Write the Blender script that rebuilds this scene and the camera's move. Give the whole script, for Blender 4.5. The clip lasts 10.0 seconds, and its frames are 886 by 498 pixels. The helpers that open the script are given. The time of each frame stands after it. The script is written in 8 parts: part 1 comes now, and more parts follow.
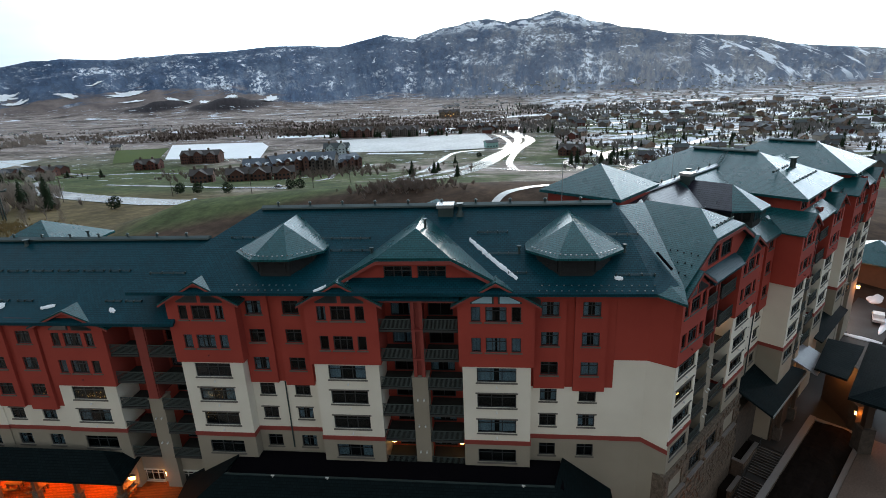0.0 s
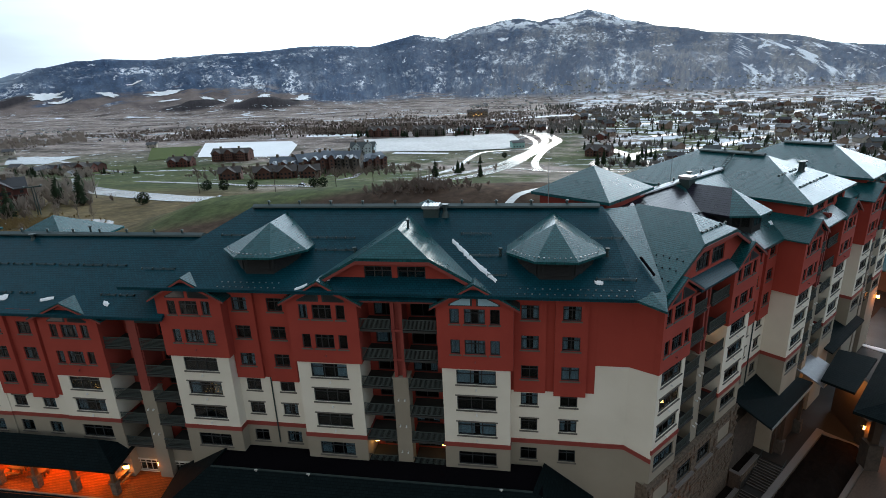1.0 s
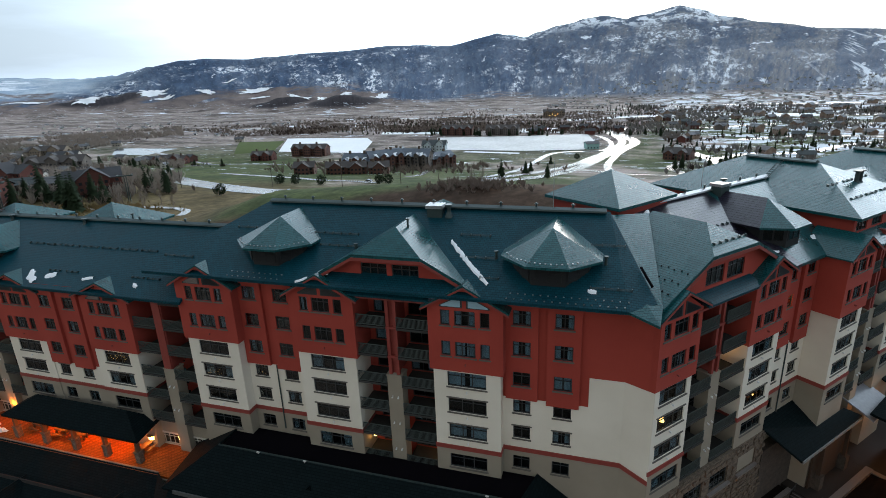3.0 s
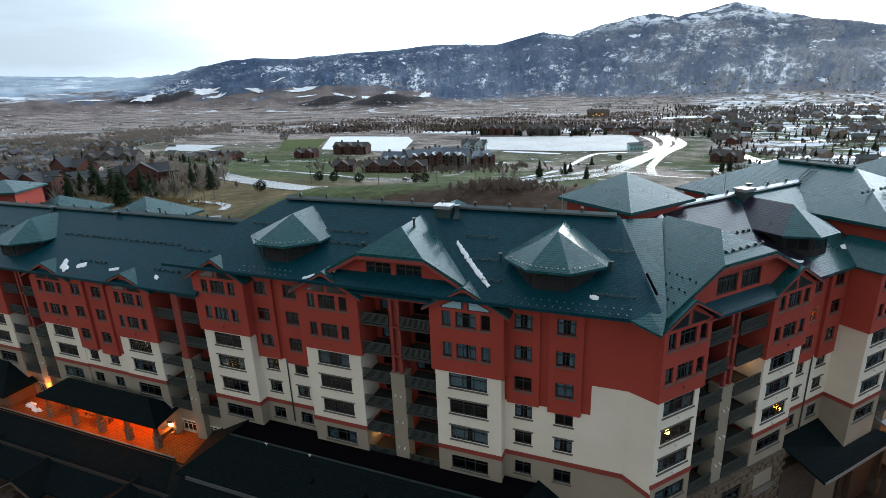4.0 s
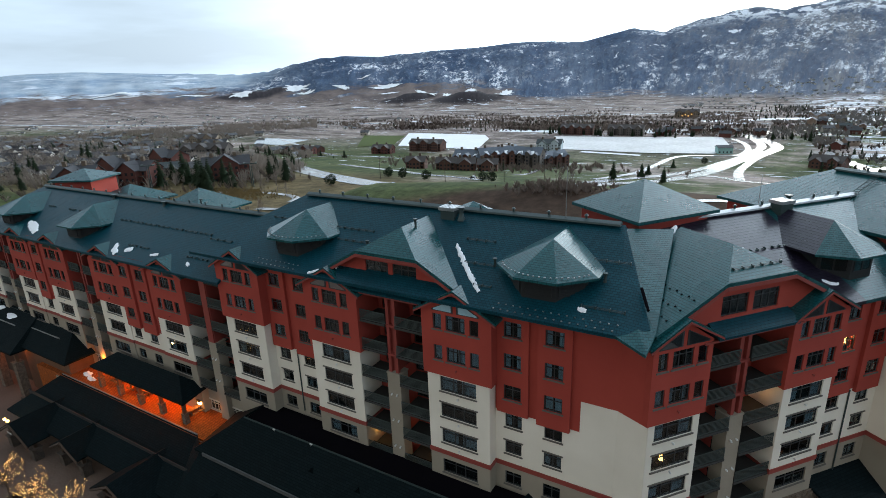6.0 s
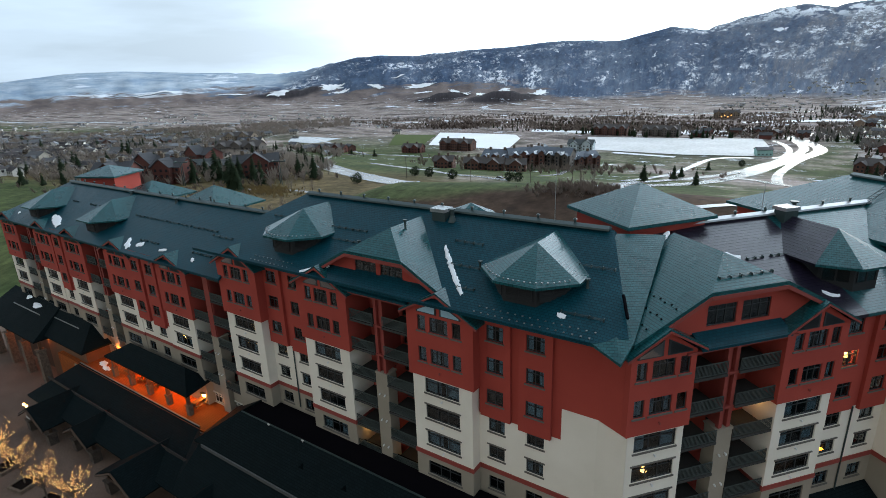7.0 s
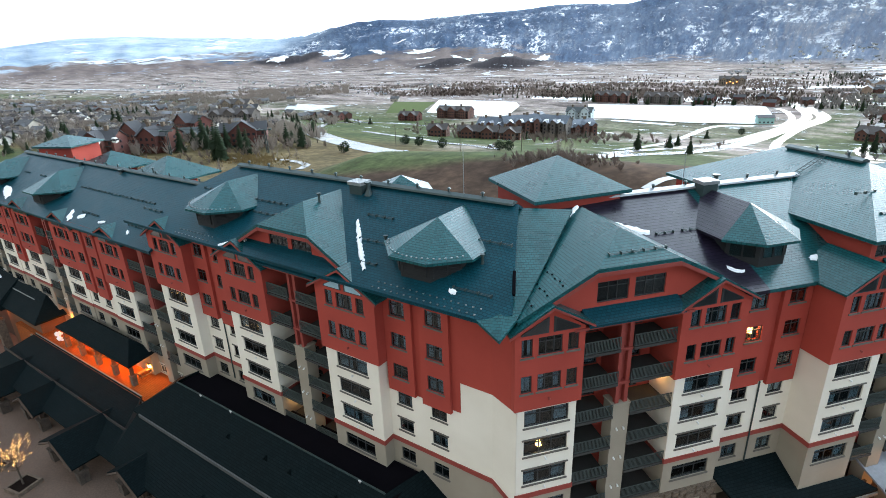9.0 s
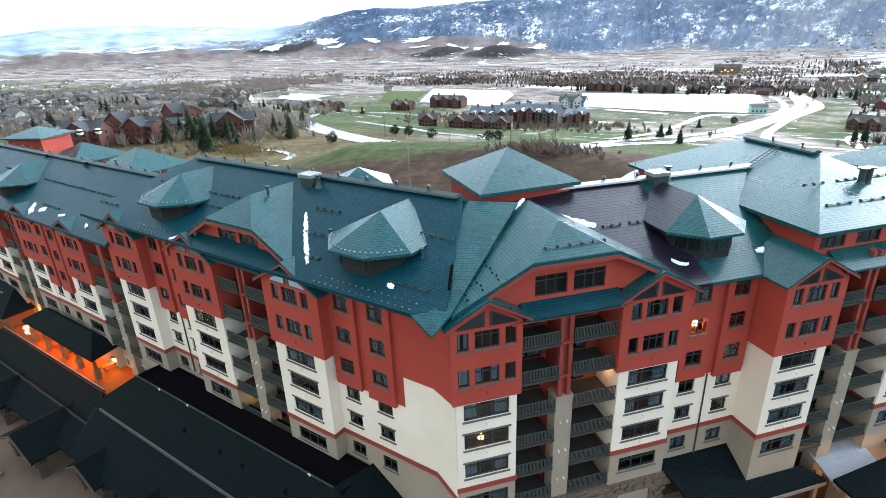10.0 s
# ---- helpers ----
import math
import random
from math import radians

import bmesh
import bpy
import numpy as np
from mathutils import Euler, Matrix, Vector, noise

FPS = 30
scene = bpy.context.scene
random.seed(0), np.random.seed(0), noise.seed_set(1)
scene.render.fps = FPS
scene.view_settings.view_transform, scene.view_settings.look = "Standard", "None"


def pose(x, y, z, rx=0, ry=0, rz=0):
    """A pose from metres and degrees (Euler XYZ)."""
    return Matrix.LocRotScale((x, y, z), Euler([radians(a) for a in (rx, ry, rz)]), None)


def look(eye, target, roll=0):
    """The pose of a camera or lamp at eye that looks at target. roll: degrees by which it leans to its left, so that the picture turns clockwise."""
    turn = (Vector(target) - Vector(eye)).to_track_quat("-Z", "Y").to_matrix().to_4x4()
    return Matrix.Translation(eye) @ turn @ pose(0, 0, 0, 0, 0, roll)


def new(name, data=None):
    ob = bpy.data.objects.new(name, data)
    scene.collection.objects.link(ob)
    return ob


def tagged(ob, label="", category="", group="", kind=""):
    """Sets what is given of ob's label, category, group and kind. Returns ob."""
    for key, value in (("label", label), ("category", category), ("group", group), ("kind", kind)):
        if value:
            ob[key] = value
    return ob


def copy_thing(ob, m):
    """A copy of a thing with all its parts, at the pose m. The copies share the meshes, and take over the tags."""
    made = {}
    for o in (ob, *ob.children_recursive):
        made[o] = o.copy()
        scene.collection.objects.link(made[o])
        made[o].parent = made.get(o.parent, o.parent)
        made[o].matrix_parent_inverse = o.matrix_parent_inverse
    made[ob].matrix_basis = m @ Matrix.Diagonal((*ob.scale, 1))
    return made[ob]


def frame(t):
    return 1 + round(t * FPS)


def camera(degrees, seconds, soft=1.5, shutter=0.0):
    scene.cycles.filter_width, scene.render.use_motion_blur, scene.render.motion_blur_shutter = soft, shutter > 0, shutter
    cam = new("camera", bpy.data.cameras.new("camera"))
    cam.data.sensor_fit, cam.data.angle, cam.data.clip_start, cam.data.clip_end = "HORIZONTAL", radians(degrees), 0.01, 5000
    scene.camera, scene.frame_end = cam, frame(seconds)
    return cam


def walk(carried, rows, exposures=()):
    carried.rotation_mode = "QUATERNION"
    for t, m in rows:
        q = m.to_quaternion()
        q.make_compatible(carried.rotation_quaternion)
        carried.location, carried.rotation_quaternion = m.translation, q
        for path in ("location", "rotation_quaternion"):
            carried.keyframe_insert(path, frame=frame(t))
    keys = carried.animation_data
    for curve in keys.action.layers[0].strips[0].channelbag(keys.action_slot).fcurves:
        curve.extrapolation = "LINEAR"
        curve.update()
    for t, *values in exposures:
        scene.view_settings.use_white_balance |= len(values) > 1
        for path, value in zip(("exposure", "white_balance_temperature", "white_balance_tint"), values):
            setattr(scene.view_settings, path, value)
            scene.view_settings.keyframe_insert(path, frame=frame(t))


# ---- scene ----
cam = camera(78.9, 10.0, soft=0.38)
METRES, EYE, TILT, LEAN, TURN = 38.0, 42.0, 0.0, 0.0, 6.5
ROWS = [
    (0.0, 0.0, 0.0, 0.0, -0.74, -18.18, 2.26),
    (0.5, 0.0584, 0.0022, -0.0009, 0.61, -18.14, 2.26),
    (1.0, 0.1111, 0.004, -0.0017, 2.38, -18.09, 2.24),
    (1.5, 0.1604, 0.0079, -0.0028, 4.32, -18.04, 2.23),
    (2.0, 0.206, 0.0135, -0.0037, 6.22, -18.0, 2.2),
    (2.5, 0.2492, 0.0209, -0.0056, 8.33, -17.94, 2.18),
    (4.0, 0.3714, 0.0525, -0.0079, 15.0, -17.8, 2.09),
    (4.5, 0.4135, 0.0676, -0.0082, 17.29, -17.76, 2.06),
    (5.0, 0.4556, 0.0846, -0.0082, 19.47, -17.74, 2.02),
    (5.5, 0.4982, 0.1037, -0.0076, 21.63, -17.71, 1.99),
    (7.0, 0.634, 0.1749, -0.0073, 27.03, -17.68, 1.91),
    (7.5, 0.6795, 0.2012, -0.0067, 28.43, -17.69, 1.89),
    (8.0, 0.7268, 0.2283, -0.0073, 27.95, -19.22, 1.9),
    (8.5, 0.7737, 0.2585, -0.0063, 27.67, -20.93, 1.94),
    (9.0, 0.821, 0.2892, -0.0068, 27.47, -20.98, 1.99),
    (9.5, 0.8689, 0.3199, -0.0069, 27.28, -21.39, 2.03),
    (10.0, 0.9167, 0.3507, -0.0067, 27.12, -22.07, 2.06),
]
walk(cam, [(t, pose(0, 0, EYE, TILT, LEAN, TURN) @ pose(METRES * x, METRES * y, METRES * z, 90 + pitch, roll, yaw)) for t, x, y, z, yaw, pitch, roll in ROWS], exposures=[(0.0, -0.18), (2.5, -0.1), (4.5, 0.05), (7.5, 0.04), (8.0, 0.19), (8.5, 0.62), (9.0, 0.99), (9.5, 1.22), (10.0, 1.3)])

# ---- world, sun, exposure ----
world = bpy.data.worlds.new("overcast_evening")
scene.world = world
world.use_nodes = True
wn, wl = world.node_tree.nodes, world.node_tree.links
wn.clear()
w_out = wn.new("ShaderNodeOutputWorld")
w_bg = wn.new("ShaderNodeBackground")
w_sky = wn.new("ShaderNodeTexSky")
w_sky.sky_type = "NISHITA"
w_sky.sun_disc = False
w_sky.sun_elevation = radians(7)
w_sky.sun_rotation = radians(10)
w_sky.air_density, w_sky.dust_density, w_sky.ozone_density = 1.0, 4.0, 2.0
# thin cloud layers: high, soft, elongated
w_tc = wn.new("ShaderNodeTexCoord")
w_map = wn.new("ShaderNodeMapping")
w_map.inputs["Scale"].default_value = (1.5, 1.5, 9.0)
w_noise = wn.new("ShaderNodeTexNoise")
w_noise.inputs["Scale"].default_value = 1.6
w_noise.inputs["Detail"].default_value = 6.0
w_ramp = wn.new("ShaderNodeValToRGB")
w_ramp.color_ramp.elements[0].position = 0.38
w_ramp.color_ramp.elements[1].position = 0.66
w_ramp.color_ramp.elements[0].color = (0.7, 0.7, 0.7, 1)
w_ramp.color_ramp.elements[1].color = (0.97, 0.97, 0.97, 1)
w_mix = wn.new("ShaderNodeMixRGB")
# the cloud is brightest round the hidden low sun and dims smoothly away from it
w_dot = wn.new("ShaderNodeVectorMath")
w_dot.operation = "DOT_PRODUCT"
w_dot.inputs[1].default_value = (0.21, 0.97, 0.12)
w_half = wn.new("ShaderNodeMapRange")
w_half.inputs["From Min"].default_value, w_half.inputs["From Max"].default_value = -1.0, 1.0
w_cloud = wn.new("ShaderNodeValToRGB")
w_cloud.color_ramp.interpolation = "B_SPLINE"
for w_pos, w_val in ((0.0, 0.132), (0.35, 0.126), (0.5, 0.132), (0.65, 0.138), (0.8, 0.175), (0.9, 0.56), (0.985, 1.0)):
    w_e = w_cloud.color_ramp.elements.new(w_pos) if w_pos not in (0.0,) else w_cloud.color_ramp.elements[0]
    w_warm = max(0.0, 1.0 - w_pos / 0.45)
    w_blue = 1.0 if 0.3 < w_pos < 0.7 else 0.0
    w_e.position, w_e.color = w_pos, (w_val * (0.82 + 0.2 * w_warm - 0.03 * w_blue), w_val, w_val * (1.17 - 0.25 * w_warm + 0.04 * w_blue), 1)
w_cloud.color_ramp.elements[-1].color = (1.25, 1.32, 1.37, 1)
w_gain = wn.new("ShaderNodeVectorMath")
w_gain.operation = "SCALE"
wl.new(w_tc.outputs["Generated"], w_dot.inputs[0])
wl.new(w_dot.outputs["Value"], w_half.inputs["Value"])
wl.new(w_half.outputs["Result"], w_cloud.inputs["Fac"])
w_sep = wn.new("ShaderNodeSeparateXYZ")
w_up = wn.new("ShaderNodeMapRange")
w_up.inputs["From Min"].default_value, w_up.inputs["From Max"].default_value = 0.24, 0.62
w_up.inputs["To Min"].default_value, w_up.inputs["To Max"].default_value = 62.0, 46.0
wl.new(w_tc.outputs["Generated"], w_sep.inputs["Vector"])
wl.new(w_sep.outputs["Z"], w_up.inputs["Value"])
wl.new(w_up.outputs["Result"], w_gain.inputs["Scale"])
wl.new(w_cloud.outputs["Color"], w_gain.inputs[0])
wl.new(w_gain.outputs["Vector"], w_mix.inputs["Color2"])
w_bg.inputs["Strength"].default_value = 0.11
wl.new(w_tc.outputs["Generated"], w_map.inputs["Vector"])
wl.new(w_map.outputs["Vector"], w_noise.inputs["Vector"])
wl.new(w_noise.outputs["Fac"], w_ramp.inputs["Fac"])
wl.new(w_ramp.outputs["Color"], w_mix.inputs["Fac"])
wl.new(w_sky.outputs["Color"], w_mix.inputs["Color1"])
wl.new(w_mix.outputs["Color"], w_bg.inputs["Color"])
wl.new(w_bg.outputs["Background"], w_out.inputs["Surface"])

sun = new("sun", bpy.data.lights.new("sun", "SUN"))
sun.data.energy = 0.5
sun.data.angle = radians(20)
sun.data.color = (1.0, 0.97, 0.93)
sun.matrix_world = look((300 * math.sin(radians(10)), 300 * math.cos(radians(10)), 60), (0, 0, 0))

# ---- materials ----


def nodes_of(name):
    m = bpy.data.materials.new(name)
    m.use_nodes = True
    return m, m.node_tree.nodes, m.node_tree.links, m.node_tree.nodes["Principled BSDF"]


def surface(name, dark, light, rough=0.8, metal=0.0, scale=0.6, fine=14.0, bump=0.15, spread=0.5, spec=0.5, wet=0.0):
    """A plain weathered surface: broad stains and fine grain between two colours, with bump."""
    m, n, l, b = nodes_of(name)
    tc = n.new("ShaderNodeTexCoord")
    big, small = n.new("ShaderNodeTexNoise"), n.new("ShaderNodeTexNoise")
    big.inputs["Scale"].default_value, small.inputs["Scale"].default_value = scale, fine
    big.inputs["Detail"].default_value, small.inputs["Detail"].default_value = 5.0, 4.0
    mix = n.new("ShaderNodeMath")
    mix.operation = "MULTIPLY_ADD"
    mix.inputs[1].default_value = spread
    half = n.new("ShaderNodeMath")
    half.operation = "MULTIPLY"
    half.inputs[1].default_value = 1 - spread
    ramp = n.new("ShaderNodeValToRGB")
    ramp.color_ramp.elements[0].position, ramp.color_ramp.elements[1].position = 0.3, 0.7
    ramp.color_ramp.elements[0].color, ramp.color_ramp.elements[1].color = (*dark, 1), (*light, 1)
    bp = n.new("ShaderNodeBump")
    bp.inputs["Strength"].default_value, bp.inputs["Distance"].default_value = bump, 0.02
    l.new(tc.outputs["Object"], big.inputs["Vector"])
    l.new(tc.outputs["Object"], small.inputs["Vector"])
    l.new(small.outputs["Fac"], half.inputs[0])
    l.new(big.outputs["Fac"], mix.inputs[0])
    l.new(half.outputs[0], mix.inputs[2])
    l.new(mix.outputs[0], ramp.inputs["Fac"])
    l.new(ramp.outputs["Color"], b.inputs["Base Color"])
    l.new(small.outputs["Fac"], bp.inputs["Height"])
    l.new(bp.outputs["Normal"], b.inputs["Normal"])
    b.inputs["Roughness"].default_value, b.inputs["Metallic"].default_value = rough, metal
    b.inputs["Specular IOR Level"].default_value = spec
    if wet:
        r = n.new("ShaderNodeMapRange")
        r.inputs["From Min"].default_value, r.inputs["From Max"].default_value = 0.35, 0.65
        r.inputs["To Min"].default_value, r.inputs["To Max"].default_value = rough - wet, rough
        l.new(big.outputs["Fac"], r.inputs["Value"])
        l.new(r.outputs["Result"], b.inputs["Roughness"])
    return m


def shingles(name, dark, light, rough=0.42, course=0.28, width=0.42, spec=0.5, gapped=0.62, wet=0.4, relief=0.6):
    """Overlapping wet roof shingles laid in courses along each roof plane (UV in metres)."""
    m, n, l, b = nodes_of(name)
    uv = n.new("ShaderNodeUVMap")
    uv.uv_map = "UVMap"
    br = n.new("ShaderNodeTexBrick")
    br.inputs["Scale"].default_value = 1.0
    br.inputs["Brick Width"].default_value, br.inputs["Row Height"].default_value = width, course
    br.inputs["Mortar Size"].default_value = 0.03
    br.inputs["Mortar Smooth"].default_value = 0.2
    br.inputs["Color1"].default_value, br.inputs["Color2"].default_value = (*dark, 1), (*light, 1)
    br.inputs["Mortar"].default_value = tuple(0.7 * c for c in dark) + (1,)
    big = n.new("ShaderNodeTexNoise")
    big.inputs["Scale"].default_value, big.inputs["Detail"].default_value = 0.35, 6.0
    stain = n.new("ShaderNodeMapRange")
    stain.inputs["To Min"].default_value, stain.inputs["To Max"].default_value = 0.7, 1.3
    mul = n.new("ShaderNodeMixRGB")
    mul.blend_type, mul.inputs["Fac"].default_value = "MULTIPLY", 1.0
    rr = n.new("ShaderNodeMapRange")
    rr.inputs["From Min"].default_value, rr.inputs["From Max"].default_value = 0.3, 0.7
    rr.inputs["To Min"].default_value, rr.inputs["To Max"].default_value = rough - 0.05, rough + 0.06
    # each course rises towards its lower edge
    sep = n.new("ShaderNodeSeparateXYZ")
    saw = n.new("ShaderNodeMath")
    saw.operation = "MULTIPLY"
    saw.inputs[1].default_value = -1.0 / course
    fr = n.new("ShaderNodeMath")
    fr.operation = "FRACT"
    add = n.new("ShaderNodeMath")
    add.operation = "MULTIPLY_ADD"
    add.inputs[1].default_value = 0.12
    bp = n.new("ShaderNodeBump")
    bp.inputs["Strength"].default_value, bp.inputs["Distance"].default_value = relief, 0.035
    l.new(uv.outputs["UV"], br.inputs["Vector"])
    l.new(uv.outputs["UV"], big.inputs["Vector"])
    l.new(uv.outputs["UV"], sep.inputs["Vector"])
    l.new(sep.outputs["Y"], saw.inputs[0])
    l.new(saw.outputs[0], fr.inputs[0])
    l.new(br.outputs["Fac"], add.inputs[0])
    l.new(fr.outputs[0], add.inputs[2])
    l.new(add.outputs[0], bp.inputs["Height"])
    l.new(bp.outputs["Normal"], b.inputs["Normal"])
    l.new(big.outputs["Fac"], stain.inputs["Value"])
    l.new(big.outputs["Fac"], rr.inputs["Value"])
    # joint below each course, with its shadow line painted darker
    joint_shade = n.new("ShaderNodeMapRange")
    joint_shade.inputs["From Min"].default_value, joint_shade.inputs["From Max"].default_value = 0.02, 0.16
    joint_shade.inputs["To Min"].default_value, joint_shade.inputs["To Max"].default_value = gapped, 1.0
    l.new(fr.outputs[0], joint_shade.inputs["Value"])
    gap = n.new("ShaderNodeMixRGB")
    gap.blend_type, gap.inputs["Fac"].default_value = "MULTIPLY", 1.0
    l.new(br.outputs["Color"], gap.inputs["Color1"])
    l.new(joint_shade.outputs["Result"], gap.inputs["Color2"])
    l.new(gap.outputs["Color"], mul.inputs["Color1"])
    gloss = n.new("ShaderNodeMath")
    gloss.operation = "MULTIPLY"
    gloss.inputs[1].default_value = spec
    l.new(joint_shade.outputs["Result"], gloss.inputs[0])
    l.new(gloss.outputs[0], b.inputs["Specular IOR Level"])
    if wet and spec > 0.15:
        film = n.new("ShaderNodeMath")
        film.operation = "MULTIPLY"
        film.inputs[1].default_value = wet
        l.new(joint_shade.outputs["Result"], film.inputs[0])
        l.new(film.outputs[0], b.inputs["Coat Weight"])
    l.new(stain.outputs["Result"], mul.inputs["Color2"])
    l.new(mul.outputs["Color"], b.inputs["Base Color"])
    l.new(rr.outputs["Result"], b.inputs["Roughness"])
    b.inputs["Specular IOR Level"].default_value = spec
    if wet and spec > 0.15:
        b.inputs["Coat Weight"].default_value, b.inputs["Coat Roughness"].default_value, b.inputs["Coat IOR"].default_value = 0.7, 0.12, 1.33
        l.new(bp.outputs["Normal"], b.inputs["Coat Normal"])
    return m


def glass(name):
    m, n, l, b = nodes_of(name)
    fres = n.new("ShaderNodeFresnel")
    fres.inputs["IOR"].default_value = 1.5
    tr, gl, mx = n.new("ShaderNodeBsdfTransparent"), n.new("ShaderNodeBsdfGlossy"), n.new("ShaderNodeMixShader")
    tr.inputs["Color"].default_value = (0.72, 0.78, 0.8, 1)
    gl.inputs["Roughness"].default_value = 0.03
    gain = n.new("ShaderNodeMath")
    gain.operation = "MULTIPLY_ADD"
    gain.inputs[1].default_value, gain.inputs[2].default_value = 0.55, 0.0
    l.new(fres.outputs["Fac"], gain.inputs[0])
    l.new(gain.outputs[0], mx.inputs["Fac"])
    l.new(tr.outputs["BSDF"], mx.inputs[1])
    l.new(gl.outputs["BSDF"], mx.inputs[2])
    l.new(mx.outputs["Shader"], n["Material Output"].inputs["Surface"])
    return m


def glow(name, colour, strength):
    m, n, l, b = nodes_of(name)
    b.inputs["Base Color"].default_value = (*colour, 1)
    b.inputs["Emission Color"].default_value = (*colour, 1)
    b.inputs["Emission Strength"].default_value = strength
    return m


RED = surface("red_stucco", (0.285, 0.036, 0.024), (0.39, 0.056, 0.036), 0.9, scale=0.22, fine=30, bump=0.12, spread=0.7)
RED_TRIM = surface("red_painted_wood", (0.22, 0.036, 0.028), (0.27, 0.048, 0.036), 0.6, scale=1.0, fine=20)
WHITE = surface("cream_stucco", (0.66, 0.61, 0.51), (0.8, 0.75, 0.65), 0.92, scale=0.2, fine=30, bump=0.12, spread=0.7)
TAN = surface("tan_stucco", (0.25, 0.215, 0.165), (0.31, 0.27, 0.21), 0.92, scale=0.3, fine=30, bump=0.12, spread=0.7)
ROOF = shingles("green_roof_shingles", (0.006, 0.064, 0.07), (0.011, 0.09, 0.098), 0.29, course=0.25, width=0.36, spec=0.2, gapped=0.74, wet=0.48, relief=0.55)
# a darker, bluer set of the green shingles
ROOF_MAIN = shingles("darker_green_roof_shingles", (0.003, 0.04, 0.056), (0.0045, 0.054, 0.074), 0.33, course=0.25, width=0.36, spec=0.15, gapped=0.92, wet=0.42, relief=0.4)
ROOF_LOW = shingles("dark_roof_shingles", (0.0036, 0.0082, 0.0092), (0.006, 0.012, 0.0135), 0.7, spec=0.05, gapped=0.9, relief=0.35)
ROOF_PURPLE = shingles("plum_roof_slates", (0.010, 0.008, 0.017), (0.02, 0.015, 0.03), 0.3, 0.34, 0.6, spec=0.26)
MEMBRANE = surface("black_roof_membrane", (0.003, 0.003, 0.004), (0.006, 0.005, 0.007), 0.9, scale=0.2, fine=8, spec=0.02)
METAL_DARK = surface("dark_green_sheet_metal", (0.03, 0.05, 0.05), (0.045, 0.07, 0.07), 0.45, 0.3, fine=6)
METAL = surface("galvanised_metal", (0.3, 0.31, 0.32), (0.42, 0.43, 0.44), 0.4, 0.8, fine=6)
BRONZE = surface("dark_bronze_frame", (0.03, 0.033, 0.035), (0.045, 0.049, 0.051), 0.5, 0.2, fine=10)
SILL = surface("taupe_trim", (0.1, 0.09, 0.075), (0.13, 0.115, 0.1), 0.8, fine=20)
GLASS = glass("window_glass")
# backing panels behind the glass: shade of unlit rooms painted as near-black
ROOM_SHADE = surface("unlit_room_shade", (0.012, 0.011, 0.01), (0.03, 0.027, 0.025), 0.9, scale=0.5)
CURTAIN = surface("pale_curtain", (0.3, 0.41, 0.48), (0.44, 0.56, 0.64), 0.9, scale=2, fine=9)
RAIL = surface("dark_green_railing", (0.042, 0.056, 0.053), (0.062, 0.08, 0.076), 0.55, 0.2, fine=10)
SLAB = surface("balcony_slab", (0.035, 0.035, 0.033), (0.055, 0.055, 0.052), 0.9, fine=12, spec=0.2)
DARKWALL = surface("dark_cupola_siding", (0.009, 0.01, 0.011), (0.015, 0.017, 0.018), 0.8, fine=12)
SNOW = surface("old_snow", (0.84, 0.87, 0.91), (0.94, 0.95, 0.96), 0.75, scale=0.5, fine=5)
STONE = surface("rubble_stone", (0.055, 0.042, 0.032), (0.21, 0.16, 0.12), 0.9, scale=2.4, fine=9, bump=0.5, spec=0.2)
CONCRETE = surface("wet_concrete", (0.13, 0.11, 0.1), (0.2, 0.175, 0.16), 0.6, scale=0.3, fine=8, wet=0.3)
ASPHALT = surface("wet_asphalt", (0.02, 0.017, 0.015), (0.04, 0.033, 0.028), 0.75, scale=0.2, fine=10, wet=0.2, spec=0.2)
TIMBER = surface("dark_stained_timber", (0.035, 0.02, 0.012), (0.06, 0.035, 0.02), 0.75, scale=0.8, fine=12)
RUBBLE = surface("dark_rubble_stone", (0.028, 0.022, 0.018), (0.095, 0.072, 0.055), 0.9, scale=1.6, fine=7, bump=0.5)
WOOD = surface("brown_timber", (0.09, 0.045, 0.022), (0.15, 0.075, 0.04), 0.7, scale=0.8, fine=12)
FIXTURE = surface("white_metal_fixture", (0.6, 0.6, 0.58), (0.7, 0.7, 0.68), 0.4, fine=5)
BARK = surface("bark", (0.06, 0.045, 0.035), (0.1, 0.08, 0.06), 0.95, scale=2, fine=8)
LAMP = glow("warm_lamp", (1.0, 0.5, 0.12), 14.0)

# ---- mesh helpers ----


def part(name, bm, material, parent, label="", m=None):
    """Links a bmesh as one mesh object under a thing or a part."""
    me = bpy.data.meshes.new(name)
    bm.to_mesh(me)
    bm.free()
    me.materials.append(material)
    return place(name, me, parent, label, m)


def place(name, me, parent, label="", m=None):
    ob = new(name, me)
    ob.parent = parent
    if m is not None:
        ob.matrix_basis = m
    if label:
        ob["label"] = label
    return ob


def root(name, label, category, m=None, group="", kind=""):
    ob = tagged(new(name), label, category, group, kind)
    ob.empty_display_size = 0.5
    if m is not None:
        ob.matrix_world = m
    return ob


def box(bm, x0, x1, y0, y1, z0, z1):
    v = [bm.verts.new((x, y, z)) for z in (z0, z1) for x, y in ((x0, y0), (x1, y0), (x1, y1), (x0, y1))]
    for f in ((3, 2, 1, 0), (4, 5, 6, 7), (0, 1, 5, 4), (1, 2, 6, 5), (2, 3, 7, 6), (3, 0, 4, 7)):
        bm.faces.new([v[i] for i in f])


def boxes(*sizes):
    bm = bmesh.new()
    for s in sizes:
        box(bm, *s)
    return bm


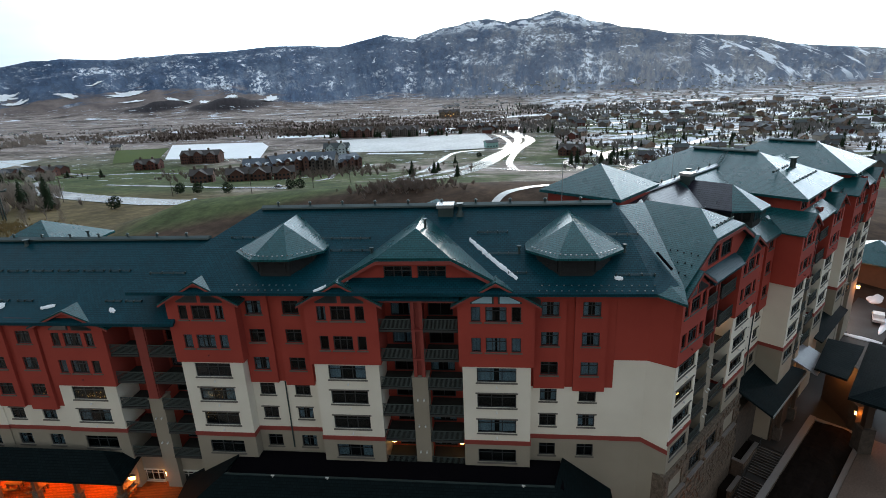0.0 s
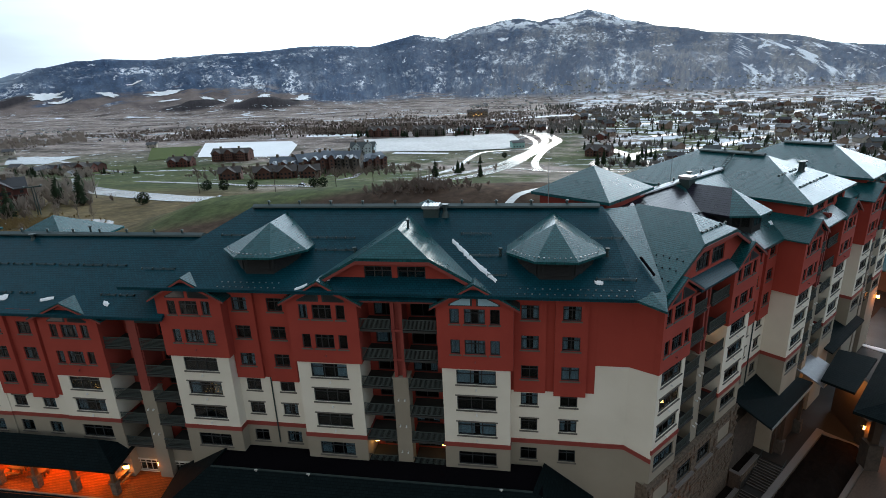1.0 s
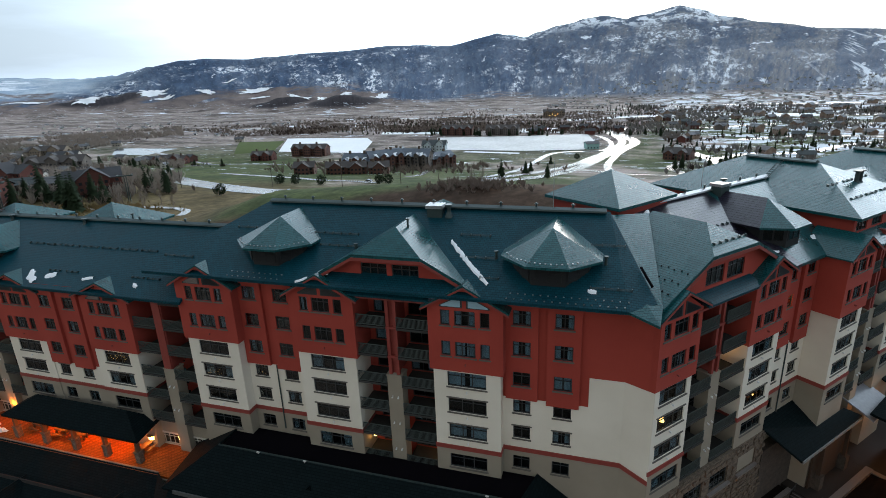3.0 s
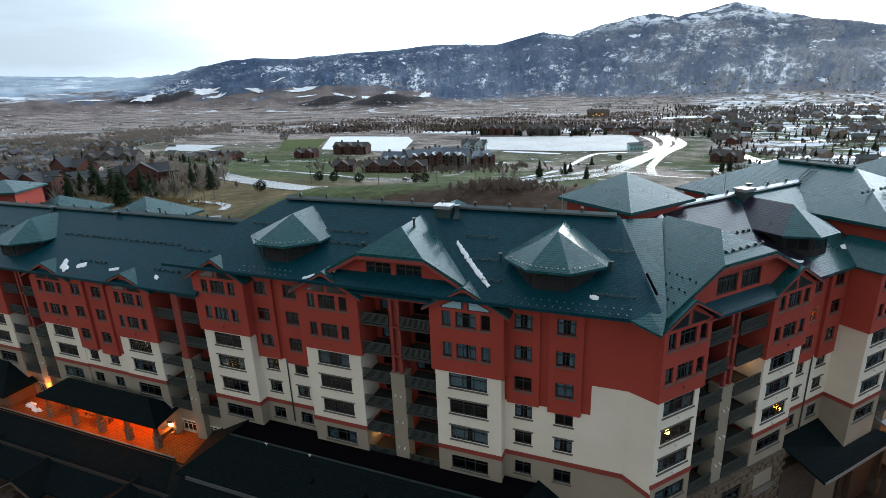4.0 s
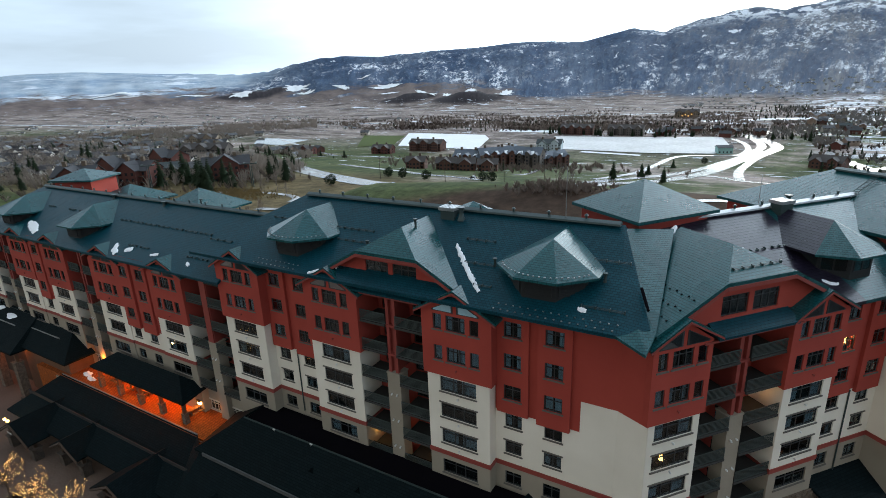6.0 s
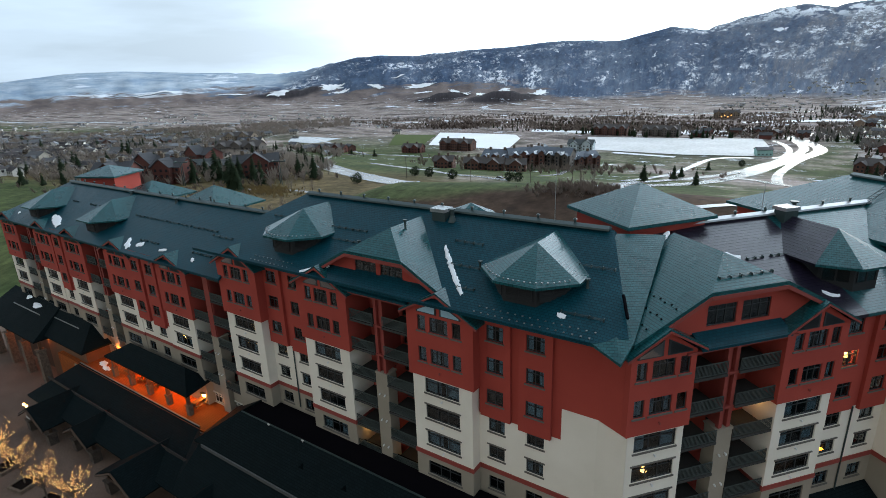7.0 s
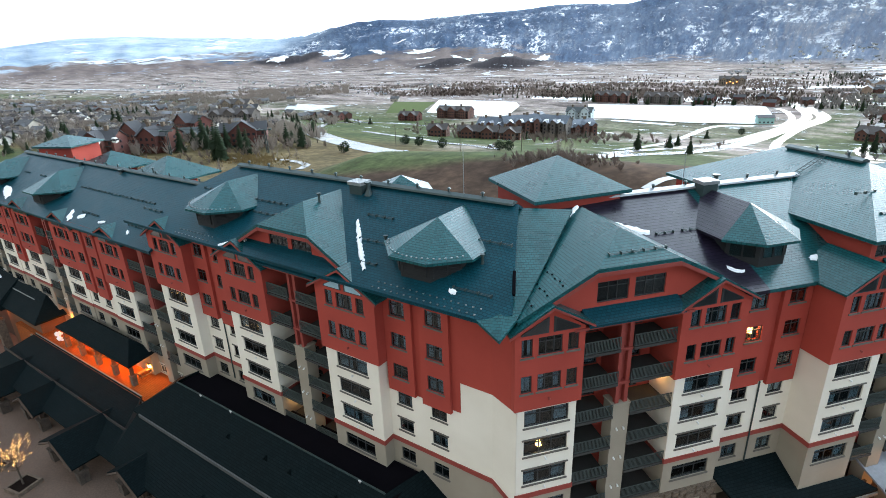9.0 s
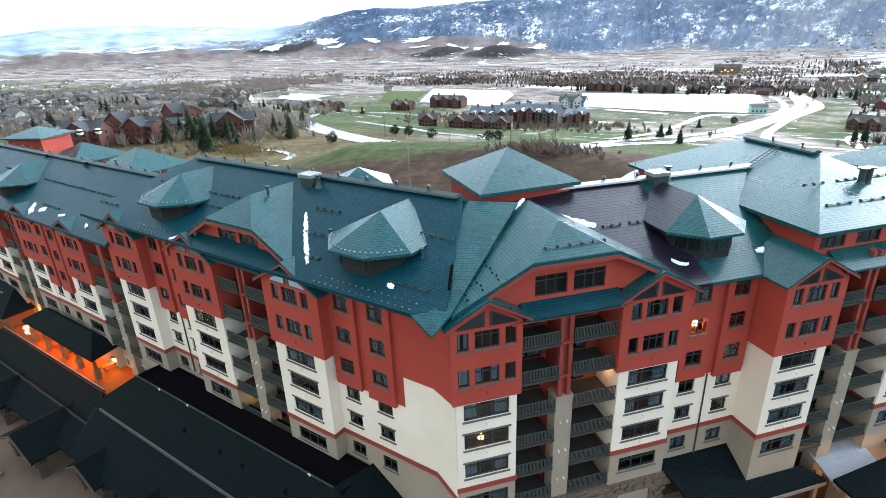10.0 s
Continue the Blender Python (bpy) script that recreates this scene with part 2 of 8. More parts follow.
def rod(bm, a, b, r, sides=6, r2=None):
    a, b = Vector(a), Vector(b)
    q = (b - a).to_track_quat("Z", "Y")
    ra, rb = r, r if r2 is None else r2
    rings = []
    for c, rr in ((a, ra), (b, rb)):
        rings.append([bm.verts.new(c + q @ Vector((rr * math.cos(2 * math.pi * i / sides), rr * math.sin(2 * math.pi * i / sides), 0))) for i in range(sides)])
    for i in range(sides):
        j = (i + 1) % sides
        bm.faces.new((rings[0][i], rings[0][j], rings[1][j], rings[1][i]))
    bm.faces.new(rings[0][::-1])
    bm.faces.new(rings[1])


def plane_uv(bm):
    """UV in metres on every face: u level, v up the slope."""
    bm.normal_update()
    uv = bm.loops.layers.uv.new("UVMap")
    for f in bm.faces:
        h = Vector((0, 0, 1)).cross(f.normal)
        h = h.normalized() if h.length > 1e-4 else Vector((1, 0, 0))
        s = f.normal.cross(h)
        for lp in f.loops:
            lp[uv].uv = (lp.vert.co.dot(h), lp.vert.co.dot(s))


def sheet(points, faces, thick=0.28):
    """A roof skin of the given faces with a drop of thick at its open edges."""
    bm = bmesh.new()
    top = [bm.verts.new(p) for p in points]
    low = [bm.verts.new((p[0], p[1], p[2] - thick)) for p in points]
    used = {}
    for f in faces:
        bm.faces.new([top[i] for i in f])
        bm.faces.new([low[i] for i in reversed(f)])
        for a, b in zip(f, f[1:] + f[:1]):
            used[(a, b)] = True
    for a, b in used:
        if (b, a) not in used:
            bm.faces.new((top[a], low[a], low[b], top[b]))
    plane_uv(bm)
    return bm


def panel(bm, x0, x1, z0, z1, holes=(), y=0.0, deep=0.22):
    """A wall face in the plane y, seen from -y, with reveals at its holes (x0, x1, z0, z1)."""
    hs = [h for h in holes if h[0] >= x0 - 1e-6 and h[1] <= x1 + 1e-6 and h[2] >= z0 - 1e-6 and h[3] <= z1 + 1e-6]
    xs = sorted({x0, x1, *[v for h in hs for v in h[:2]]})
    zs = sorted({z0, z1, *[v for h in hs for v in h[2:]]})
    for a, b in zip(xs, xs[1:]):
        for c, d in zip(zs, zs[1:]):
            if not any(h[0] <= a and b <= h[1] and h[2] <= c and d <= h[3] for h in hs):
                bm.faces.new([bm.verts.new(p) for p in ((a, y, c), (b, y, c), (b, y, d), (a, y, d))])
    for a, b, c, d in hs:
        q = y + deep
        for p in (((a, y, c), (a, y, d), (a, q, d), (a, q, c)), ((b, y, d), (b, y, c), (b, q, c), (b, q, d)),
                  ((a, y, d), (b, y, d), (b, q, d), (a, q, d)), ((b, y, c), (a, y, c), (a, q, c), (b, q, c))):
            bm.faces.new([bm.verts.new(v) for v in p])


def side(bm, x, y0, y1, z0, z1, left):
    p = [(x, y0, z0), (x, y0, z1), (x, y1, z1), (x, y1, z0)]
    bm.faces.new([bm.verts.new(v) for v in (p[::-1] if left else p)])


def flat(bm, x0, x1, y0, y1, z, up=True):
    p = [(x0, y0, z), (x1, y0, z), (x1, y1, z), (x0, y1, z)]
    bm.faces.new([bm.verts.new(v) for v in (p if up else p[::-1])])


# ---- windows and balconies: meshes made once, shared by alike pieces ----
MADE = {}


def mesh_of(key, make, material):
    if key not in MADE:
        bm = make()
        me = bpy.data.meshes.new(key[0])
        bm.to_mesh(me)
        bm.free()
        me.materials.append(material)
        MADE[key] = me
    return MADE[key]


def lattice(xs, zs, solid, d):
    """One connected flat body of depth d: the cells of a grid for which solid(i, j) holds."""
    bm = bmesh.new()
    got = {}

    def v(i, j, k):
        if (i, j, k) not in got:
            got[(i, j, k)] = bm.verts.new((xs[i], k * d, zs[j]))
        return got[(i, j, k)]
    nx, nz = len(xs) - 1, len(zs) - 1

    def full(i, j):
        return 0 <= i < nx and 0 <= j < nz and solid(i, j)
    for i in range(nx):
        for j in range(nz):
            if not full(i, j):
                continue
            bm.faces.new((v(i, j, 0), v(i + 1, j, 0), v(i + 1, j + 1, 0), v(i, j + 1, 0)))
            bm.faces.new((v(i, j + 1, 1), v(i + 1, j + 1, 1), v(i + 1, j, 1), v(i, j, 1)))
            if not full(i - 1, j):
                bm.faces.new((v(i, j, 1), v(i, j, 0), v(i, j + 1, 0), v(i, j + 1, 1)))
            if not full(i + 1, j):
                bm.faces.new((v(i + 1, j, 0), v(i + 1, j, 1), v(i + 1, j + 1, 1), v(i + 1, j + 1, 0)))
            if not full(i, j - 1):
                bm.faces.new((v(i, j, 1), v(i + 1, j, 1), v(i + 1, j, 0), v(i, j, 0)))
            if not full(i, j + 1):
                bm.faces.new((v(i, j + 1, 0), v(i + 1, j + 1, 0), v(i + 1, j + 1, 1), v(i, j + 1, 1)))
    return bm


def frame_mesh(w, h, bars):
    """A window frame of width w, height h, with upright bars at the given shares and a transom."""
    t = 0.075
    xs = [-w / 2, -w / 2 + t]
    for s in bars:
        x = -w / 2 + s * w
        xs += [x - 0.035, x + 0.035]
    xs += [w / 2 - t, w / 2]
    zs = [0, t, h * 0.7, h * 0.7 + 0.055, h - t, h] if w > 1.2 else [0, t, h - t, h]
    return lattice(xs, zs, lambda i, j: i % 2 == 0 or j % 2 == 0, 0.09)


RND = random.Random(7)


def window(parent, x, y, z, w, h, bars=(), sill=True, curtain=None, turn=0.0):
    """One window whose sill line starts at z, centred on x, its frame standing back from the wall face y."""
    m = pose(x, y + 0.1, z, 0, 0, turn)
    key = (round(w, 2), round(h, 2), tuple(bars))
    ob = place("window", mesh_of(("window_frame", *key), lambda: frame_mesh(w, h, bars), BRONZE), parent, m=m)
    place("pane", mesh_of(("pane", *key), lambda: boxes((-w / 2 + 0.05, w / 2 - 0.05, 0.04, 0.05, 0.05, h - 0.05)), GLASS), ob)
    if sill:
        place("sill", mesh_of(("sill", round(w, 2)), lambda: boxes((-w / 2 - 0.12, w / 2 + 0.12, -0.19, -0.06, -0.13, -0.005)), SILL), ob)
        if sill == 2:
            place("lintel", mesh_of(("lintel", round(w, 2)), lambda: boxes((-w / 2 - 0.16, w / 2 + 0.16, -0.19, -0.07, 0.005, 0.11)), SILL), ob, m=pose(0, 0, h))
    c = RND.random() if curtain is None else curtain
    if c > 0.5:
        def drape():
            bm = bmesh.new()
            n, a = 10, (0.28 if c < 0.85 else 0.42) * w
            for s in (-1, 1):
                cols = []
                for i in range(n + 1):
                    cx = s * (w / 2 - 0.06 - a * i / n)
                    cy = 0.2 + 0.03 * math.sin(i * 2.1)
                    cols.append((bm.verts.new((cx, cy, 0.05)), bm.verts.new((cx, cy, h - 0.05))))
                for p, q in zip(cols, cols[1:]):
                    bm.faces.new((p[0], q[0], q[1], p[1]))
            return bm
        place("curtain", mesh_of(("curtain", *key, c < 0.85), drape, CURTAIN), ob)
    return ob


def rail_mesh(w):
    n = max(4, int(w / 0.12))
    xs = []
    for i in range(n + 1):
        x = -w / 2 + 0.03 + (w - 0.06) * i / n
        xs += [x - 0.026, x + 0.026]
    return lattice(xs, [0.06, 0.13, 1.0, 1.08], lambda i, j: i % 2 == 0 or j % 2 == 0, 0.035)


def balcony(parent, x0, x1, y, z, deep):
    """A balcony floor with its fascia and a barred railing."""
    w = x1 - x0
    ob = place("balcony", mesh_of(("balcony_floor", round(w, 2), round(deep, 2)), lambda: boxes((-w / 2, w / 2, 0, deep, -0.22, 0)), SLAB), parent, m=pose((x0 + x1) / 2, y, z))
    place("railing", mesh_of(("railing", round(w, 2)), lambda: rail_mesh(w), RAIL), ob, m=pose(0, 0.06, 0))
    return ob


def sconce(parent, x, y, z, red=False):
    def make():
        bm = boxes((-0.05, 0.05, -0.1, 0.0, -0.06, 0.06))
        rod(bm, (0, -0.16, -0.08), (0, -0.16, 0.07), 0.09, 8, 0.05)
        return bm
    return place("wall_light", mesh_of(("wall_light", red), make, RED_TRIM if red else FIXTURE), parent, m=pose(x, y, z))


TRI = (0.36, 0.64)

# ---- the hotel: bays, flat walls, balcony recesses ----
BASE = -6.0
BAND0, BAND1 = 7.95, 8.4
# opaque gable pane with a sky reflection painted in as pale blue
SKYPANE = surface("sky_reflection_pane", (0.26, 0.42, 0.5), (0.34, 0.52, 0.6), 0.5, fine=4)
TALL = dict(line=16.45, red=(22.4, 19.4), white=(16.25, 13.55, 10.75), strip=(22.45, 19.5, 16.5), under=(13.45, 10.7), eave=22.75, apex=24.7, floors=(19.95, 16.95, 13.95, 11.0, 8.1, 5.1), pillar=14.8, top=24.2)
LOW = dict(line=13.5, red=(19.4, 16.4), white=(13.3, 10.65), strip=(19.6, 16.68, 13.68), under=(10.55,), eave=19.75, apex=21.75, slope=0.44, wide=0.85, floors=(16.95, 13.95, 11.0, 8.1, 5.1), pillar=11.8, top=21.0)
TANROW = 7.4


def gable_roof(par, xc, half, y0, y1, apex, slope):
    """A small gable roof with a red fascia board along its front edges."""
    low = apex - slope * half
    pts = [(xc - half, y0, low), (xc, y0, apex), (xc + half, y0, low), (xc - half, y1, low), (xc, y1, apex), (xc + half, y1, low)]
    part("roof", sheet(pts, [[0, 1, 4, 3], [1, 2, 5, 4]], 0.16), ROOF, par)
    bm = bmesh.new()
    for s in (-1, 1):
        a, b = Vector((xc + s * half, y0 - 0.06, low - 0.16)), Vector((xc, y0 - 0.06, apex - 0.16))
        q = [a, b, b - Vector((0, 0, 0.17)), a - Vector((0, 0, 0.17))]
        f = [bm.verts.new(v) for v in q]
        g = [bm.verts.new(v + Vector((0, 0.12, 0))) for v in q]
        bm.faces.new(f if s > 0 else f[::-1])
        bm.faces.new(g[::-1] if s > 0 else g)
        for i in range(4):
            j = (i + 1) % 4
            bm.faces.new((f[i], g[i], g[j], f[j]) if s > 0 else (f[j], g[j], g[i], f[i]))
    bmesh.ops.recalc_face_normals(bm, faces=bm.faces)
    part("fascia", bm, RED_TRIM, par, "dark red gable board")


def bay(par, x0, x1, y=0.0, back=3.2, k=TALL, base=BASE, glazed=False):
    """A projecting bay: red gabled head, cream shaft, red string course and tan foot."""
    xc, w = (x0 + x1) / 2, x1 - x0
    r0, r1, ry, zl, ze = x0 - 0.28, x1 + 0.28, y - 0.18, k["line"], k["eave"]
    holes, wins = [], []
    for top in k["red"]:
        for dx, ww in ((-1.78, 0.85), (0.0, 1.85), (1.78, 0.85)):
            holes.append((xc + dx - ww / 2, xc + dx + ww / 2, top - 1.45, top))
            drawn = 0.95 if top == k["red"][1] and (int(abs(xc)) % 3 == 0 or ww < 1 and int(abs(xc) * 2) % 3 == 0) else None
            wins.append((xc + dx, ry, top - 1.45, ww, 1.45, (0.33, 0.67) if ww > 1 else (), True, drawn))
    bm = bmesh.new()
    panel(bm, r0, r1, zl, ze, holes, ry)
    side(bm, r0, ry, y + back, zl, ze, True)
    side(bm, r1, ry, y + back, zl, ze, False)
    flat(bm, r0, r1, ry, y + back, zl, False)
    half = (r1 - r0) / 2
    bm.faces.new([bm.verts.new(p) for p in ((r0, ry, ze), (r1, ry, ze), (xc, ry, k["apex"] - 0.1))])
    part("wall", bm, RED, par, "red stucco bay head")
    holes2 = []
    for top in k["white"]:
        holes2.append((xc - 1.8, xc + 1.8, top - 1.5, top))
        wins.append((xc, y, top - 1.5, 3.6, 1.5, TRI, 1 if top == k["white"][0] else 2))
    bm = bmesh.new()
    panel(bm, x0, x1, BAND1, zl, holes2, y)
    side(bm, x0, y, y + back, BAND1, zl, True)
    side(bm, x1, y, y + back, BAND1, zl, False)
    part("wall", bm, WHITE, par, "cream stucco bay shaft")
    part("string_course", boxes((x0 - 0.07, x1 + 0.07, y - 0.07, y + back, BAND0, BAND1)), RED_TRIM, par, "dark red string course")
    bm = bmesh.new()
    panel(bm, x0, x1, base, BAND0, [(xc - 1.8, xc + 1.8, TANROW - 1.5, TANROW)], y)
    side(bm, x0, y, y + back, base, BAND0, True)
    side(bm, x1, y, y + back, base, BAND0, False)
    part("wall", bm, TAN, par, "tan stucco bay foot")
    wins.append((xc, y, TANROW - 1.5, 3.6, 1.5, TRI))
    for i, a in enumerate(wins):
        window(par, *a)
    part("room", boxes((x0 + 0.3, x1 - 0.3, y + 0.75, y + 0.8, base + 1, ze)), ROOM_SHADE, par, "near-black panel painted as the shade of rooms behind the windows")
    for top in k["white"]:
        sconce(par, xc, y, top - 1.95)
    sconce(par, xc, ry, k["red"][-1] - 2.15, True)
    # two sloped lights under the gable
    for s in (-1, 1):
        bm = bmesh.new()
        tri = [(xc + s * 2.25, k["eave"] - 0.05), (xc + s * 0.18, k["eave"] - 0.05), (xc + s * 0.18, k["eave"] + 1.2), (xc + s * 2.25, k["eave"] + 0.1)]
        a = [bm.verts.new((x, ry - 0.05, z)) for x, z in tri]
        b = [bm.verts.new((x, ry + 0.02, z)) for x, z in tri]
        bm.faces.new(a), bm.faces.new(b[::-1])
        for i in range(4):
            bm.faces.new((a[i], b[i], b[(i + 1) % 4], a[(i + 1) % 4]))
        bmesh.ops.recalc_face_normals(bm, faces=bm.faces)
        ob = part("window", bm, BRONZE, par, "sloped light under the gable")
        cx, cz = sum(p[0] for p in tri) / 4, sum(p[1] for p in tri) / 4
        bm = bmesh.new()
        bm.faces.new([bm.verts.new((cx + (x - cx) * 0.84, ry - 0.056, cz + (z - cz) * 0.8)) for x, z in (tri if s < 0 else tri[::-1])])
        bmesh.ops.recalc_face_normals(bm, faces=bm.faces)
        part("pane", bm, SKYPANE if x0 == -3.6 else GLASS, ob)
    gable_roof(par, xc, half + k.get("wide", 0.55), y - 0.55, y + 4.6, k["apex"] + 0.2, k.get("slope", 0.57))


def flat_wall(par, x0, x1, strips, y=1.2, k=TALL, base=BASE, step=None):
    """A set-back wall: red with projecting window strips above, cream and tan with plain windows below."""
    zs = k["strip"][-1] - 2.8
    holes, wins = [], []
    for xc in strips:
        for top in k["under"]:
            holes.append((xc - 0.78, xc + 0.78, top - 1.35, top))
            wins.append((xc, y, top - 1.35, 1.56, 1.35, (0.5,), 1 if top == k["under"][0] and top > 12 else 2))
    bm = bmesh.new()
    panel(bm, x0, x1, BAND1, zs, holes, y)
    part("wall", bm, WHITE, par, "cream stucco wall")
    part("string_course", boxes((x0, x1, y - 0.07, y + 0.3, BAND0, BAND1)), RED_TRIM, par, "dark red string course")
    bm = bmesh.new()
    foot = [(xc - 0.78, xc + 0.78, TANROW - 1.4, TANROW) for xc in strips]
    wins += [(xc, y, TANROW - 1.4, 1.56, 1.4, (0.5,)) for xc in strips]
    panel(bm, x0, x1, base, BAND0, foot, y)
    part("wall", bm, TAN, par, "tan stucco wall")
    bm = bmesh.new()
    panel(bm, x0, x1, zs, k["top"], [(xc - 0.8, xc + 0.8, top - 1.42, top + 0.02) for xc in strips for top in k["strip"]], y)
    for i, xc in enumerate(strips):
        q, zb = y - 0.32, zs - (0.0 if i % 2 == 0 else 0.25)
        hs = []
        for top in k["strip"]:
            hs.append((xc - 0.78, xc + 0.78, top - 1.4, top))
            wins.append((xc, q, top - 1.4, 1.56, 1.4, (0.5,)))
        panel(bm, xc - 1.42, xc + 1.42, zb, k["top"], hs, q)
        side(bm, xc - 1.42, q, y, zb, k["top"], True)
        side(bm, xc + 1.42, q, y, zb, k["top"], False)
        flat(bm, xc - 1.42, xc + 1.42, q, y, zb, False)
    part("wall", bm, RED, par, "red stucco wall with window strips")
    for a in wins:
        window(par, *a)
    part("room", boxes((x0, x1, y + 0.75, y + 0.8, base + 1, k["top"])), ROOM_SHADE, par, "near-black panel painted as the shade of rooms behind the windows")


def recess(par, x0, x1, y=0.0, deep=3.1, k=TALL, base=BASE, pillar=None, ymid=0.25):
    """A stack of balconies between two bays, with a pillar in the middle."""
    xc = (x0 + x1) / 2 if pillar is None else pillar
    zt = k["top"]
    back = y + deep
    holes, wins = [], []
    for f in k["floors"]:
        for a, b in ((x0, xc), (xc, x1)):
            c = (a + b) / 2 + (0.15 if a < xc - 0.1 else -0.15)
            holes.append((c - 1.2, c + 1.2, f + 0.05, f + 2.25))
            wins.append((c, back, f + 0.05, 2.4, 2.2, (0.5,), False))
    bm = bmesh.new()
    panel(bm, x0 - 0.3, x1 + 0.3, base, zt, holes, back)
    part("wall", bm, RED, par, "red stucco wall behind the balconies")
    for a in wins:
        window(par, *a)
    part("room", boxes((x0, x1, back + 0.75, back + 0.8, base + 1, zt)), ROOM_SHADE, par, "near-black panel painted as the shade of rooms behind the balcony doors")
    zp = k["pillar"]
    part("pillar", boxes((xc - 0.75, xc + 0.75, y + ymid, y + ymid + 1.3, base, zp), (xc - 0.82, xc + 0.82, y + ymid - 0.07, y + ymid + 1.37, zp, zp + 0.15)), TAN, par, "tan stucco pillar")
    cols = []
    for s in (-1, 1):
        cols.append((xc + s * 0.38 - 0.16, xc + s * 0.38 + 0.16, y + ymid + 0.1, y + ymid + 0.42, zp + 0.15, zt))
    for f in k["floors"]:
        if f > zp:
            cols.append((xc - 0.62, xc + 0.62, y + ymid + 0.02, y + ymid + 0.5, f - 0.25, f - 0.03))
    cols.append((xc - 0.3, xc + 0.3, y + ymid + 0.45, y + deep, zp + 0.15, zt))
    part("post", boxes(*cols), RED_TRIM, par, "paired dark red posts")
    for f in k["floors"]:
        for a, b in ((x0 + 0.02, xc - 0.76), (xc + 0.76, x1 - 0.02)):
            if f > zp:
                a, b = (a, xc - 0.56) if a < xc - 1 else (xc + 0.56, b)
            balcony(par, a, b, y + 0.1, f, deep - 0.12)
        if f < zp - 2:
            for s in (-0.3, 0.3):
                sconce(par, xc + s, y + ymid, f + 1.6)


def clipped_gable(par, xc, edge, y, y1, z_edge, z_ridge, hw_low, tip, k=TALL, wall=True, right_low=None, left_low=None, drop=0.0):
    """A wide cross gable with a clipped front, its red wall with two windows, and the skirt roof below."""
    zt = z_ridge
    s = (z_ridge - z_edge) / edge
    la, ra = (left_low or hw_low), (right_low or hw_low)
    zl, zr = z_ridge - s * la, z_ridge - s * ra
    pts = [(xc - la, y, zl), (xc - edge, y, z_edge), (xc + edge, y, z_edge), (xc + ra, y, zr), (xc, y + tip, zt), (xc, y1, zt), (xc - la, y1, zl), (xc + ra, y1, zr)]
    part("roof", sheet(pts, [[0, 1, 4, 5, 6], [1, 2, 4], [2, 3, 7, 5, 4]], 0.3), ROOF, par, "green shingled cross gable with clipped front")
    wy = y + 0.75
    h = 4.9
    zb = 23.8 - drop
    bm = bmesh.new()
    wz0, wz1 = zb + 0.42, zb + 2.05
    holes = [(xc - 2.8, xc - 0.25, wz0, wz1), (xc + 0.25, xc + 2.8, wz0, wz1)]
    panel(bm, xc - 3.2, xc + 3.2, zb, z_edge - 0.2, holes, wy)
    for q in (-1, 1):
        t = [(xc + q * 3.2, wy, zb), (xc + q * hw_low, wy, zb), (xc + q * hw_low, wy, z_ridge - s * hw_low - 0.2), (xc + q * 3.2, wy, z_edge - 0.2)]
        bm.faces.new([bm.verts.new(v) for v in (t if q > 0 else t[::-1])])
    part("wall", bm, RED, par, "red stucco gable wall")
    for q in (-1, 1):
        window(par, xc + q * 1.525, wy, wz0, 2.55, 1.63, TRI, False, 0.1)
    part("room", boxes((xc - 3.1, xc + 3.1, wy + 0.7, wy + 0.75, zb, z_edge)), ROOM_SHADE, par)
    # skirt roof over the balconies
    e = 3.95
    pts = [(xc - e, y - 0.5, 23.2 - drop), (xc + e, y - 0.5, 23.2 - drop), (xc + e, wy + 0.1, 24.0 - drop), (xc - e, wy + 0.1, 24.0 - drop)]
    part("roof", sheet(pts, [[0, 1, 2, 3]], 0.2), ROOF_MAIN, par, "green skirt roof over the balconies")
    part("soffit", boxes((xc - h, xc + h, y - 0.2, wy + 2.0, 22.72 - drop, 22.9 - drop)), RED_TRIM, par, "dark red soffit")
    bm = bmesh.new()
    for q in (-1, 1):
        a, b = Vector((xc + q * (edge + 0.02), y - 0.07, z_edge - 0.3)), Vector((xc + q * (hw_low), y - 0.07, z_ridge - s * hw_low - 0.3))
        for c, d in ((a, b),):
            f = [bm.verts.new(v) for v in (c, d, d - Vector((0, 0, 0.3)), c - Vector((0, 0, 0.3)))]
            g = [bm.verts.new(v.co + Vector((0, 0.1, 0))) for v in f]
            bm.faces.new(f), bm.faces.new(g[::-1])
            for i in range(4):
                bm.faces.new((f[i], g[i], g[(i + 1) % 4], f[(i + 1) % 4]))
    box(bm, xc - edge, xc + edge, y - 0.07, y + 0.03, z_edge - 0.6, z_edge - 0.3)
    bmesh.ops.recalc_face_normals(bm, faces=bm.faces)
    part("fascia", bm, RED_TRIM, par, "dark red gable board")


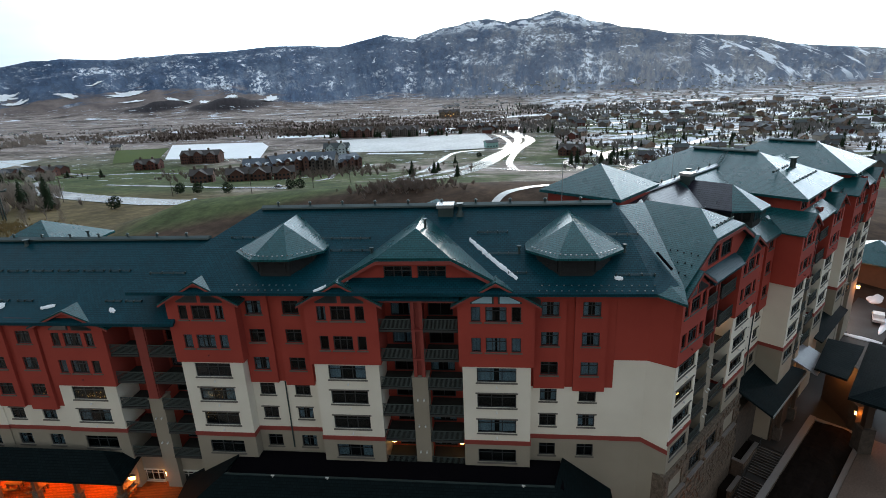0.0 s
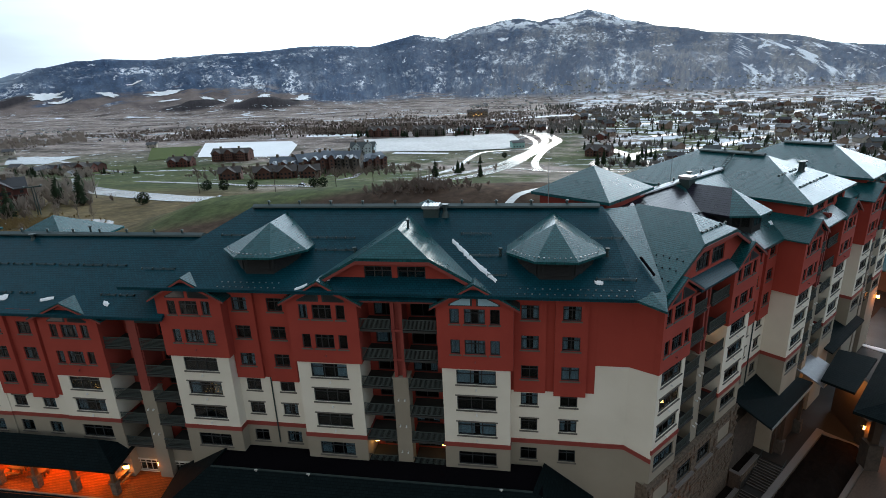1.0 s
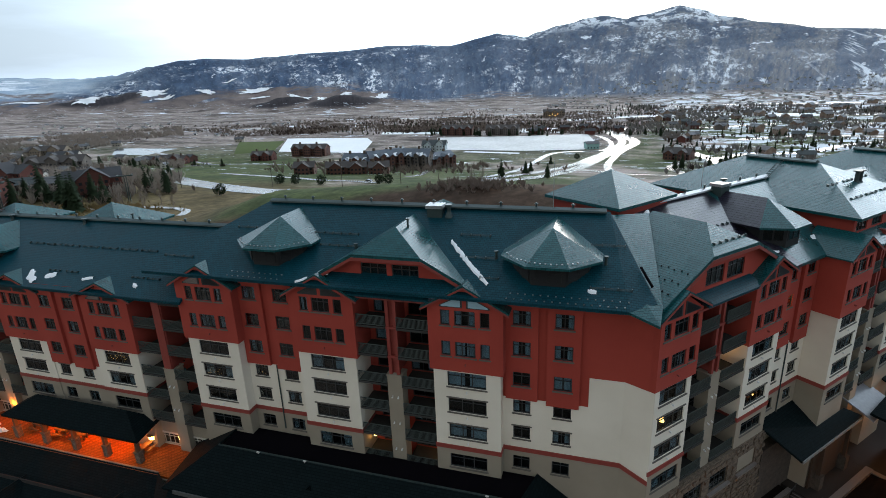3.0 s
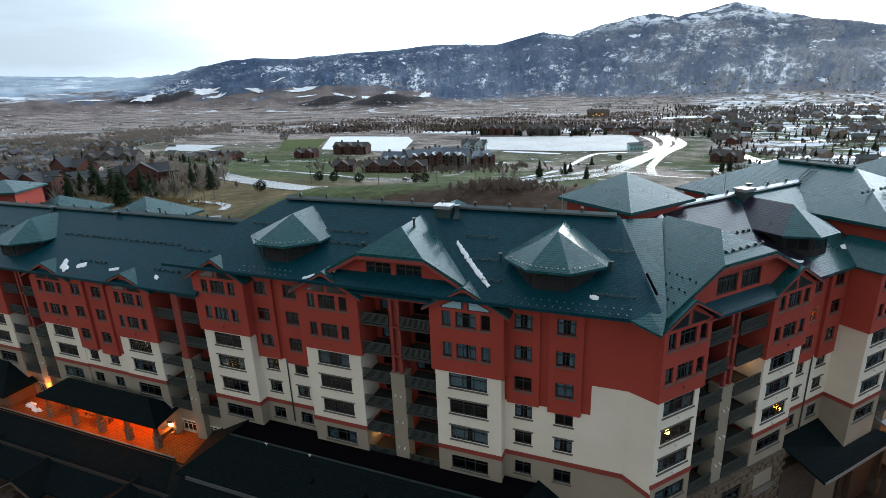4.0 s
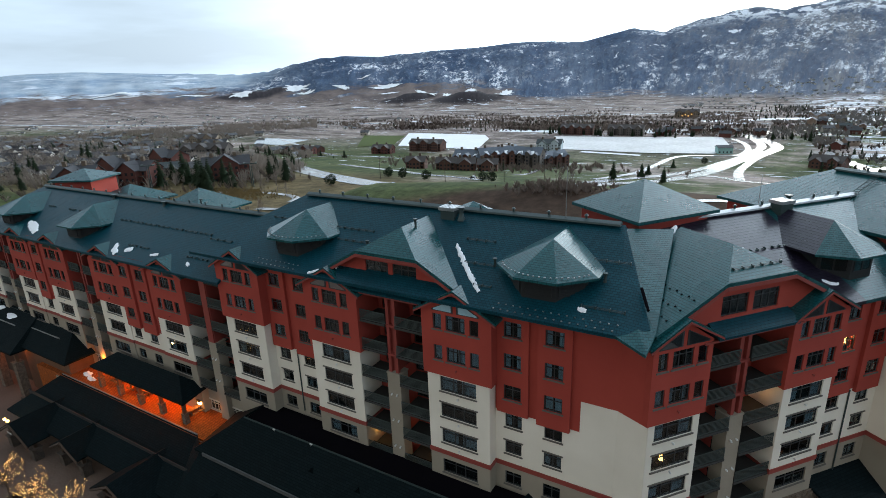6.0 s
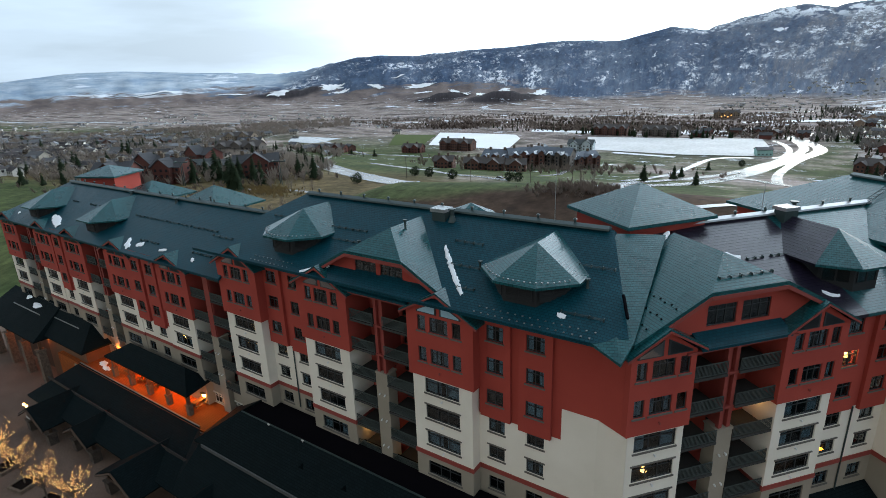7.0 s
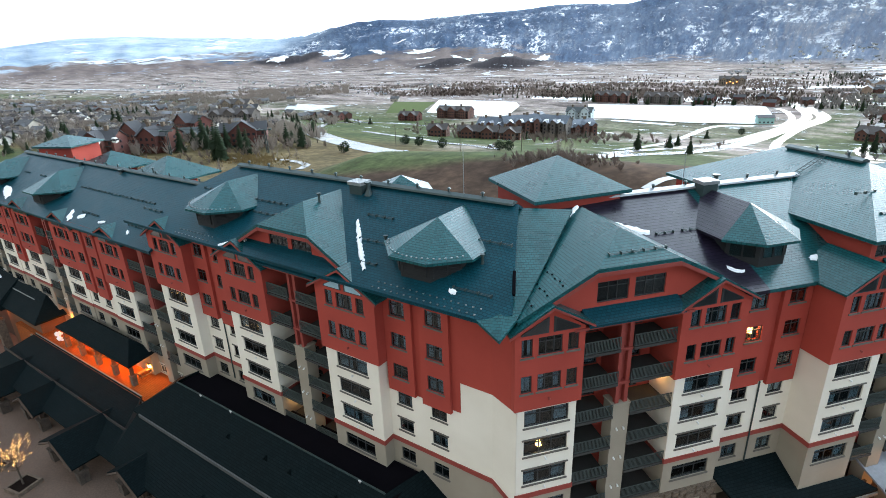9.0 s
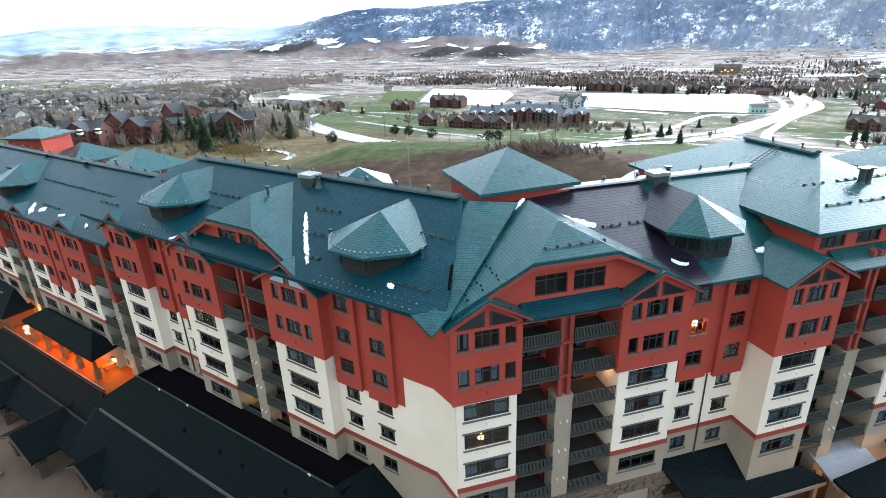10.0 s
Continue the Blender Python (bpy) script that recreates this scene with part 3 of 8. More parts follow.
def cupola(par, xc, yc, ze, zt, back, low, purple=False, r=4.15):
    """A half-octagonal roof lantern with dark sided walls, small windows and a pointed roof running back to the main roof."""
    angs = [radians(a) for a in (180 + 22.5, 180 + 67.5, 270 + 22.5, 270 + 67.5)]
    ring = [(xc + r * math.cos(a), yc + r * math.sin(a), ze) for a in angs]
    wl_, wr_ = ring[0][0], ring[-1][0]
    pts = [*ring, (xc, yc, zt), (xc, back, zt), (wl_, back, ze), (wr_, back, ze)]
    fs = [[0, 1, 4], [1, 2, 4], [2, 3, 4], [3, 7, 5, 4]] + ([] if purple else [[6, 0, 4, 5]])
    part("roof", sheet(pts, fs, 0.2), ROOF, par, "pointed green shingled lantern roof")
    if purple:
        part("roof", sheet([pts[i] for i in (6, 0, 4, 5)], [[0, 1, 2, 3]], 0.2), ROOF_PURPLE, par, "plum slate side of the lantern roof")
    q = r * 0.78
    rr = [(xc + q * math.cos(a), yc + q * math.sin(a)) for a in angs]
    rr = [(rr[0][0], back)] + rr + [(rr[-1][0], back)]
    bm = bmesh.new()
    a = [bm.verts.new((x, y, low)) for x, y in rr]
    b = [bm.verts.new((x, y, ze - 0.1)) for x, y in rr]
    for i in range(len(rr) - 1):
        bm.faces.new((a[i], a[i + 1], b[i + 1], b[i]))
    lantern = part("lantern_wall", bm, DARKWALL, par, "dark sided lantern wall")
    for i in range(1, 4):
        (xa, ya), (xb, yb) = rr[i], rr[i + 1]
        ang = math.degrees(math.atan2(yb - ya, xb - xa))
        m = pose((xa + xb) / 2, (ya + yb) / 2, ze - 1.55, 0, 0, ang) @ pose(0, -0.06, 0)
        w = math.hypot(xb - xa, yb - ya) - 0.5
        if purple:
            for k in (-1, 1):
                q = m @ pose(k * w * 0.25, 0, 0)
                ob = place("window", mesh_of(("lantern_window",), lambda: frame_mesh(1.0, 1.3, ()), DARKWALL), par, m=q)
                place("pane", mesh_of(("lantern_pane",), lambda: boxes((-0.44, 0.44, 0.03, 0.04, 0.06, 1.24)), GLASS), ob)
        else:
            def slats():
                bm = boxes((-w / 2, -w / 2 + 0.09, -0.05, 0.04, 0, 1.3), (w / 2 - 0.09, w / 2, -0.05, 0.04, 0, 1.3), (-0.04, 0.04, -0.05, 0.04, 0, 1.3))
                for j in range(9):
                    z = 0.02 + j * 0.145
                    f = [bm.verts.new(p) for p in ((-w / 2, -0.07, z), (w / 2, -0.07, z), (w / 2, 0.03, z + 0.1), (-w / 2, 0.03, z + 0.1))]
                    g = [bm.verts.new(v.co + Vector((0, 0.0, 0.025))) for v in f]
                    bm.faces.new(f[::-1]), bm.faces.new(g)
                    for e in range(4):
                        bm.faces.new((f[e], f[(e + 1) % 4], g[(e + 1) % 4], g[e]))
                return bm
            place("louvre", mesh_of(("louvre", round(w, 2)), slats, DARKWALL), par, "dark slatted louvre", m)


def ridge_cap(par, a, b, step=3.4, material=None):
    """A metal ridge vent with small vent hoods along it."""
    a, b = Vector(a), Vector(b)
    d = (b - a)
    n = d.length
    u = d.normalized()
    v = u.cross(Vector((0, 0, 1)))
    bm = bmesh.new()
    prof = [(-0.5, 0.0), (-0.45, 0.16), (0.0, 0.34), (0.45, 0.16), (0.5, 0.0)]
    p = [[bm.verts.new(c + v * x + Vector((0, 0, z - 0.08))) for x, z in prof] for c in (a, b)]
    for i in range(4):
        bm.faces.new((p[0][i], p[0][i + 1], p[1][i + 1], p[1][i]))
    bm.faces.new(p[0][::-1]), bm.faces.new(p[1])
    bmesh.ops.recalc_face_normals(bm, faces=bm.faces)
    cap = part("ridge_cap", bm, material or METAL_DARK, par, "bright metal ridge cap" if material else "dark metal ridge cap")
    for i in range(int(n / step)):
        c = a + u * (step * (i + 0.5)) + Vector((0, 0, 0.2))
        def hood():
            h = bmesh.new()
            rod(h, (0, 0, 0), (0, 0, 0.3), 0.1, 8)
            rod(h, (0, 0, 0.3), (0, 0, 0.42), 0.2, 8, 0.08)
            return h
        place("vent_hood", mesh_of(("vent_hood",), hood, METAL_DARK), par, m=Matrix.Translation(c))


def roof_box(par, x, y, z):
    """A large exhaust box with a ribbed metal cover."""
    ob = part("exhaust_box", boxes((x - 0.75, x + 0.75, y - 0.6, y + 0.6, z - 1.6, z + 0.1)), METAL_DARK, par, "roof exhaust box")
    # one folded sheet: a comb profile drawn along y
    prof = [(-0.87, 0.1)]
    for i in range(6):
        prof += [(-0.87 + i * 0.29, 0.42), (-0.65 + i * 0.29, 0.42), (-0.65 + i * 0.29, 0.36), (-0.58 + i * 0.29, 0.36)]
    prof = prof[:-2] + [(0.8, 0.1)]
    bm = bmesh.new()
    f = [bm.verts.new((x + p, y - 0.75, z + q)) for p, q in prof]
    g = [bm.verts.new((x + p, y + 0.75, z + q)) for p, q in prof]
    bm.faces.new(f), bm.faces.new(g[::-1])
    for i in range(len(prof)):
        j = (i + 1) % len(prof)
        bm.faces.new((f[j], f[i], g[i], g[j]))
    bmesh.ops.recalc_face_normals(bm, faces=bm.faces)
    part("cover", bm, METAL, ob, "ribbed bright metal cover")


def pipe(par, x, y, z, h=0.55, r=0.11):
    bm = bmesh.new()
    rod(bm, (x, y, z - 0.6), (x, y, z + h), r, 8)
    rod(bm, (x, y, z + h), (x, y, z + h + 0.12), r * 1.9, 8)
    rod(bm, (x, y, z - 0.5), (x, y, z + 0.12), r * 2.2, 8, r)
    part("vent_pipe", bm, METAL_DARK, par, "roof vent pipe")


def snow_rail(par, x0, x1, y, z, slope):
    """A run of snow guard rail on short brackets."""
    bm = bmesh.new()
    for dz in (0.08, 0.18):
        rod(bm, (x0, y, z + dz), (x1, y, z + dz), 0.025, 5)
    n = max(2, int((x1 - x0) / 0.9))
    for i in range(n + 1):
        x = x0 + (x1 - x0) * i / n
        box(bm, x - 0.025, x + 0.025, y - 0.04, y + 0.22, z - 0.05, z + 0.22)
    part("snow_guard", bm, METAL_DARK, par, "dark snow guard rail")


# ---- main wing (tall) ----
MAIN = pose(0, 43.3, 0)
SL = 0.557
EAVE_Y, EAVE_Z, RIDGE_Y, RIDGE_Z = -0.7, 23.9, 9.0, 29.3


def main_z(y):
    return EAVE_Z + SL * (y - EAVE_Y)


tall = root("hotel_main_wing", "red and cream stucco hotel wing with green shingled roof", "building", MAIN, "hotel wings")
bay(tall, -30.9, -24.7)
bay(tall, -17.6, -11.4)
bay(tall, -3.6, 2.6)
flat_wall(tall, -24.7, -17.6, (-23.2, -19.6))
flat_wall(tall, 2.6, 10.1, (4.3, 7.9))
recess(tall, -11.4, -3.6, pillar=-7.65, k={**TALL, "top": 22.9})
recess(tall, -38.5, -30.9, k=LOW, pillar=-34.75)
# upper balcony storey and red post head at the end of the tall part
part("wall", boxes((-35.3, -30.6, 3.1, 3.3, 19.0, 21.7)), RED, tall)
balcony(tall, -34.2, -31.2, 0.1, 19.95, 2.2)
part("post", boxes((-35.3, -34.3, 0.2, 1.3, 11.9, 20.75)), RED_TRIM, tall, "dark red corner post")
part("wall", boxes((-34.9, -34.6, 1.2, 2.2, 19, 21.2)), RED, tall)
# blank corner wall with cream step
bm = bmesh.new()
for a, b, y0, y1 in ((10.1, 13.0, 1.2, 1.2), (13.0, 15.35, 1.2, 0.55)):
    zs0, zs1 = 16.6, 16.6 if b < 14 else 16.25
    bm.faces.new([bm.verts.new(p) for p in ((a, y0, BAND1), (b, y1, BAND1 if b < 14 else 7.45), (b, y1, zs1), (a, y0, zs0))])
bm.faces.new([bm.verts.new(p) for p in ((9.4, 1.195, BAND1), (10.1, 1.195, BAND1), (10.1, 1.195, 13.65), (9.4, 1.195, 13.65))])
part("wall", bm, WHITE, tall, "cream stucco corner wall")
bm = bmesh.new()
for a, b, y0, y1, za, zb in ((10.1, 13.0, 1.17, 1.17, 16.6, 16.6), (13.0, 15.35, 1.17, 0.5, 16.6, 16.25)):
    bm.faces.new([bm.verts.new(p) for p in ((a, y0, za), (b, y1, zb), (b, y1, 23.4), (a, y0, 23.7))])
bm.faces.new([bm.verts.new(p) for p in ((10.1, 1.17, 13.65), (10.1, 1.17, 16.6), (10.1, 1.2, 16.6), (10.1, 1.2, 13.65))])
part("wall", bm, RED, tall, "red stucco corner wall")
bm = bmesh.new()
for a, b, y0, y1, z0, z1 in ((10.1, 13.0, 1.1, 1.1, BAND0, BAND0), (13.0, 15.35, 1.1, 0.45, BAND0, 7.0)):
    v = [bm.verts.new(p) for p in ((a, y0, z0), (b, y1, z1), (b, y1, z1 + 0.45), (a, y0, z0 + 0.45), (a, y0 + 0.3, z0), (b, y1 + 0.3, z1), (b, y1 + 0.3, z1 + 0.45), (a, y0 + 0.3, z0 + 0.45))]
    for f in ((0, 1, 2, 3), (3, 2, 6, 7), (0, 4, 5, 1)):
        bm.faces.new([v[i] for i in f])
part("string_course", bm, RED_TRIM, tall, "dark red string course")
bm = bmesh.new()
for a, b, y0, y1, z0, z1 in ((10.1, 13.0, 1.2, 1.2, 8.0, 8.0), (13.0, 15.35, 1.2, 0.55, 8.0, 7.05)):
    bm.faces.new([bm.verts.new(p) for p in ((a, y0, BASE), (b, y1, BASE), (b, y1, z1), (a, y0, z0))])
part("wall", bm, TAN, tall, "tan stucco corner wall")
# roof: hipped at its far end, meeting the angled wing at a valley
RX0, RX1 = -24.8, 11.0
pts = [(RX0 - 9.7, EAVE_Y, EAVE_Z), (12.9, EAVE_Y, EAVE_Z), (14.9, 0.6, 24.2), (RX1, RIDGE_Y + 0.2, RIDGE_Z), (RX0, RIDGE_Y, RIDGE_Z),
       (RX0 - 9.7, 18.7, EAVE_Z), (RX1, 18.7, EAVE_Z)]
part("roof", sheet(pts, [[0, 1, 2, 3, 4], [4, 3, 6, 5], [5, 0, 4]], 0.3), ROOF_MAIN, tall, "green shingled hip roof")
ridge_cap(tall, (RX0 + 0.2, RIDGE_Y, RIDGE_Z + 0.05), (RX1 - 0.3, RIDGE_Y + 0.1, RIDGE_Z + 0.05))
clipped_gable(tall, -7.65, 3.3, 0.1, 8.2, 26.85, 28.7, 7.1, 2.9)
cupola(tall, -20.6, 4.3, 26.75, 28.9, 8.5, 23.5, r=4.6)
cupola(tall, 6.4, 4.3, 26.75, 28.9, 8.5, 23.5, r=4.6)
roof_box(tall, -5.4, 8.2, 29.3)

# ---- low wing ----
low = root("hotel_low_wing", "lower red and cream stucco hotel wing with green roof", "building", MAIN, "hotel wings")
for a, b in ((-44.7, -38.5), (-58.3, -51.9), (-71.6, -65.5), (-82.0, -76.0), (-95.6, -89.5)):
    bay(low, a, b, k=LOW)
flat_wall(low, -51.9, -44.7, (-50.4, -46.8), y=0.1, k=LOW)
flat_wall(low, -76.0, -71.6, (-73.8,), y=0.1, k=LOW)
recess(low, -65.5, -58.3, k=LOW)
recess(low, -89.5, -82.0, k=LOW)
LX0 = -86.5
pts = [(LX0 - 9.7, EAVE_Y, 20.7), (-30.5, EAVE_Y, 20.7), (-30.5, RIDGE_Y, 26.1), (LX0, RIDGE_Y, 26.1), (LX0 - 9.7, 18.7, 20.7), (-30.5, 18.7, 20.7)]
part("roof", sheet(pts, [[0, 1, 2, 3], [3, 2, 5, 4], [4, 0, 3]], 0.3), ROOF_MAIN, low, "green shingled hip roof")
ridge_cap(low, (LX0 + 0.2, RIDGE_Y, 26.15), (-31, RIDGE_Y, 26.15))
cupola(low, -63.3, 4.6, 23.5, 25.75, 9.1, 20.3, r=5.0)
cupola(low, -83.2, 4.6, 23.5, 25.75, 9.1, 20.3, r=5.0)
part("wall", boxes((-95.6, -95.3, 1.0, 18, BASE, 21)), RED, low, "red stucco end wall")

# ---- angled wing ----
WING = pose(15.3, 43.8, 0, 0, 0, 49)
wing = root("hotel_angled_wing", "angled red and cream stucco hotel wing with green roof", "building", WING, "hotel wings")
bay(wing, 0.1, 4.9)
bay(wing, 13.5, 18.9)
recess(wing, 4.9, 13.5, pillar=9.0, k={**TALL, "top": 22.5})
flat_wall(wing, 18.9, 26.4, (20.85, 24.6), y=0.8, k={**TALL, "top": 23.0})
bay(wing, 26.4, 31.7, y=-2.0, back=4.0)
recess(wing, 31.7, 39.6, y=-2.0, pillar=35.2)
bay(wing, 39.6, 44.9, y=-2.0, back=4.0)
flat_wall(wing, 44.9, 52.0, (46.8, 50.0), y=0.0, k={**TALL, "top": 23.4})
bay(wing, 52.0, 57.3, y=-2.0, back=4.0)
recess(wing, 57.3, 63.0, y=-2.0)
bay(wing, 63.0, 68.3, y=-2.0, back=4.0)
part("wall", boxes((68.0, 68.3, -1.9, 20, BASE, 23)), RED, wing, "red stucco end wall")
pts = [(4, -0.1, 23.0), (21.0, -0.1, 23.0), (21.0, 10.9, 28.5), (6.5, 10.9, 28.5), (4, 21, 23.4), (21.0, 21, 23.4)]
part("roof", sheet(pts, [[0, 1, 2, 3], [3, 2, 5, 4]], 0.3), ROOF_PURPLE, wing, "dark plum slate roof")
pts = [(21.0, -0.1, 23.0), (30.5, -0.1, 23.0), (34, 10.9, 28.5), (21.0, 10.9, 28.5), (21.0, 21, 23.4), (34, 21, 23.4)]
part("roof", sheet(pts, [[0, 1, 2, 3], [3, 2, 5, 4]], 0.3), ROOF, wing, "green shingled roof")
ridge_cap(wing, (12.5, 10.9, 28.55), (33.5, 10.9, 28.55), 3.4, METAL)
clipped_gable(wing, 9.2, 3.3, -0.1, 8.5, 26.9, 28.6, 7.0, 3.0, left_low=9.2, right_low=7.2, drop=0.35)
cupola(wing, 22.7, 4.9, 26.25, 28.45, 10.6, 23.3, purple=True)
roof_box(wing, 22.5, 10.0, 28.9)


def hip_pavilion(par, x0, x1, y0, y1, ze, zr, wall_z, front=True):
    xc, hw = (x0 + x1) / 2, (x1 - x0) / 2
    pts = [(x0, y0, ze), (x1, y0, ze), (x1, y1, ze), (x0, y1, ze), (xc, y0 + hw, zr), (xc, y1 - hw, zr)]
    part("roof", sheet(pts, [[0, 1, 4], [1, 2, 5, 4], [2, 3, 5], [3, 0, 4, 5]], 0.3), ROOF, par, "green shingled hip roof")
    bm = bmesh.new()
    n = max(1, int((x1 - x0 - 3) / 3.1))
    hs, ws = [], []
    a, b = x0 + 0.9, x1 - 0.9
    for i in range(n):
        c = a + (b - a) * (i + 0.5) / n
        hs.append((c - 1.25, c + 1.25, ze - 1.85, ze - 0.5))
        ws.append((c, y0 + 0.9, ze - 1.85, 2.5, 1.35, TRI, False, 0.1))
    panel(bm, a, b, wall_z, ze - 0.2, hs, y0 + 0.9)
    side(bm, a, y0 + 0.9, y1 - 0.9, wall_z, ze - 0.2, True)
    side(bm, b, y0 + 0.9, y1 - 0.9, wall_z, ze - 0.2, False)
    part("wall", bm, RED, par, "red stucco attic wall")
    for w in ws:
        window(par, *w)
    part("room", boxes((a + 0.2, b - 0.2, y0 + 1.6, y0 + 1.7, wall_z, ze - 0.3)), ROOM_SHADE, par)
    ridge_cap(par, (xc, y0 + hw + 0.3, zr + 0.05), (xc, y1 - hw - 0.3, zr + 0.05))


hip_pavilion(wing, 28.8, 45.2, -1.4, 24.0, 26.4, 30.2, 22.0)
hip_pavilion(wing, 53.5, 67.5, -1.4, 20.0, 25.6, 29.0, 22.0)
pts = [(30, -0.4, 23.6), (72, -0.4, 23.6), (70, 9, 27.4), (30, 9, 27.4), (30, 20, 23.6), (72, 20, 23.6)]
part("roof", sheet(pts, [[0, 1, 2, 3], [3, 2, 5, 4], [1, 5, 2]], 0.3), ROOF, wing, "green shingled roof")
for xc, y in ((35.4, -2.0), (60.2, -2.0)):
    pts = [(xc - 4.2, y - 0.4, 23.3), (xc + 4.2, y - 0.4, 23.3), (xc + 4.2, y + 2.0, 24.7), (xc - 4.2, y + 2.0, 24.7)]
    part("roof", sheet(pts, [[0, 1, 2, 3]], 0.2), ROOF, wing, "green skirt roof over the balconies")

# link between the two roofs at the corner
link_pts = [(9.6, 9.2, 28.85), (14.5, 12.0, 28.6), (15.3, 0.5, 24.02), (15.05, -1.55, 23.25), (12.75, -0.72, 23.88), (13.6, 1.4, 24.75)]
part("roof", sheet(link_pts, [[0, 5, 2, 1], [5, 4, 3, 2]], 0.2), ROOF, tall, "green shingled valley roof at the corner")

# ---- roof towers behind the ridge ----


def tower(xc, yc, turn, half, ze, zt, zb, label, inset=0.7):
    t = root("roof_tower", label, "building", pose(xc, yc, 0, 0, 0, turn), "roof towers")
    h = half
    part("roof", sheet([(-h, -h, ze), (h, -h, ze), (h, h, ze), (-h, h, ze), (0, 0, zt)], [[0, 1, 4], [1, 2, 4], [2, 3, 4], [3, 0, 4]], 0.3), ROOF, t, "green shingled pyramid roof")
    q = h - inset
    part("wall", boxes((-q, q, -q, q, zb, ze - 0.1)), RED, t, "red stucco tower wall")
    return t


tower(10.9, 60.45, 53, 4.75, 29.25, 31.85, BASE, "square red tower with green pyramid roof")
tower(-7.37, 60.3, 45, 3.6, 26.2, 28.2, BASE, "small red tower with green pyramid roof")
tower(-89.5, 60.5, 25, 4.2, 26.1, 27.7, BASE, "square red tower with green pyramid roof")
tower(-84.0, 65.4, 4, 5.6, 21.4, 24.2, BASE, "small red tower with green pyramid roof", 3.0)
tower(-61.4, 64.0, 4, 5.8, 22.0, 25.3, BASE, "small red tower with green pyramid roof", 3.0)

# ---- ground, valley and mountains: one sheet ----
CREST = ((-180, 0.6, 4000), (-100, 0.6, 4300), (-72, 0.75, 4300), (-67, 1.4, 4300), (-63, 1.53, 4300), (-55, 1.18, 4300), (-49.5, 0.9, 4000), (-47, 1.1, 3700), (-43.7, 1.86, 3500),
         (-39.8, 2.43, 3400), (-35.7, 2.25, 3400), (-31.2, 2.53, 3300), (-26.4, 2.71, 3300), (-22.3, 3.06, 3300), (-19.1, 3.02, 3300), (-15.9, 2.88, 3300), (-13.1, 3.46, 3300),
         (-11.3, 3.87, 3300), (-8.7, 3.31, 3400), (-6.9, 3.92, 3500), (-1.4, 4.97, 3700), (0.8, 4.46, 3700), (3.0, 4.85, 3800), (5.4, 5.37, 3800), (8.3, 4.36, 3700))
CREST += ((11.5, 3.53, 3600), (16.4, 2.64, 3500), (22.0, 2.15, 3500), (25.4, 1.26, 3400), (31.9, 0.53, 3400), (45, 0.5, 3600), (100, 0.6, 4000), (180, 0.6, 4000))


def smooth(a, b, v):
    t = min(1.0, max(0.0, (v - a) / (b - a)))
    return t * t * (3 - 2 * t)


MOUND = ((-400, 0), (-165, 0), (-140, 1), (-118, 6.7), (-105, 11), (-84, 12.6), (-60, 14.4), (-40, 15.1), (0, 15.4), (30, 15), (60, 12), (110, 6), (170, 0), (500, 0))


def line(table, v):
    """Linear interpolation in a table of (key, value)."""
    for (a, p), (b, q) in zip(table, table[1:]):
        if a <= v <= b:
            return p + (q - p) * (v - a) / (b - a)
    return 0.0


def crest(az):
    for (a0, e0, r0), (a1, e1, r1) in zip(CREST, CREST[1:]):
        if a0 <= az <= a1:
            k = (az - a0) / (a1 - a0)
            return e0 + (e1 - e0) * k, r0 + (r1 - r0) * k
    return 0.6, 4000


# dark knolls at the foot of the range: x, y, height, width
KNOLLS = ((-980, 1515, 27.0, 72.0), (-745, 1480, 36.0, 84.0), (-1930, 1700, 26.0, 120.0))


def ground_z(x, y):
    """The height of the land."""
    z = -6.0 - 36.0 * smooth(130, 560, y) + 4.0 * smooth(48, 75, y) * smooth(30, 5, x) * smooth(150, 110, y)
    # grassy mound behind the hotel
    v = (y - 165) / (42.0 if y < 165 else 38.0)
    z += line(MOUND, x) * math.exp(-v * v)
    # the cutting of the entrance stair
    if 10 < x < 75 and 25 < y < 125:
        z -= 5.0 * smooth(10, 18, x) * smooth(75, 65, x) * smooth(125, 110, y)
    r = math.hypot(x, y)
    if y < 0:
        z = -6.0 - 10 * smooth(80, 600, r)
    if r > 300:
        z += 2.0 * noise.noise((x / 160, y / 160, 3.1)) * smooth(300, 900, r)
    if r > 1300:
        az = math.degrees(math.atan2(x, y))
        el, rc = crest(az)
        zc = 42 + rc * math.tan(radians(el))
        foot = 1500.0 + 500 * smooth(-30, -50, az) + 180 * noise.noise((az / 5, 0.3, 0.7))
        k = (r - foot) / (rc - foot)
        if k > 0:
            rise = min(1.0, k) ** 1.35
            n = noise.fractal((x / 420, y / 420, 0.5), 1.0, 2.1, 6)
            hill = zc + 42
            z += hill * rise + 38 * n * rise * (1 - min(1, k) ** 3) * smooth(0, 0.2, k)
            u = noise.noise((az / 1.3, r / 900, 1.7))
            z += 18 * u * smooth(0.05, 0.4, k) * (1 - min(1.0, k) ** 4)
            if k > 1:
                z -= (k - 1) * 500
        for cx, cy, high, wide in KNOLLS:
            d = ((x - cx) ** 2 + (y - cy) ** 2) / wide ** 2
            if d < 9:
                z += high * math.exp(-d) * (0.85 + 0.3 * noise.noise((x / 40, y / 40, 9.0)))
    return z


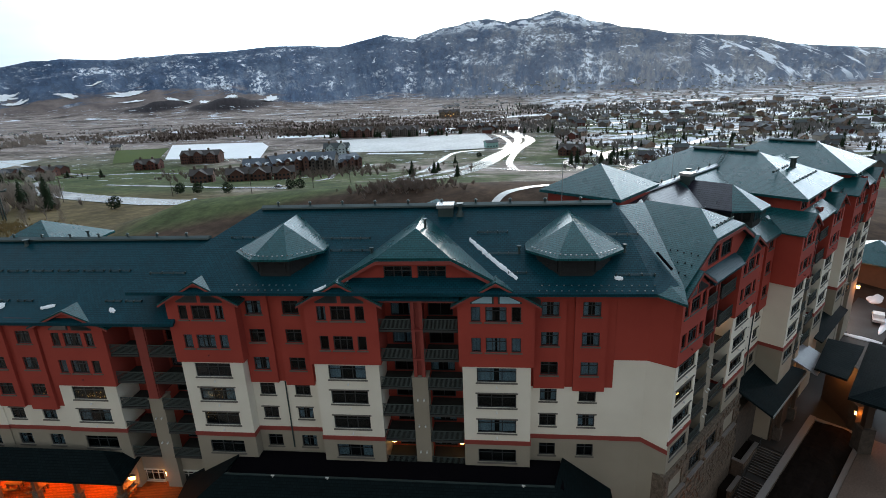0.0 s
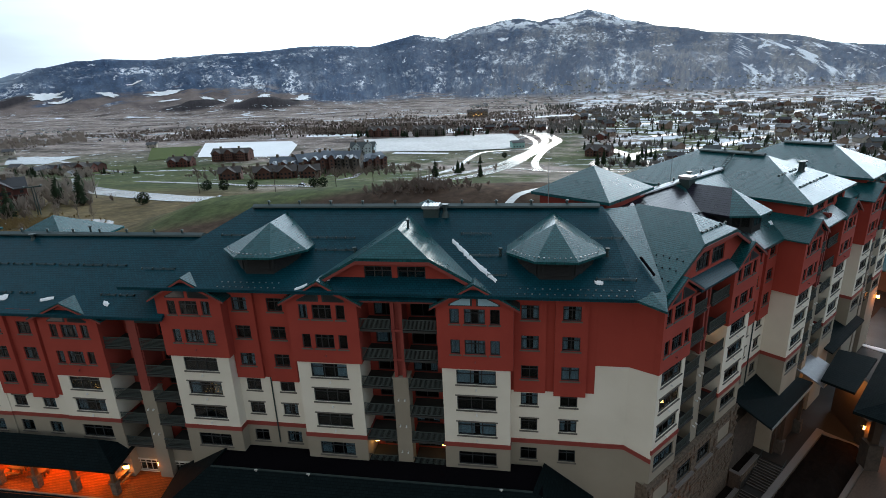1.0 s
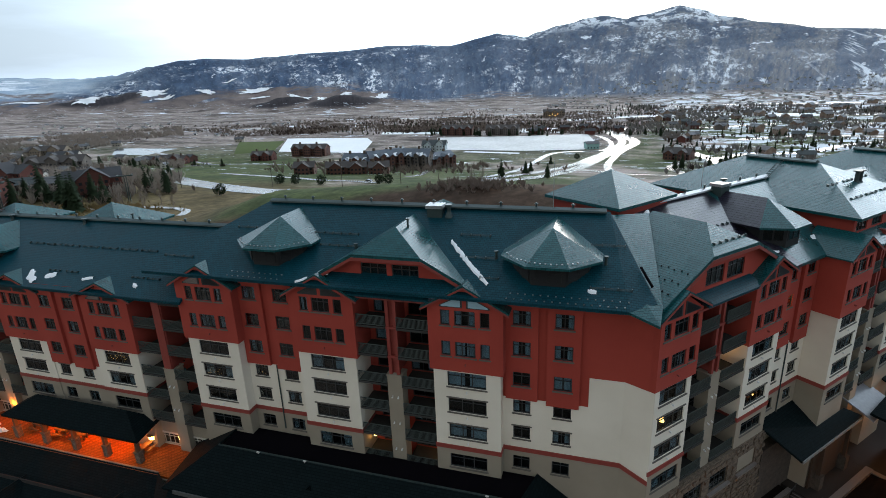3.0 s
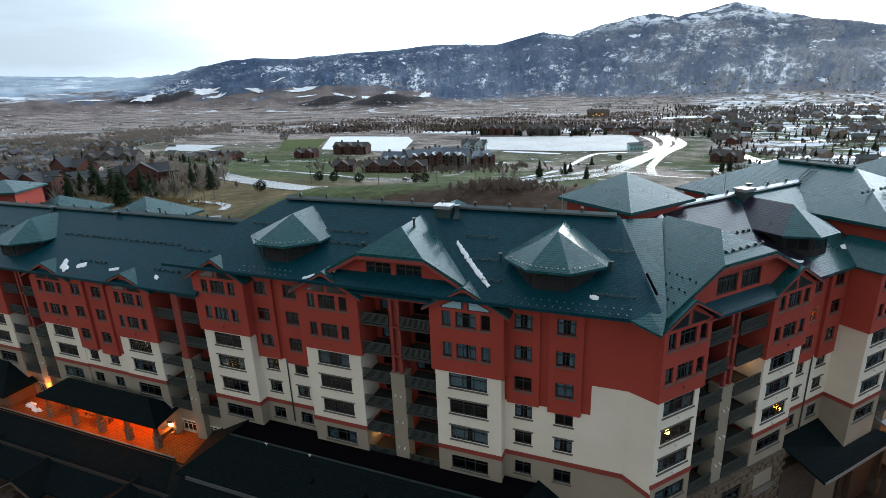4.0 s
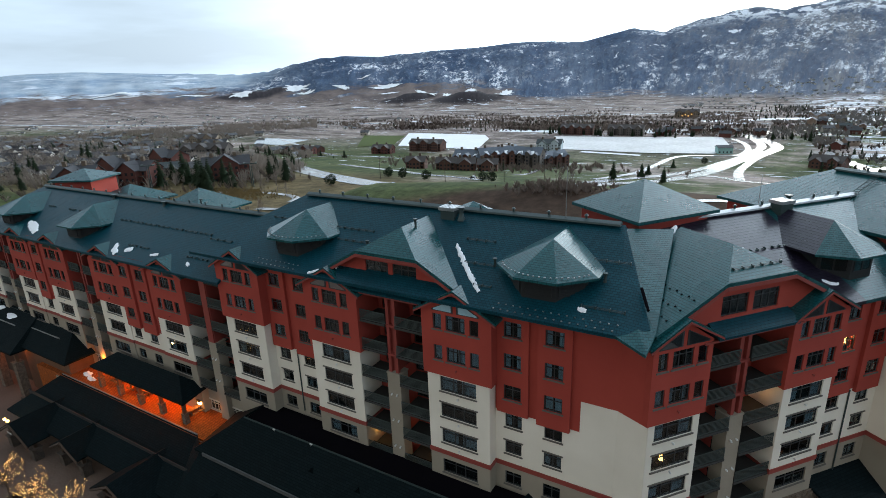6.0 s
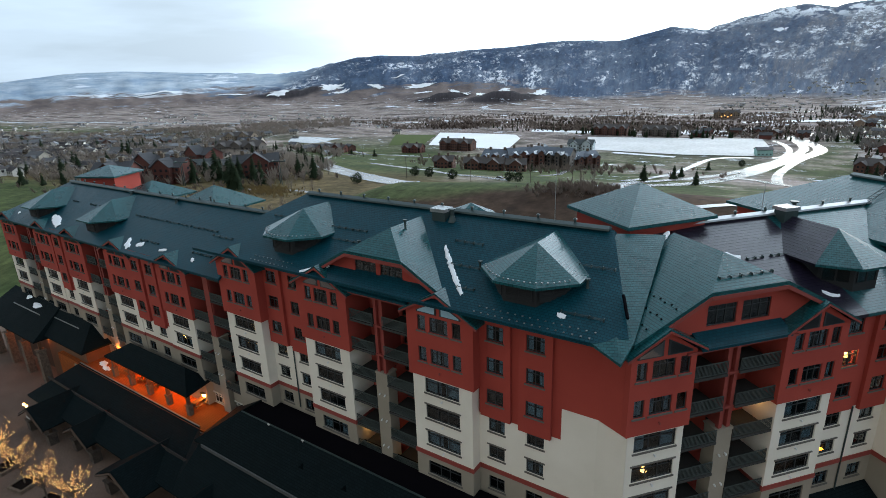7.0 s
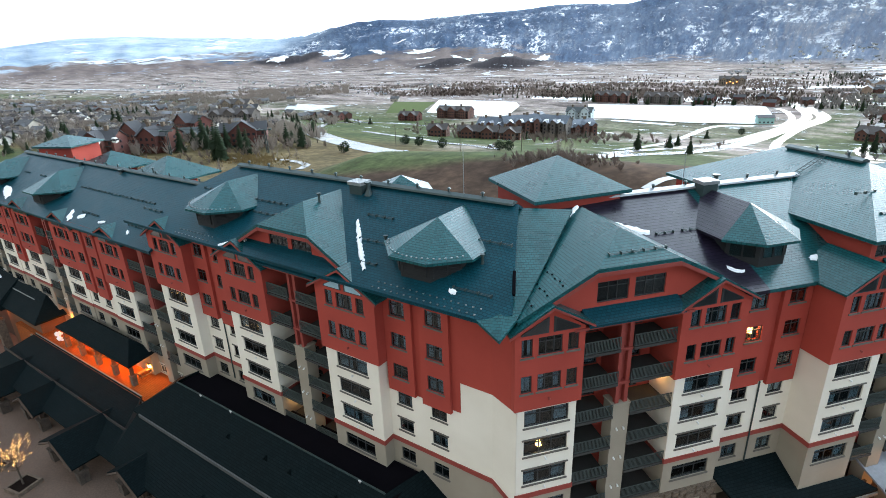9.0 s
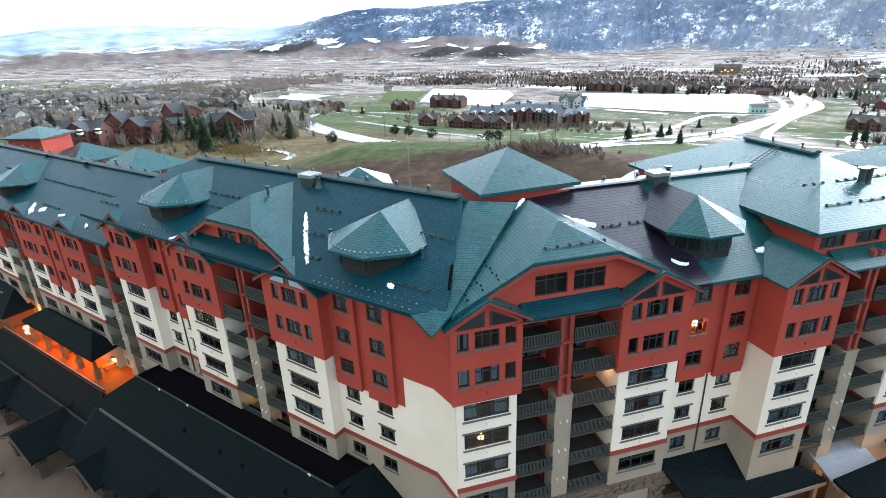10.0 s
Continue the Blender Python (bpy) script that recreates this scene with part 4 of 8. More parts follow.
def ground_material():
    m, n, l, b = nodes_of("valley_land")
    geo = n.new("ShaderNodeNewGeometry")
    sep = n.new("ShaderNodeSeparateXYZ")
    l.new(geo.outputs["Position"], sep.inputs["Vector"])

    def noise_node(scale, detail=6.0, stretch=None, rough=0.55):
        t = n.new("ShaderNodeTexNoise")
        t.inputs["Scale"].default_value, t.inputs["Detail"].default_value, t.inputs["Roughness"].default_value = scale, detail, rough
        if stretch:
            mp = n.new("ShaderNodeMapping")
            mp.inputs["Scale"].default_value = stretch
            l.new(geo.outputs["Position"], mp.inputs["Vector"])
            l.new(mp.outputs["Vector"], t.inputs["Vector"])
        else:
            l.new(geo.outputs["Position"], t.inputs["Vector"])
        return t.outputs["Fac"]

    def step(value, a, c):
        r = n.new("ShaderNodeMapRange")
        r.inputs["From Min"].default_value, r.inputs["From Max"].default_value = a, c
        r.clamp = True
        if isinstance(value, bpy.types.NodeSocket):
            l.new(value, r.inputs["Value"])
        return r.outputs["Result"]

    def math_node(op, a, c):
        t = n.new("ShaderNodeMath")
        t.operation = op
        for i, v in enumerate((a, c)):
            if isinstance(v, (int, float)):
                t.inputs[i].default_value = v
            else:
                l.new(v, t.inputs[i])
        return t.outputs[0]

    def blend(fac, a, c):
        t = n.new("ShaderNodeMixRGB")
        l.new(fac, t.inputs["Fac"])
        for key, v in (("Color1", a), ("Color2", c)):
            if isinstance(v, tuple):
                t.inputs[key].default_value = (*v, 1)
            else:
                l.new(v, t.inputs[key])
        return t.outputs["Color"]

    x, y, z = sep.outputs["X"], sep.outputs["Y"], sep.outputs["Z"]
    broad, mid, fine = noise_node(0.004), noise_node(0.03), noise_node(0.4)
    wobble = math_node("MULTIPLY", math_node("SUBTRACT", mid, 0.5), 90)
    green = blend(step(mid, 0.35, 0.65), (0.046, 0.067, 0.023), (0.086, 0.1, 0.037))
    straw = blend(step(mid, 0.35, 0.65), (0.085, 0.066, 0.03), (0.15, 0.11, 0.055))
    earth = blend(step(mid, 0.35, 0.65), (0.05, 0.03, 0.02), (0.085, 0.052, 0.034))
    brown = blend(step(mid, 0.35, 0.65), (0.225, 0.18, 0.163), (0.375, 0.31, 0.28))
    valley = blend(step(math_node("ADD", broad, math_node("MULTIPLY", mid, 0.35)), 0.66, 0.78), green, brown)
    plain = blend(step(noise_node(0.02, 8, (0.45, 1.3, 1.0), 0.72), 0.46, 0.62), brown, (0.07, 0.054, 0.048))
    town_side = math_node("MULTIPLY", step(x, 20, 100), 520)
    land = blend(step(math_node("SUBTRACT", y, town_side), 520, 700), valley, plain)
    tuft = blend(step(noise_node(0.15, 6, None, 0.7), 0.35, 0.65), (0.6, 0.6, 0.6), (1.35, 1.35, 1.35))
    # the mound: green crown, dry grass at its foot, bare earth on the near slope
    near = step(math_node("ADD", y, wobble), 300, 240)
    mound = blend(math_node("MULTIPLY", step(math_node("ADD", x, wobble), -105, -130), step(math_node("ADD", y, math_node("MULTIPLY", wobble, 0.3)), 112, 132)), green, straw)
    bare = step(math_node("ADD", math_node("SUBTRACT", y, math_node("MULTIPLY", x, 0.4)), math_node("MULTIPLY", wobble, 0.2)), 183, 173)
    mound = blend(bare, mound, earth)
    lawn = math_node("MULTIPLY", step(x, -88, -94), step(y, 118, 108))
    mound = blend(lawn, mound, green)
    land = blend(near, land, mound)
    rough_grass = n.new("ShaderNodeMixRGB")
    rough_grass.blend_type, rough_grass.inputs["Fac"].default_value = "MULTIPLY", 1.0
    l.new(land, rough_grass.inputs["Color1"])
    l.new(tuft, rough_grass.inputs["Color2"])
    land = rough_grass.outputs["Color"]
    # woods on the slopes, snow in the gullies and clearings
    # slope coordinates: along the range, and away up it
    bearing = math_node("MULTIPLY", math_node("ARCTAN2", x, y), 3200)
    length = n.new("ShaderNodeVectorMath")
    length.operation = "LENGTH"
    l.new(geo.outputs["Position"], length.inputs[0])
    upslope = n.new("ShaderNodeCombineXYZ")
    l.new(bearing, upslope.inputs[0])
    l.new(length.outputs["Value"], upslope.inputs[1])
    l.new(z, upslope.inputs[2])

    def slope_noise(scale, detail, stretch, rough):
        t = n.new("ShaderNodeTexNoise")
        t.inputs["Scale"].default_value, t.inputs["Detail"].default_value, t.inputs["Roughness"].default_value = scale, detail, rough
        mp = n.new("ShaderNodeMapping")
        mp.inputs["Scale"].default_value = stretch
        l.new(upslope.outputs["Vector"], mp.inputs["Vector"])
        l.new(mp.outputs["Vector"], t.inputs["Vector"])
        return t.outputs["Fac"]

    # conifers and bare aspen, haze put into their colours: dark and frosted stands, gullies, snow lying between the
    # trees
    # tree colours shifted to blue, standing for the haze before the slopes
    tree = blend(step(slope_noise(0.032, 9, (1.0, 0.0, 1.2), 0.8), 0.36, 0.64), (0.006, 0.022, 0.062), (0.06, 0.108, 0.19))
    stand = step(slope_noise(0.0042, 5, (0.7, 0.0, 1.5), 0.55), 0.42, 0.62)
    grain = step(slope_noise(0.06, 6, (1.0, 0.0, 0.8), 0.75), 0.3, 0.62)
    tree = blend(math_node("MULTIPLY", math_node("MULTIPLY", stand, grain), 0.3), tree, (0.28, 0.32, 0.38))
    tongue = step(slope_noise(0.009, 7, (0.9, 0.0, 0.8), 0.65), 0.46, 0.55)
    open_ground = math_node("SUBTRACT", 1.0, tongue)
    # bare aspen, with grey haze painted over the slopes towards the right
    hazed_aspen = math_node("MULTIPLY", math_node("MULTIPLY", step(bearing, -700, 300), 0.85), math_node("MAXIMUM", open_ground, 0.25))
    tree = blend(math_node("MULTIPLY", hazed_aspen, grain), tree, (0.235, 0.225, 0.225))
    # far range: haze of distance painted into the colour as pale blue-grey
    far_haze = blend(step(slope_noise(0.01, 8, (0.5, 0.0, 3.0), 0.7), 0.4, 0.66), (0.24, 0.325, 0.43), (0.5, 0.56, 0.62))
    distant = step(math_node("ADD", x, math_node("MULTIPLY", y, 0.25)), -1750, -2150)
    tree = blend(distant, tree, far_haze)
    wooded = math_node("MULTIPLY", step(z, -36, -26), step(math_node("ADD", y, math_node("MULTIPLY", distant, 1200)), 900, 1300))
    foothill = math_node("MULTIPLY", step(bearing, -900, -1500), -48)
    scrub = step(math_node("ADD", math_node("ADD", z, foothill), math_node("MULTIPLY", math_node("ADD", broad, math_node("MULTIPLY", mid, 0.4)), 130)), 44, 62)
    heath = blend(step(slope_noise(0.012, 7, (0.6, 0.0, 3.0), 0.65), 0.38, 0.62), (0.1, 0.077, 0.074), (0.22, 0.17, 0.155))
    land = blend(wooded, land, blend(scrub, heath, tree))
    for cx, cy, _, wide in KNOLLS:
        away = math_node("ADD", math_node("POWER", math_node("ABSOLUTE", math_node("SUBTRACT", x, cx), 0.0), 2.0), math_node("POWER", math_node("ABSOLUTE", math_node("SUBTRACT", y, cy), 0.0), 2.0))
        cover = step(math_node("SQRT", away, 0.0), wide * 1.5, wide * 1.1)
        land = blend(cover, land, blend(grain, (0.014, 0.012, 0.016), (0.045, 0.036, 0.04)))
    belt = step(slope_noise(0.0062, 6, (0.5, 0.25, 1.9), 0.6), 0.49, 0.59)
    speck_snow = step(slope_noise(0.05, 9, (0.85, 0.12, 1.15), 0.8), 0.49, 0.55)
    dust = math_node("MULTIPLY", step(slope_noise(0.085, 6, (0.8, 0.1, 1.0), 0.75), 0.6, 0.68), 0.6)
    bank = step(slope_noise(0.013, 9, (1.0, 0.3, 1.0), 0.66), 0.62, 0.65)
    # slanting meadows on the flank
    slant = n.new("ShaderNodeCombineXYZ")
    l.new(math_node("MULTIPLY", math_node("SUBTRACT", math_node("MULTIPLY", bearing, 0.9), math_node("MULTIPLY", z, 0.43)), 0.16), slant.inputs[0])
    l.new(math_node("ADD", math_node("MULTIPLY", bearing, 0.43), math_node("MULTIPLY", z, 0.9)), slant.inputs[1])
    runs = n.new("ShaderNodeTexNoise")
    runs.inputs["Scale"].default_value, runs.inputs["Detail"].default_value, runs.inputs["Roughness"].default_value = 0.03, 8.0, 0.68
    l.new(slant.outputs["Vector"], runs.inputs["Vector"])
    meadow = math_node("MULTIPLY", step(runs.outputs["Fac"], 0.56, 0.6), math_node("MULTIPLY", step(bearing, 800, 1150), math_node("MULTIPLY", step(z, -28, 0), step(z, 230, 150))))
    summit = math_node("MULTIPLY", step(z, 235, 300), step(slope_noise(0.016, 8, (1.0, 0.15, 1.2), 0.72), 0.49, 0.55))
    snowy = math_node("MAXIMUM", math_node("MAXIMUM", math_node("MULTIPLY", math_node("MULTIPLY", belt, speck_snow), math_node("MAXIMUM", open_ground, 0.15)), math_node("MULTIPLY", dust, math_node("MAXIMUM", open_ground, 0.4))), math_node("MAXIMUM", bank, math_node("MAXIMUM", meadow, summit)))
    snowy = math_node("MULTIPLY", math_node("MULTIPLY", snowy, wooded), math_node("MAXIMUM", scrub, 0.0))
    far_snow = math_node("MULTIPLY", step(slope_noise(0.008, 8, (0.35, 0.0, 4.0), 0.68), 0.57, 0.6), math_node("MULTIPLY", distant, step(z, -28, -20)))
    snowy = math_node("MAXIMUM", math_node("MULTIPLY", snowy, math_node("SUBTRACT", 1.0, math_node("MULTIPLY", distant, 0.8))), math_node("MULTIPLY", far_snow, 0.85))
    patch = math_node("MULTIPLY", math_node("MULTIPLY", step(noise_node(0.012, 8, (0.6, 1.6, 1.0), 0.62), 0.63, 0.64), step(z, -26, -34)), step(math_node("ADD", y, math_node("MULTIPLY", x, 0.5)), 430, 620))
    yards = math_node("MULTIPLY", step(noise_node(0.03, 8, (0.7, 1.5, 1.0), 0.74), 0.51, 0.535), math_node("MULTIPLY", math_node("MULTIPLY", step(x, 60, 120), step(y, 400, 480)), step(z, -30, -35)))
    thaw = math_node("MULTIPLY", step(noise_node(0.06, 8, (0.6, 1.4, 1.0), 0.74), 0.605, 0.63), math_node("MULTIPLY", math_node("MAXIMUM", step(y, 330, 380), step(x, -330, -370)), step(z, -16, -24)))
    snowy = math_node("MAXIMUM", math_node("MAXIMUM", snowy, thaw), math_node("MAXIMUM", patch, yards))
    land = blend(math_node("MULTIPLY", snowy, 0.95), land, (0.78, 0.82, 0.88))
    speck = blend(step(fine, 0.3, 0.7), (0.75, 0.75, 0.75), (1.2, 1.2, 1.2))
    mul = n.new("ShaderNodeMixRGB")
    mul.blend_type, mul.inputs["Fac"].default_value = "MULTIPLY", 1.0
    l.new(land, mul.inputs["Color1"])
    l.new(speck, mul.inputs["Color2"])
    l.new(mul.outputs["Color"], b.inputs["Base Color"])
    b.inputs["Roughness"].default_value = 0.95
    b.inputs["Specular IOR Level"].default_value = 0.1
    return m


def build_ground():
    az = []
    a = -180.0
    while a < 180 - 1e-6:
        az.append(a)
        a += 0.4 if -88 <= a < 46 else 4.0
    rad = [0.0, 12, 24, 36, 44, 52, 60, 70, 80]
    while rad[-1] < 4750:
        rad.append(rad[-1] * 1.026 + 0.6)
    co, faces = [], []
    for r in rad:
        for q in az:
            x, y = r * math.sin(radians(q)), r * math.cos(radians(q))
            co.append((x, y, ground_z(x, y)))
    n = len(az)
    for i in range(len(rad) - 1):
        for j in range(n):
            k = (j + 1) % n
            faces.append((i * n + j, (i + 1) * n + j, (i + 1) * n + k, i * n + k))
    me = bpy.data.meshes.new("ground")
    me.from_pydata(co, [], faces)
    me.flip_normals()
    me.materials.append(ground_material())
    me.polygons.foreach_set("use_smooth", [True] * len(me.polygons))
    g = new("ground", me)
    tagged(g, "brown valley land rising to wooded snow-patched mountains", "ground", kind="structure")


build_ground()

# ---- front: plaza, patio, shop and lobby roofs ----
PAVER = surface("brown_pavers", (0.1, 0.07, 0.054), (0.18, 0.126, 0.098), 0.8, scale=0.25, fine=5, spec=0.1)
PATIO = shingles("patio_brick", (0.27, 0.066, 0.013), (0.38, 0.098, 0.02), 0.6, 0.22, 0.44, spec=0.15, wet=0.0)
SOIL = surface("dark_soil", (0.006, 0.0042, 0.0035), (0.015, 0.0105, 0.0085), 0.95, scale=1.5, fine=8, spec=0.05)
PALE = surface("pale_gutter_metal", (0.2, 0.21, 0.2), (0.28, 0.29, 0.28), 0.5, 0.2, fine=6)
GUTTER = surface("grey_gutter_metal", (0.075, 0.08, 0.078), (0.11, 0.115, 0.11), 0.6, 0.2, fine=6)
STEP = surface("dark_wet_stone_step", (0.025, 0.022, 0.02), (0.05, 0.044, 0.04), 0.7, scale=0.6, fine=8)
CREAM = surface("cream_painted_wood", (0.5, 0.47, 0.4), (0.6, 0.57, 0.5), 0.7, fine=10)

pz = root("plaza", "wet brown paved plaza in front of the shops", "pavement", kind="structure")
part("paving", boxes((-160, 24, -60, 43, -6.5, -5.0)), PAVER, pz, "wet brown paving")
pt = root("patio", "raised brick patio beside the hotel under warm lamps", "pavement", kind="structure")
bm = boxes((-74, -29.5, 39.4, 44.55, -5, 1.0))
plane_uv(bm)
part("paving", bm, PATIO, pt, "red brick paving")

# stone foot of the hotel behind the patio, with white-framed windows
foot = root("patio_front", "tan ground floor front with cream framed windows", "building")
bm = bmesh.new()
hs = [(x - 1.35, x + 1.35, 1.1, 2.5) for x in (-70.5, -64.5, -55, -49.5, -37.7, -33.6)]
panel(bm, -74, -30, 1.0, 4.6, hs, 44.25)
part("wall", bm, TAN, foot)
for h in hs:
    xc = (h[0] + h[1]) / 2
    w = place("window", mesh_of(("patio_window",), lambda: frame_mesh(2.7, 1.4, (0.25, 0.5, 0.75)), CREAM), foot, "cream framed window", pose(xc, 44.3, 1.1))
    place("pane", mesh_of(("patio_pane",), lambda: boxes((-1.3, 1.3, 0.04, 0.05, 0.05, 1.35)), GLASS), w)
    place("sill", mesh_of(("patio_sill",), lambda: boxes((-1.5, 1.5, -0.14, 0.0, -0.15, -0.005)), CREAM), w)
    place("lintel", mesh_of(("patio_lintel",), lambda: boxes((-1.5, 1.5, -0.12, 0.0, 0.005, 0.2)), CREAM), w, m=pose(0, 0, 1.4))
part("room", boxes((-73, -30.5, 45.0, 45.1, 1.0, 4.0)), ROOM_SHADE, foot)


def front_gable(par, xc, half, y_front, y_back, z_ridge, z_eave, wall_y):
    """A cross gable of the shop roof facing the plaza, on stone piers with a timber truss."""
    pts = [(xc - half, y_front, z_eave), (xc, y_front, z_ridge), (xc + half, y_front, z_eave), (xc - half, y_back, z_eave), (xc, y_back, z_ridge), (xc + half, y_back, z_eave)]
    part("roof", sheet(pts, [[0, 1, 4, 3], [1, 2, 5, 4]], 0.2), ROOF_LOW, par, "dark shingled gable roof")
    bm = bmesh.new()
    for s in (-1, 1):
        rod(bm, (xc + s * half, y_front - 0.02, z_eave - 0.3), (xc, y_front - 0.02, z_ridge - 0.3), 0.16, 4)
        rod(bm, (xc + s * half * 0.55, y_front + 0.5, z_eave - 0.1), (xc, y_front + 0.5, z_eave - 0.1), 0.12, 4)
    rod(bm, (xc, y_front + 0.4, z_eave - 0.2), (xc, y_front + 0.4, z_ridge - 0.3), 0.12, 4)
    part("truss", bm, TIMBER, par, "brown timber truss")
    for s in (-1, 1):
        x = xc + s * (half - 0.9)
        part("pier", boxes((x - 0.55, x + 0.55, y_front + 0.5, y_front + 1.6, -5, -3.4), (x - 0.65, x + 0.65, y_front + 0.4, y_front + 1.7, -3.4, -3.25)), RUBBLE, par, "rubble stone pier")
        part("post", boxes((x - 0.2, x + 0.2, y_front + 0.85, y_front + 1.25, -3.25, z_eave - 0.1)), TIMBER, par, "brown timber post")


shops = root("shop_building", "long low shop building with dark shingled roof and gables", "building")
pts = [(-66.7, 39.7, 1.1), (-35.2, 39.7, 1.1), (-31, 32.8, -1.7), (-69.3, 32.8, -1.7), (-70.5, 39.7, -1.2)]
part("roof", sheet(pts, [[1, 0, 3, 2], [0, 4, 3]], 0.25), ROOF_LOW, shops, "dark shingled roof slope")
part("ridge_flashing", boxes((-66.7, -35.2, 39.62, 39.76, 0.8, 1.16)), PALE, shops, "pale metal edge flashing")
hs = []
x = -69.0
while x < -8:
    hs.append((x, x + 2.2, -4.6, -2.2))
    x += 3.4
bm = bmesh.new()
panel(bm, -69.5, -5, -5, -0.9, hs, 34.8)
part("wall", bm, TIMBER, shops, "brown timber shop front")
for h in hs:
    place("window", mesh_of(("shop_window",), lambda: frame_mesh(2.2, 2.4, (0.5,)), BRONZE), shops, m=pose((h[0] + h[1]) / 2, 34.9, -4.6))
    place("pane", mesh_of(("shop_pane",), lambda: boxes((-1.05, 1.05, 0.04, 0.05, 0.05, 2.35)), GLASS), shops, m=pose((h[0] + h[1]) / 2, 34.9, -4.6))
part("room", boxes((-69, -6, 35.8, 35.9, -5, 0)), ROOM_SHADE, shops)
part("wall", boxes((-68.0, -29.8, 39.25, 39.4, -5, 0.7)), TAN, shops, "tan rear wall")
part("wall", boxes((-69.3, -69.0, 34.6, 39.2, -5, -1.4)), TIMBER, shops, "brown timber end wall")
for xc, half, yf, zr, ze in ((-37.8, 4.4, 29.9, 0.1, -2.1), (-51.5, 3.3, 31.6, -0.1, -1.9), (-61.5, 4.0, 30.2, 0.1, -2.1), (-26.0, 3.2, 31.8, 0.0, -1.9), (-15.0, 3.4, 31.6, -0.1, -1.9)):
    front_gable(shops, xc, half, yf, 38.0, zr, ze, 34.8)

lobby = root("lobby_building", "low lobby building with steep dark roof and flat black top", "building")
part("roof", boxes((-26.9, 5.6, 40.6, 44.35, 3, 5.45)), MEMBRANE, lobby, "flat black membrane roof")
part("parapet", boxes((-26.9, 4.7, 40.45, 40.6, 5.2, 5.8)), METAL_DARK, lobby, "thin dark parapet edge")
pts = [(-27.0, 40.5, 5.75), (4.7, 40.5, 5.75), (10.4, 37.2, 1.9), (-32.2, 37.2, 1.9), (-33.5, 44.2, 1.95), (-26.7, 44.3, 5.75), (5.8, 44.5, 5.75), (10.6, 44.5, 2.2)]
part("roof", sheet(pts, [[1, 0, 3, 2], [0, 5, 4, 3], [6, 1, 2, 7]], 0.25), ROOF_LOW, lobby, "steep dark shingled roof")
for x in (-22.0, -16.6, 1.9):
    part("flood_light", boxes((x - 0.16, x + 0.16, 40.34, 40.46, 5.78, 5.87), (x - 0.03, x + 0.03, 40.37, 40.43, 5.6, 5.78)), FIXTURE, lobby, "small white flood light")
part("gutter", boxes((-30.7, 10.2, 37.05, 37.25, 1.5, 1.9)), GUTTER, lobby, "pale metal gutter")
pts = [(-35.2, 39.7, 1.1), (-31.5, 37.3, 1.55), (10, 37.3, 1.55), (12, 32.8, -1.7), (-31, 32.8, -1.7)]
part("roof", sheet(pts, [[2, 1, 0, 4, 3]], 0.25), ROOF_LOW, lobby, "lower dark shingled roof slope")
part("wall", boxes((-31.6, 9.6, 37.6, 44.2, -5, 1.9)), TAN, lobby, "tan stucco wall")
for x in (-15.5, -9.5, -6.0, 0.0):
    bm = bmesh.new()
    y0, z0 = 39.3, 4.1
    a = [bm.verts.new(p) for p in ((x - 0.55, y0 - 0.45, z0 - 0.5), (x + 0.55, y0 - 0.45, z0 - 0.5), (x, y0 - 0.45, z0 + 0.15))]
    b = [bm.verts.new(p) for p in ((x - 0.55, y0 + 0.5, z0 - 0.5), (x + 0.55, y0 + 0.5, z0 - 0.5), (x, y0 + 0.5, z0 + 0.15))]
    bm.faces.new(a), bm.faces.new(b[::-1])
    for i in range(3):
        bm.faces.new((a[i], b[i], b[(i + 1) % 3], a[(i + 1) % 3]))
    bmesh.ops.recalc_face_normals(bm, faces=bm.faces)
    part("roof_vent", bm, ROOF_LOW, lobby, "small triangular roof vent")

# west pavilion at the far end of the patio
pav = root("pavilion", "low timber pavilion with dark roof at the patio's end", "building")
pts = [(-80.0, 39.3, 3.3), (-64.6, 39.3, 3.3), (-69.5, 43.8, 6.2), (-80.0, 43.8, 6.2), (-64.6, 43.8, 3.3)]
part("roof", sheet(pts, [[0, 1, 2, 3], [1, 4, 2]], 0.25), ROOF_LOW, pav, "dark shingled hip roof")
pts = [(-100, 37.4, 2.9), (-77.0, 37.4, 2.9), (-80.5, 43.85, 6.35), (-100, 43.85, 6.35), (-77.0, 43.85, 2.9)]
part("roof", sheet(pts, [[0, 1, 2, 3], [1, 4, 2]], 0.25), ROOF_LOW, pav, "dark shingled front roof")
part("wall", boxes((-79.5, -65.4, 40.2, 43.7, -5, 3.35)), WOOD, pav, "brown timber wall")
part("wall", boxes((-99.5, -79.6, 41.0, 43.7, -5, 4.0)), TIMBER, pav, "dark timber wall")
for x in (-98.0, -91.2, -84.4, -77.8):
    part("column", boxes((x - 0.6, x + 0.6, 37.8, 38.9, -5, 0.9), (x - 0.7, x + 0.7, 37.7, 39.0, 0.9, 1.05)), STONE, pav, "rubble stone column base")
    part("post", boxes((x - 0.2, x + 0.2, 38.15, 38.55, 1.05, 3.0)), WOOD, pav, "brown timber post")
part("beam", boxes((-99.0, -77.3, 38.2, 38.5, 2.45, 2.85)), WOOD, pav, "brown timber beam")
for x0, x1, y, z in ((-94.0, -83.0, 41.1, 4.95), (-79.2, -70.5, 41.9, 5.02)):
    part("snow_stop", boxes((x0, x1, y, y + 0.1, z - 0.1, z + 0.12)), PALE, pav, "pale metal snow stop")
snow_lumps = bmesh.new()
